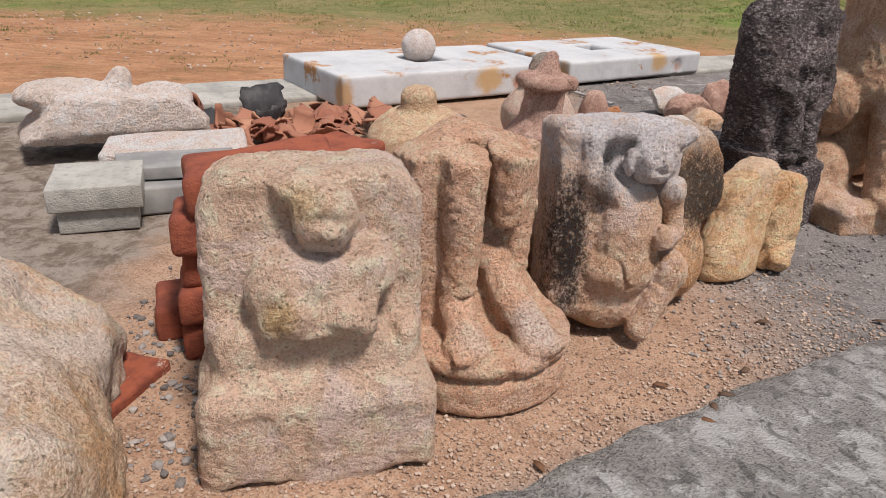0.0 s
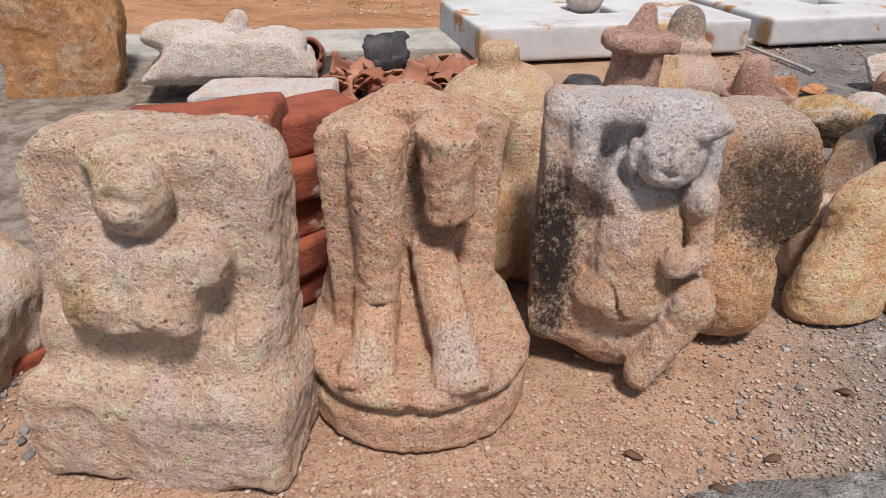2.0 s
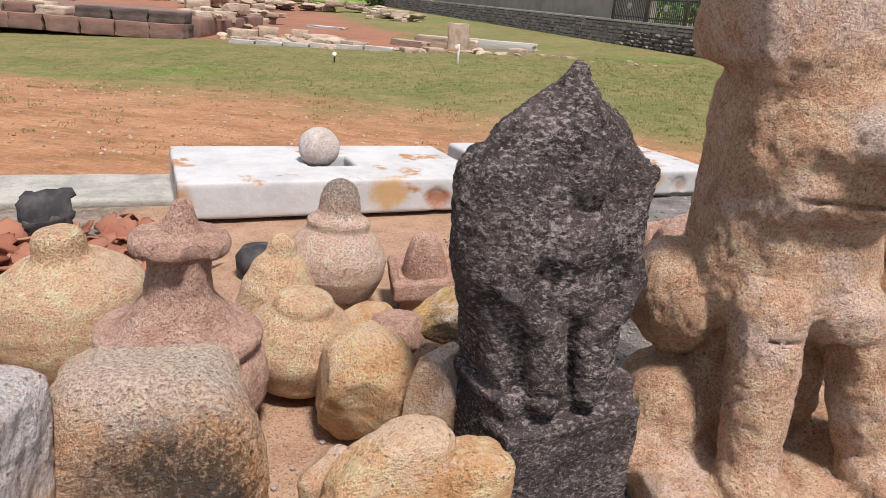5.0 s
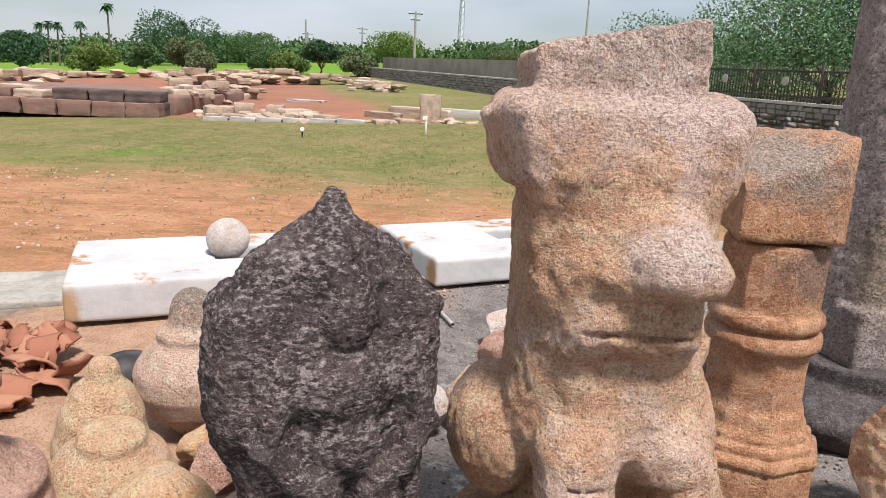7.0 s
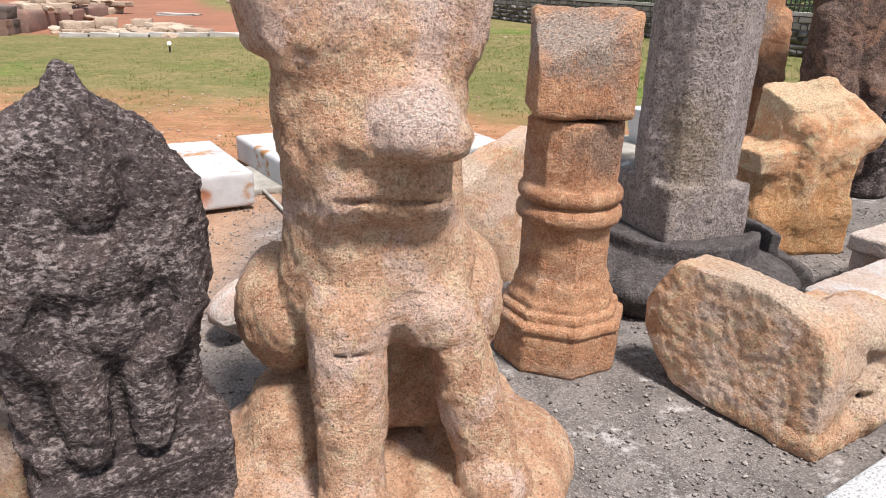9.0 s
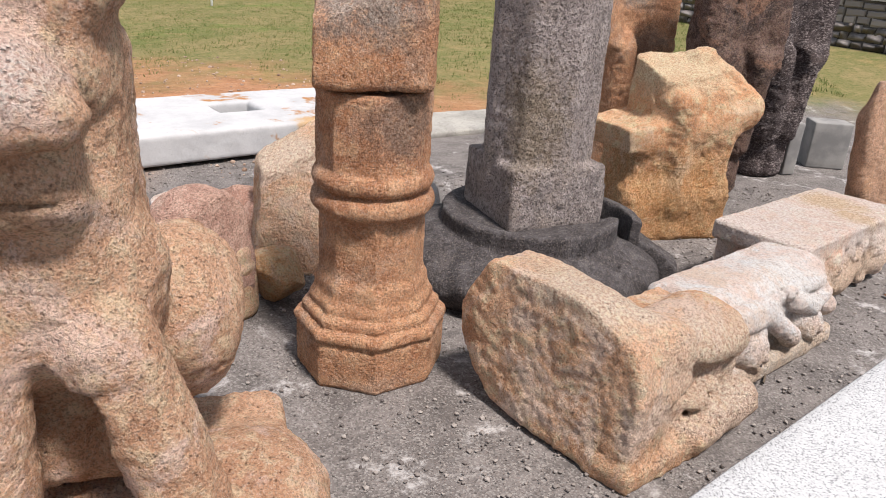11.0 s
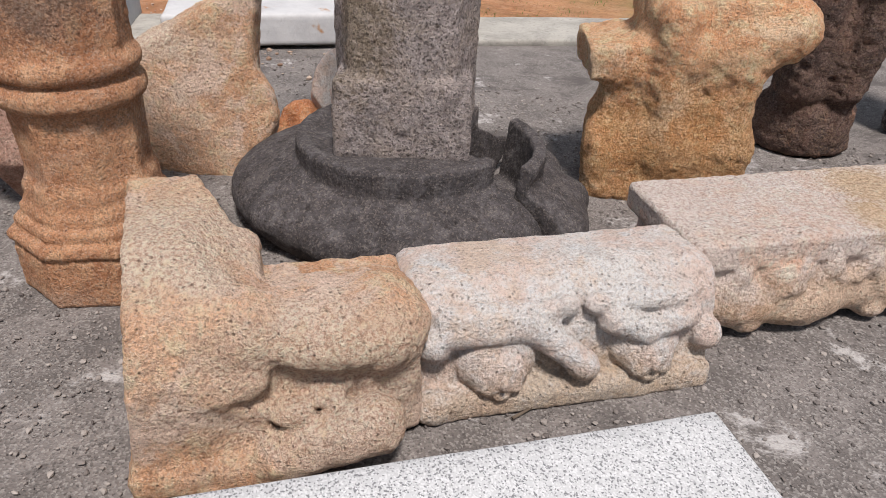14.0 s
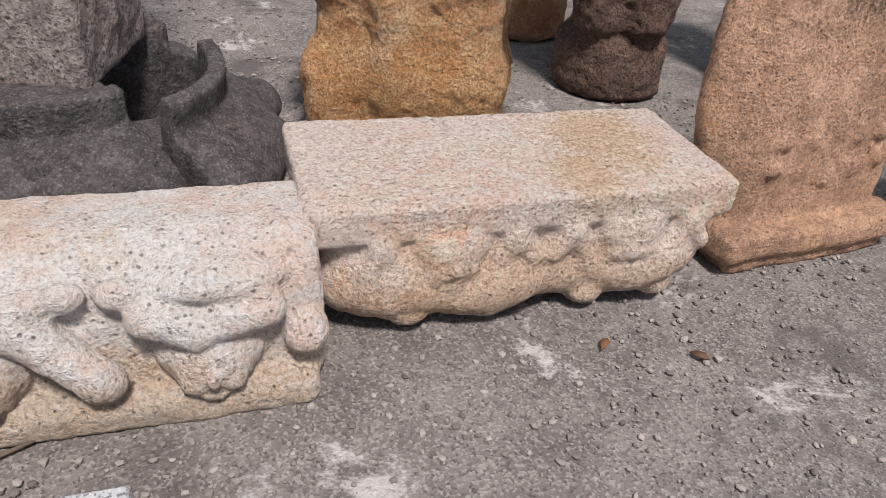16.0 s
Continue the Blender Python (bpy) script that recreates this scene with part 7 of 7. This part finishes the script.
def lattice_mast(x, y, h):
    top = holder("lattice_mast", pose(x, y, 6.0, 0, 0, 15), "distant red and white lattice radio mast", "radio mast")
    bm = bmesh.new()
    leg = lambda k, z: Vector((math.cos(k * 2.094 + 0.3) * (1.5 - 1.0 * z / h), math.sin(k * 2.094 + 0.3) * (1.5 - 1.0 * z / h), z))
    n = 14

    def bar(a, b, r):
        d = b - a
        bmesh.ops.create_cone(bm, cap_ends=False, segments=4, radius1=r, radius2=r, depth=d.length, matrix=Matrix.Translation((a + b) / 2) @ d.to_track_quat("Z", "Y").to_matrix().to_4x4())
    for k in range(3):
        for i in range(n):
            z0, z1 = h * i / n, h * (i + 1) / n
            bar(leg(k, z0), leg(k, z1), 0.12)
            bar(leg(k, z0), leg(k + 1, z1), 0.08)
            bar(leg(k, z1), leg(k + 1, z1), 0.08)
    part("lattice", bm, STEEL, top)


lattice_mast(-48.3, 257, 34)


# ---- trees ----
def leaves_mesh(centres, radii, count, size, seed, squash=0.8):
    """A crown of many small leaf clumps, spread through uneven lobes."""
    rng = np.random.RandomState(seed)
    centres, radii = np.array(centres), np.array(radii)
    pick = rng.choice(len(radii), count, p=radii ** 2 / (radii ** 2).sum())
    d = rng.normal(size=(count, 3))
    d /= np.linalg.norm(d, axis=1)[:, None]
    d *= (rng.uniform(0.35, 1.0, (count, 1)) ** 0.45) * np.array([1, 1, squash])
    p = centres[pick] + d * radii[pick][:, None] * (1 + 0.35 * fbm(d * 2 + pick[:, None], 1.5, 2, seed)[:, None])
    u = rng.normal(size=(count, 3))
    u /= np.linalg.norm(u, axis=1)[:, None]
    w = np.cross(u, rng.normal(size=(count, 3)))
    w /= np.linalg.norm(w, axis=1)[:, None]
    s = size * rng.uniform(0.5, 1.3, (count, 1))
    v = np.stack([p - u * s, p - w * s * 0.5, p + u * s, p + w * s * 0.5], 1).reshape(-1, 3)
    return solid("crown", v, np.arange(count * 4).reshape(-1, 4), False)


def tree(x, y, h, w, seed, leaf, label, trunk=0.35, count=2600, size=0.22, name="tree", low=0.3):
    rng = np.random.RandomState(seed)
    top = holder(name, pose(x, y, ground_z(x, min(y, 160)) - 0.1), label, "tree", "trees around the field")
    bm = bmesh.new()

    def limb(a, b, r0, r1, n=4):
        a, b = Vector(a), Vector(b)
        pts = [a.lerp(b, k / n) + Vector(rng.normal(size=3)) * (0.05 * (b - a).length * (0 < k < n)) for k in range(n + 1)]
        rings = []
        for k, p in enumerate(pts):
            d = (pts[min(k + 1, n)] - pts[max(k - 1, 0)]).normalized()
            q = d.to_track_quat("Z", "Y")
            r = r0 + (r1 - r0) * k / n
            rings.append([bm.verts.new(p + q @ Vector((r * math.cos(t * 1.0472), r * math.sin(t * 1.0472), 0))) for t in range(6)])
        for ra, rb in zip(rings, rings[1:]):
            for t in range(6):
                bm.faces.new((ra[t], ra[(t + 1) % 6], rb[(t + 1) % 6], rb[t]))
    fork = h * trunk
    limb((0, 0, 0), (0, 0, fork), 0.045 * h ** 0.9, 0.03 * h ** 0.9)
    centres, radii = [], []
    for k in range(9):
        a = 2 * math.pi * k / 9 + rng.uniform(-0.3, 0.3)
        rr = w / 2 * rng.uniform(0.25, 0.72)
        z = h * (low + (1 - low) * rng.uniform(0.25, 0.80))
        c = (rr * math.cos(a), rr * math.sin(a), z)
        limb((0, 0, fork * 0.9), c, 0.018 * h ** 0.9, 0.006 * h)
        centres.append(c)
        radii.append(w * rng.uniform(0.17, 0.27))
    if low < 0.05:
        for k in range(9):
            a = 2 * math.pi * k / 9
            centres.append((w * 0.33 * math.cos(a), w * 0.33 * math.sin(a), h * rng.uniform(0.16, 0.34)))
            radii.append(w * rng.uniform(0.15, 0.2))
    centres.append((0, 0, h * 0.82))
    radii.append(min(w * 0.25, h * 0.2))
    part("trunk", bm, BARK, top)
    part("crown", leaves_mesh(centres, radii, count, size, seed), leaf, top, m=None)
    return top


for k, (x, y, h, w, leaf, lab) in enumerate((
        (-58.7, 68.2, 5.2, 6.5, LEAF_DARK, "dark green bushy tree at the field's edge"), (-44.2, 60.9, 3.2, 5.4, LEAF_LIGHT, "light green low tree by the field"),
        (-40.5, 63.7, 3.7, 4.0, LEAF, "green tree with a short trunk"), (-36.1, 63.0, 4.0, 4.4, LEAF_GREY, "thin greyish tree with bare limbs"),
        (-62.0, 103.4, 8.4, 17, LEAF_DARK, "broad dark tree rising over the treeline"), (-33.6, 62.2, 2.7, 3.6, LEAF_GREY, "greyish green shrub beside the field"),
        (-30.8, 69.4, 3.2, 4.6, LEAF, "round-crowned green tree by the field"), (-52.6, 108.8, 5.6, 11.5, LEAF, "wide tree in the treeline"),
        (-26.5, 65.9, 2.6, 4.0, LEAF_LIGHT, "light green shrub beside the field"), (-22.4, 63.3, 4.0, 3.8, LEAF_DARK, "upright dark green tree"),
        (-18.0, 60.7, 2.7, 4.4, LEAF_GREY, "thorny greyish bush by the boundary wall"), (-28.3, 107.8, 5.6, 10.5, LEAF_LIGHT, "spreading green tree behind the wall"),
        (-11.2, 101.2, 2.8, 5.0, LEAF_GREY, "low bush behind the wall"), (-16, 120, 4.2, 8.0, LEAF, "green tree far behind the wall"))):
    tree(x, y, h * 0.82, w * 0.85, 200 + k, leaf, lab, 0.24, 9000, 0.028 * h ** 0.5 * 2.4, low=0.18)

# the large trees behind the railing
for k, (x, y, h, w, n) in enumerate(((11.6, 34.5, 6.2, 11.5, 50000), (17.5, 30.0, 7.2, 11.0, 30000), (6.5, 43.0, 3.8, 7.0, 14000))):
    tree(x, y, h, w, 230 + k, LEAF_THORN, "large feathery green thorn tree behind the railing", 0.12, n, 0.075, low=0.0)


def palm(x, y, h, seed):
    rng = np.random.RandomState(seed)
    top = holder("palm_tree", pose(x, y, ground_z(x, min(y, 160))), "tall palm tree over the treeline", "palm tree", "palms over the treeline")
    bm = bmesh.new()
    bmesh.ops.create_cone(bm, cap_ends=True, segments=8, radius1=0.16, radius2=0.10, depth=h, matrix=Matrix.Translation((0, 0, h / 2)))
    part("trunk", bm, BARK, top)
    vs, fs = [], []
    for k in range(30):
        a, up = rng.uniform(0, 6.28), rng.uniform(-0.5, 1.1)
        ln = rng.uniform(0.7, 1.25)
        side = Vector((-math.sin(a), math.cos(a), 0))
        for i in range(5):
            t0, t1 = i / 5, (i + 1) / 5
            p = [Vector((math.cos(a) * ln * t, math.sin(a) * ln * t, h + ln * (up * t - 0.9 * t * t))) for t in (t0, t1)]
            wd = [0.28 * (1 - abs(2 * t - 0.8)) + 0.03 for t in (t0, t1)]
            n = len(vs)
            vs += [p[0] - side * wd[0], p[0] + side * wd[0], p[1] + side * wd[1], p[1] - side * wd[1]]
            fs.append((n, n + 1, n + 2, n + 3))
    part("crown", solid("crown", [v[:] for v in vs], fs, False), LEAF_DARK, top)


for k, (x, y, h) in enumerate(((-64, 89.8, 8.2), (-69, 90.5, 6.0), (-74, 92, 5.8), (-79, 96, 6.2), (-58, 98, 6.2), (-84, 100, 6.2))):
    palm(x, y, h, 260 + k)

# the wooded horizon, one mass of leaf clumps
rng = np.random.RandomState(33)
cs, rs = [], []
for k in range(800):
    t = rng.uniform()
    x, y = -190 + 330 * t + rng.normal() * 4, 92 + 78 * t + 0.0 * t + rng.uniform(0, 22)
    hgt = 4.6 + 1.6 * math.sin(t * 23) + rng.uniform(-0.8, 1.4) - 5.0 * t
    cs.append((x, y, ground_z(x, min(y, 160)) + max(1.2, hgt) * rng.uniform(0.25, 0.75)))
    rs.append(rng.uniform(1.8, 3.6))
thing("far_wood", leaves_mesh(cs, rs, 150000, 0.42, 34, 0.85), LEAF, pose(0, 0, 0), "dense green wood closing the horizon", "wood", kind="stuff")

# ---- grass ----
def grass(name, count, seed, region, hmin, hmax, label):
    rng = np.random.RandomState(seed)
    vs = []
    while len(vs) < count * 3:
        p = region(rng)
        if p is None:
            continue
        x, y = p
        z = ground_z(x, y)
        for _ in range(7):
            a, h = rng.uniform(0, 6.28), rng.uniform(hmin, hmax)
            bx, by = x + rng.normal() * 0.05, y + rng.normal() * 0.05
            lean = rng.normal(size=2) * h * 0.5
            wd = 0.004 + 0.003 * rng.uniform()
            vs += [(bx - wd * math.cos(a), by - wd * math.sin(a), z - 0.01), (bx + wd * math.cos(a), by + wd * math.sin(a), z - 0.01), (bx + lean[0], by + lean[1], z + h)]
    thing(name, solid(name, vs, np.arange(len(vs)).reshape(-1, 3), False), GRASS, pose(0, 0, 0), label, "grass", kind="stuff")


def lawn(r):
    x, y = r.uniform(-16, 9), 10 + 13 * r.uniform() ** 0.8
    k = noise.noise((x * 0.35, y * 0.35, 3)) + 0.5 * noise.noise((x * 1.1, y * 1.1, 5)) + (y - 12.6) * 0.22
    return (x, y) if k > 0 else None


def weeds(r):
    x, y = r.uniform(-8, 5), r.uniform(7.2, 13)
    return (x, y) if y > 7.9 + 0.58 * x and noise.noise((x * 0.9, y * 0.9, 9)) + 0.5 * noise.noise((x * 3.1, y * 3.1, 2)) > 0.18 else None


grass("lawn_grass", 90000, 5, lawn, 0.02, 0.06, "short patchy green and straw grass")
grass("sparse_weeds", 2600, 6, weeds, 0.01, 0.032, "thin weeds on the red earth")

# ---- pieces of the boundary wall: stones, railing ----
stone_me = []
for k in range(6):
    bm = slab_bm(1, 0.1, 1, 0.03, 1, 300 + k, 0.0, (1, 1, 1))
    for q in bm.verts:
        q.co += Vector((rng.uniform(-0.11, 0.11), rng.uniform(-0.02, 0.02), rng.uniform(-0.12, 0.12)))
    me = bpy.data.meshes.new("stone")
    bm.to_mesh(me)
    bm.free()
    me.materials.append(WALLSTONE)
    stone_me.append(me)
s_near0, placed = wall_len - 24.5, 0
rng = np.random.RandomState(44)
far_v, far_f = [], []
for row in range(6):
    s = rng.uniform(-0.3, 0.0) + 0.3
    while s < wall_len - 0.4:
        big = s > s_near0 - 12
        wd = rng.uniform(0.13, 0.40) if big else rng.uniform(0.3, 0.6)
        h = 0.13 + rng.uniform(-0.02, 0.025)
        p = wall_at(s + wd / 2, 0.006 + row * 0.131 + rng.uniform(-0.008, 0.008), -0.165)
        if s > s_near0 and s < s_near0 + 21 and placed < 300:
            ob = new("stone", stone_me[placed % 6])
            ob.parent = wall_core
            ob.matrix_world = Matrix.Translation(p) @ pose(0, 0, 0, 0, 0, wall_yaw) @ Matrix.Diagonal((wd - 0.03, 0.55, h - 0.02, 1))
            placed += 1
        else:
            n = len(far_v)
            w2, j = (wd - 0.03) / 2, rng.uniform(-0.02, 0.02, 4)
            for dx, dz, o in ((-w2, j[0], 0.0), (w2, j[1], 0.0), (w2, h - 0.02 + j[2], 0.0), (-w2, h - 0.02 + j[3], 0.0), (-w2 + 0.02, 0.02, 0.03), (w2 - 0.02, 0.02, 0.03), (w2 - 0.02, h - 0.04, 0.03), (-w2 + 0.02, h - 0.04, 0.03)):
                q = p + wdir * dx + wall_out * o
                far_v.append((q.x, q.y, q.z + dz))
            far_f += [(n, n + 1, n + 5, n + 4), (n + 1, n + 2, n + 6, n + 5), (n + 2, n + 3, n + 7, n + 6), (n + 3, n, n + 4, n + 7), (n + 4, n + 5, n + 6, n + 7)]
        s += wd
far_stones = part("far_stone", solid("far_stone", far_v, far_f, False), WALLFAR, wall_core)
tagged(far_stones, kind="stuff")

railing = holder("iron_railing", pose(0, 0, 0), "dark iron railing with round emblems on the boundary wall", "railing")
bar_me = slab_mesh("railing_bar", 0.022, 0.022, 0.85, 0.002, 1, 0, 0, (1, 1, 1))
bar_me.materials.append(IRON)
post_me = slab_mesh("railing_post", 0.07, 0.07, 0.95, 0.005, 1, 0, 0, (1, 1, 1))
post_me.materials.append(IRON)
bm = bmesh.new()
bmesh.ops.create_cone(bm, cap_ends=True, segments=18, radius1=0.11, radius2=0.11, depth=0.03, matrix=pose(0, 0, 0, 90, 0, 0))
disc_me = bpy.data.meshes.new("emblem")
bm.to_mesh(disc_me)
bm.free()
disc_me.materials.append(COPING)
rail_s0 = 38.0
count = 0
for k in range(int((wall_len - rail_s0) / 0.11)):
    s = rail_s0 + k * 0.11
    if k % 20 == 0:
        ob = new("post", post_me)
        ob.parent = railing
        ob.matrix_world = Matrix.Translation(wall_at(s, 0.86)) @ pose(0, 0, 0, 0, 0, wall_yaw)
    elif count < 290:
        ob = new("bar", bar_me)
        ob.parent = railing
        ob.matrix_world = Matrix.Translation(wall_at(s, 0.86)) @ pose(0, 0, 0, 0, 0, wall_yaw)
        count += 1
    if k % 20 == 10:
        ob = new("emblem", disc_me)
        ob.parent = railing
        ob.matrix_world = Matrix.Translation(wall_at(s, 1.36, -0.02)) @ pose(0, 0, 0, 0, 0, wall_yaw)
for z in (0.98, 1.58):
    bm = bmesh.new()
    rows = [[bm.verts.new(wall_at(rail_s0 + (wall_len - rail_s0) * k / 30, z + dz, o)) for dz, o in ((0, -0.02), (0, 0.02), (0.045, 0.02), (0.045, -0.02))] for k in range(31)]
    for a, b in zip(rows, rows[1:]):
        for i in range(4):
            bm.faces.new((a[i], a[(i + 1) % 4], b[(i + 1) % 4], b[i]))
    part("rail", bm, IRON, railing)

# the plastered neighbour wall behind the far stretch
bm = bmesh.new()
rows = [[bm.verts.new(wall_at(rail_s0 * k / 20, u, o)) for u, o in ((-0.2, 1.6), (-0.2, 1.85), (1.75, 1.85), (1.75, 1.6))] for k in range(21)]
for a, b in zip(rows, rows[1:]):
    for i in range(4):
        bm.faces.new((a[i], a[(i + 1) % 4], b[(i + 1) % 4], b[i]))
bm.faces.new(rows[0]), bm.faces.new(rows[-1][::-1])
bmesh.ops.recalc_face_normals(bm, faces=bm.faces)
me = bpy.data.meshes.new("plaster_wall")
bm.to_mesh(me)
bm.free()
thing("plaster_wall", me, PLASTER, pose(0, 0, 0), "weathered beige plastered wall beyond the stone wall", "wall", kind="structure")

# the far land is set a little further round to the east
FAR_TURN = Matrix.Translation((2.2, 1.8, 0)) @ pose(0, 0, 0, 0, 0, -1.4) @ Matrix.Translation((-2.2, -1.8, 0))
for ob in list(scene.objects):
    if ob not in yard_things and ob.parent is None and ob.type in {"MESH", "EMPTY"}:
        ob.matrix_world = FAR_TURN @ ob.matrix_world
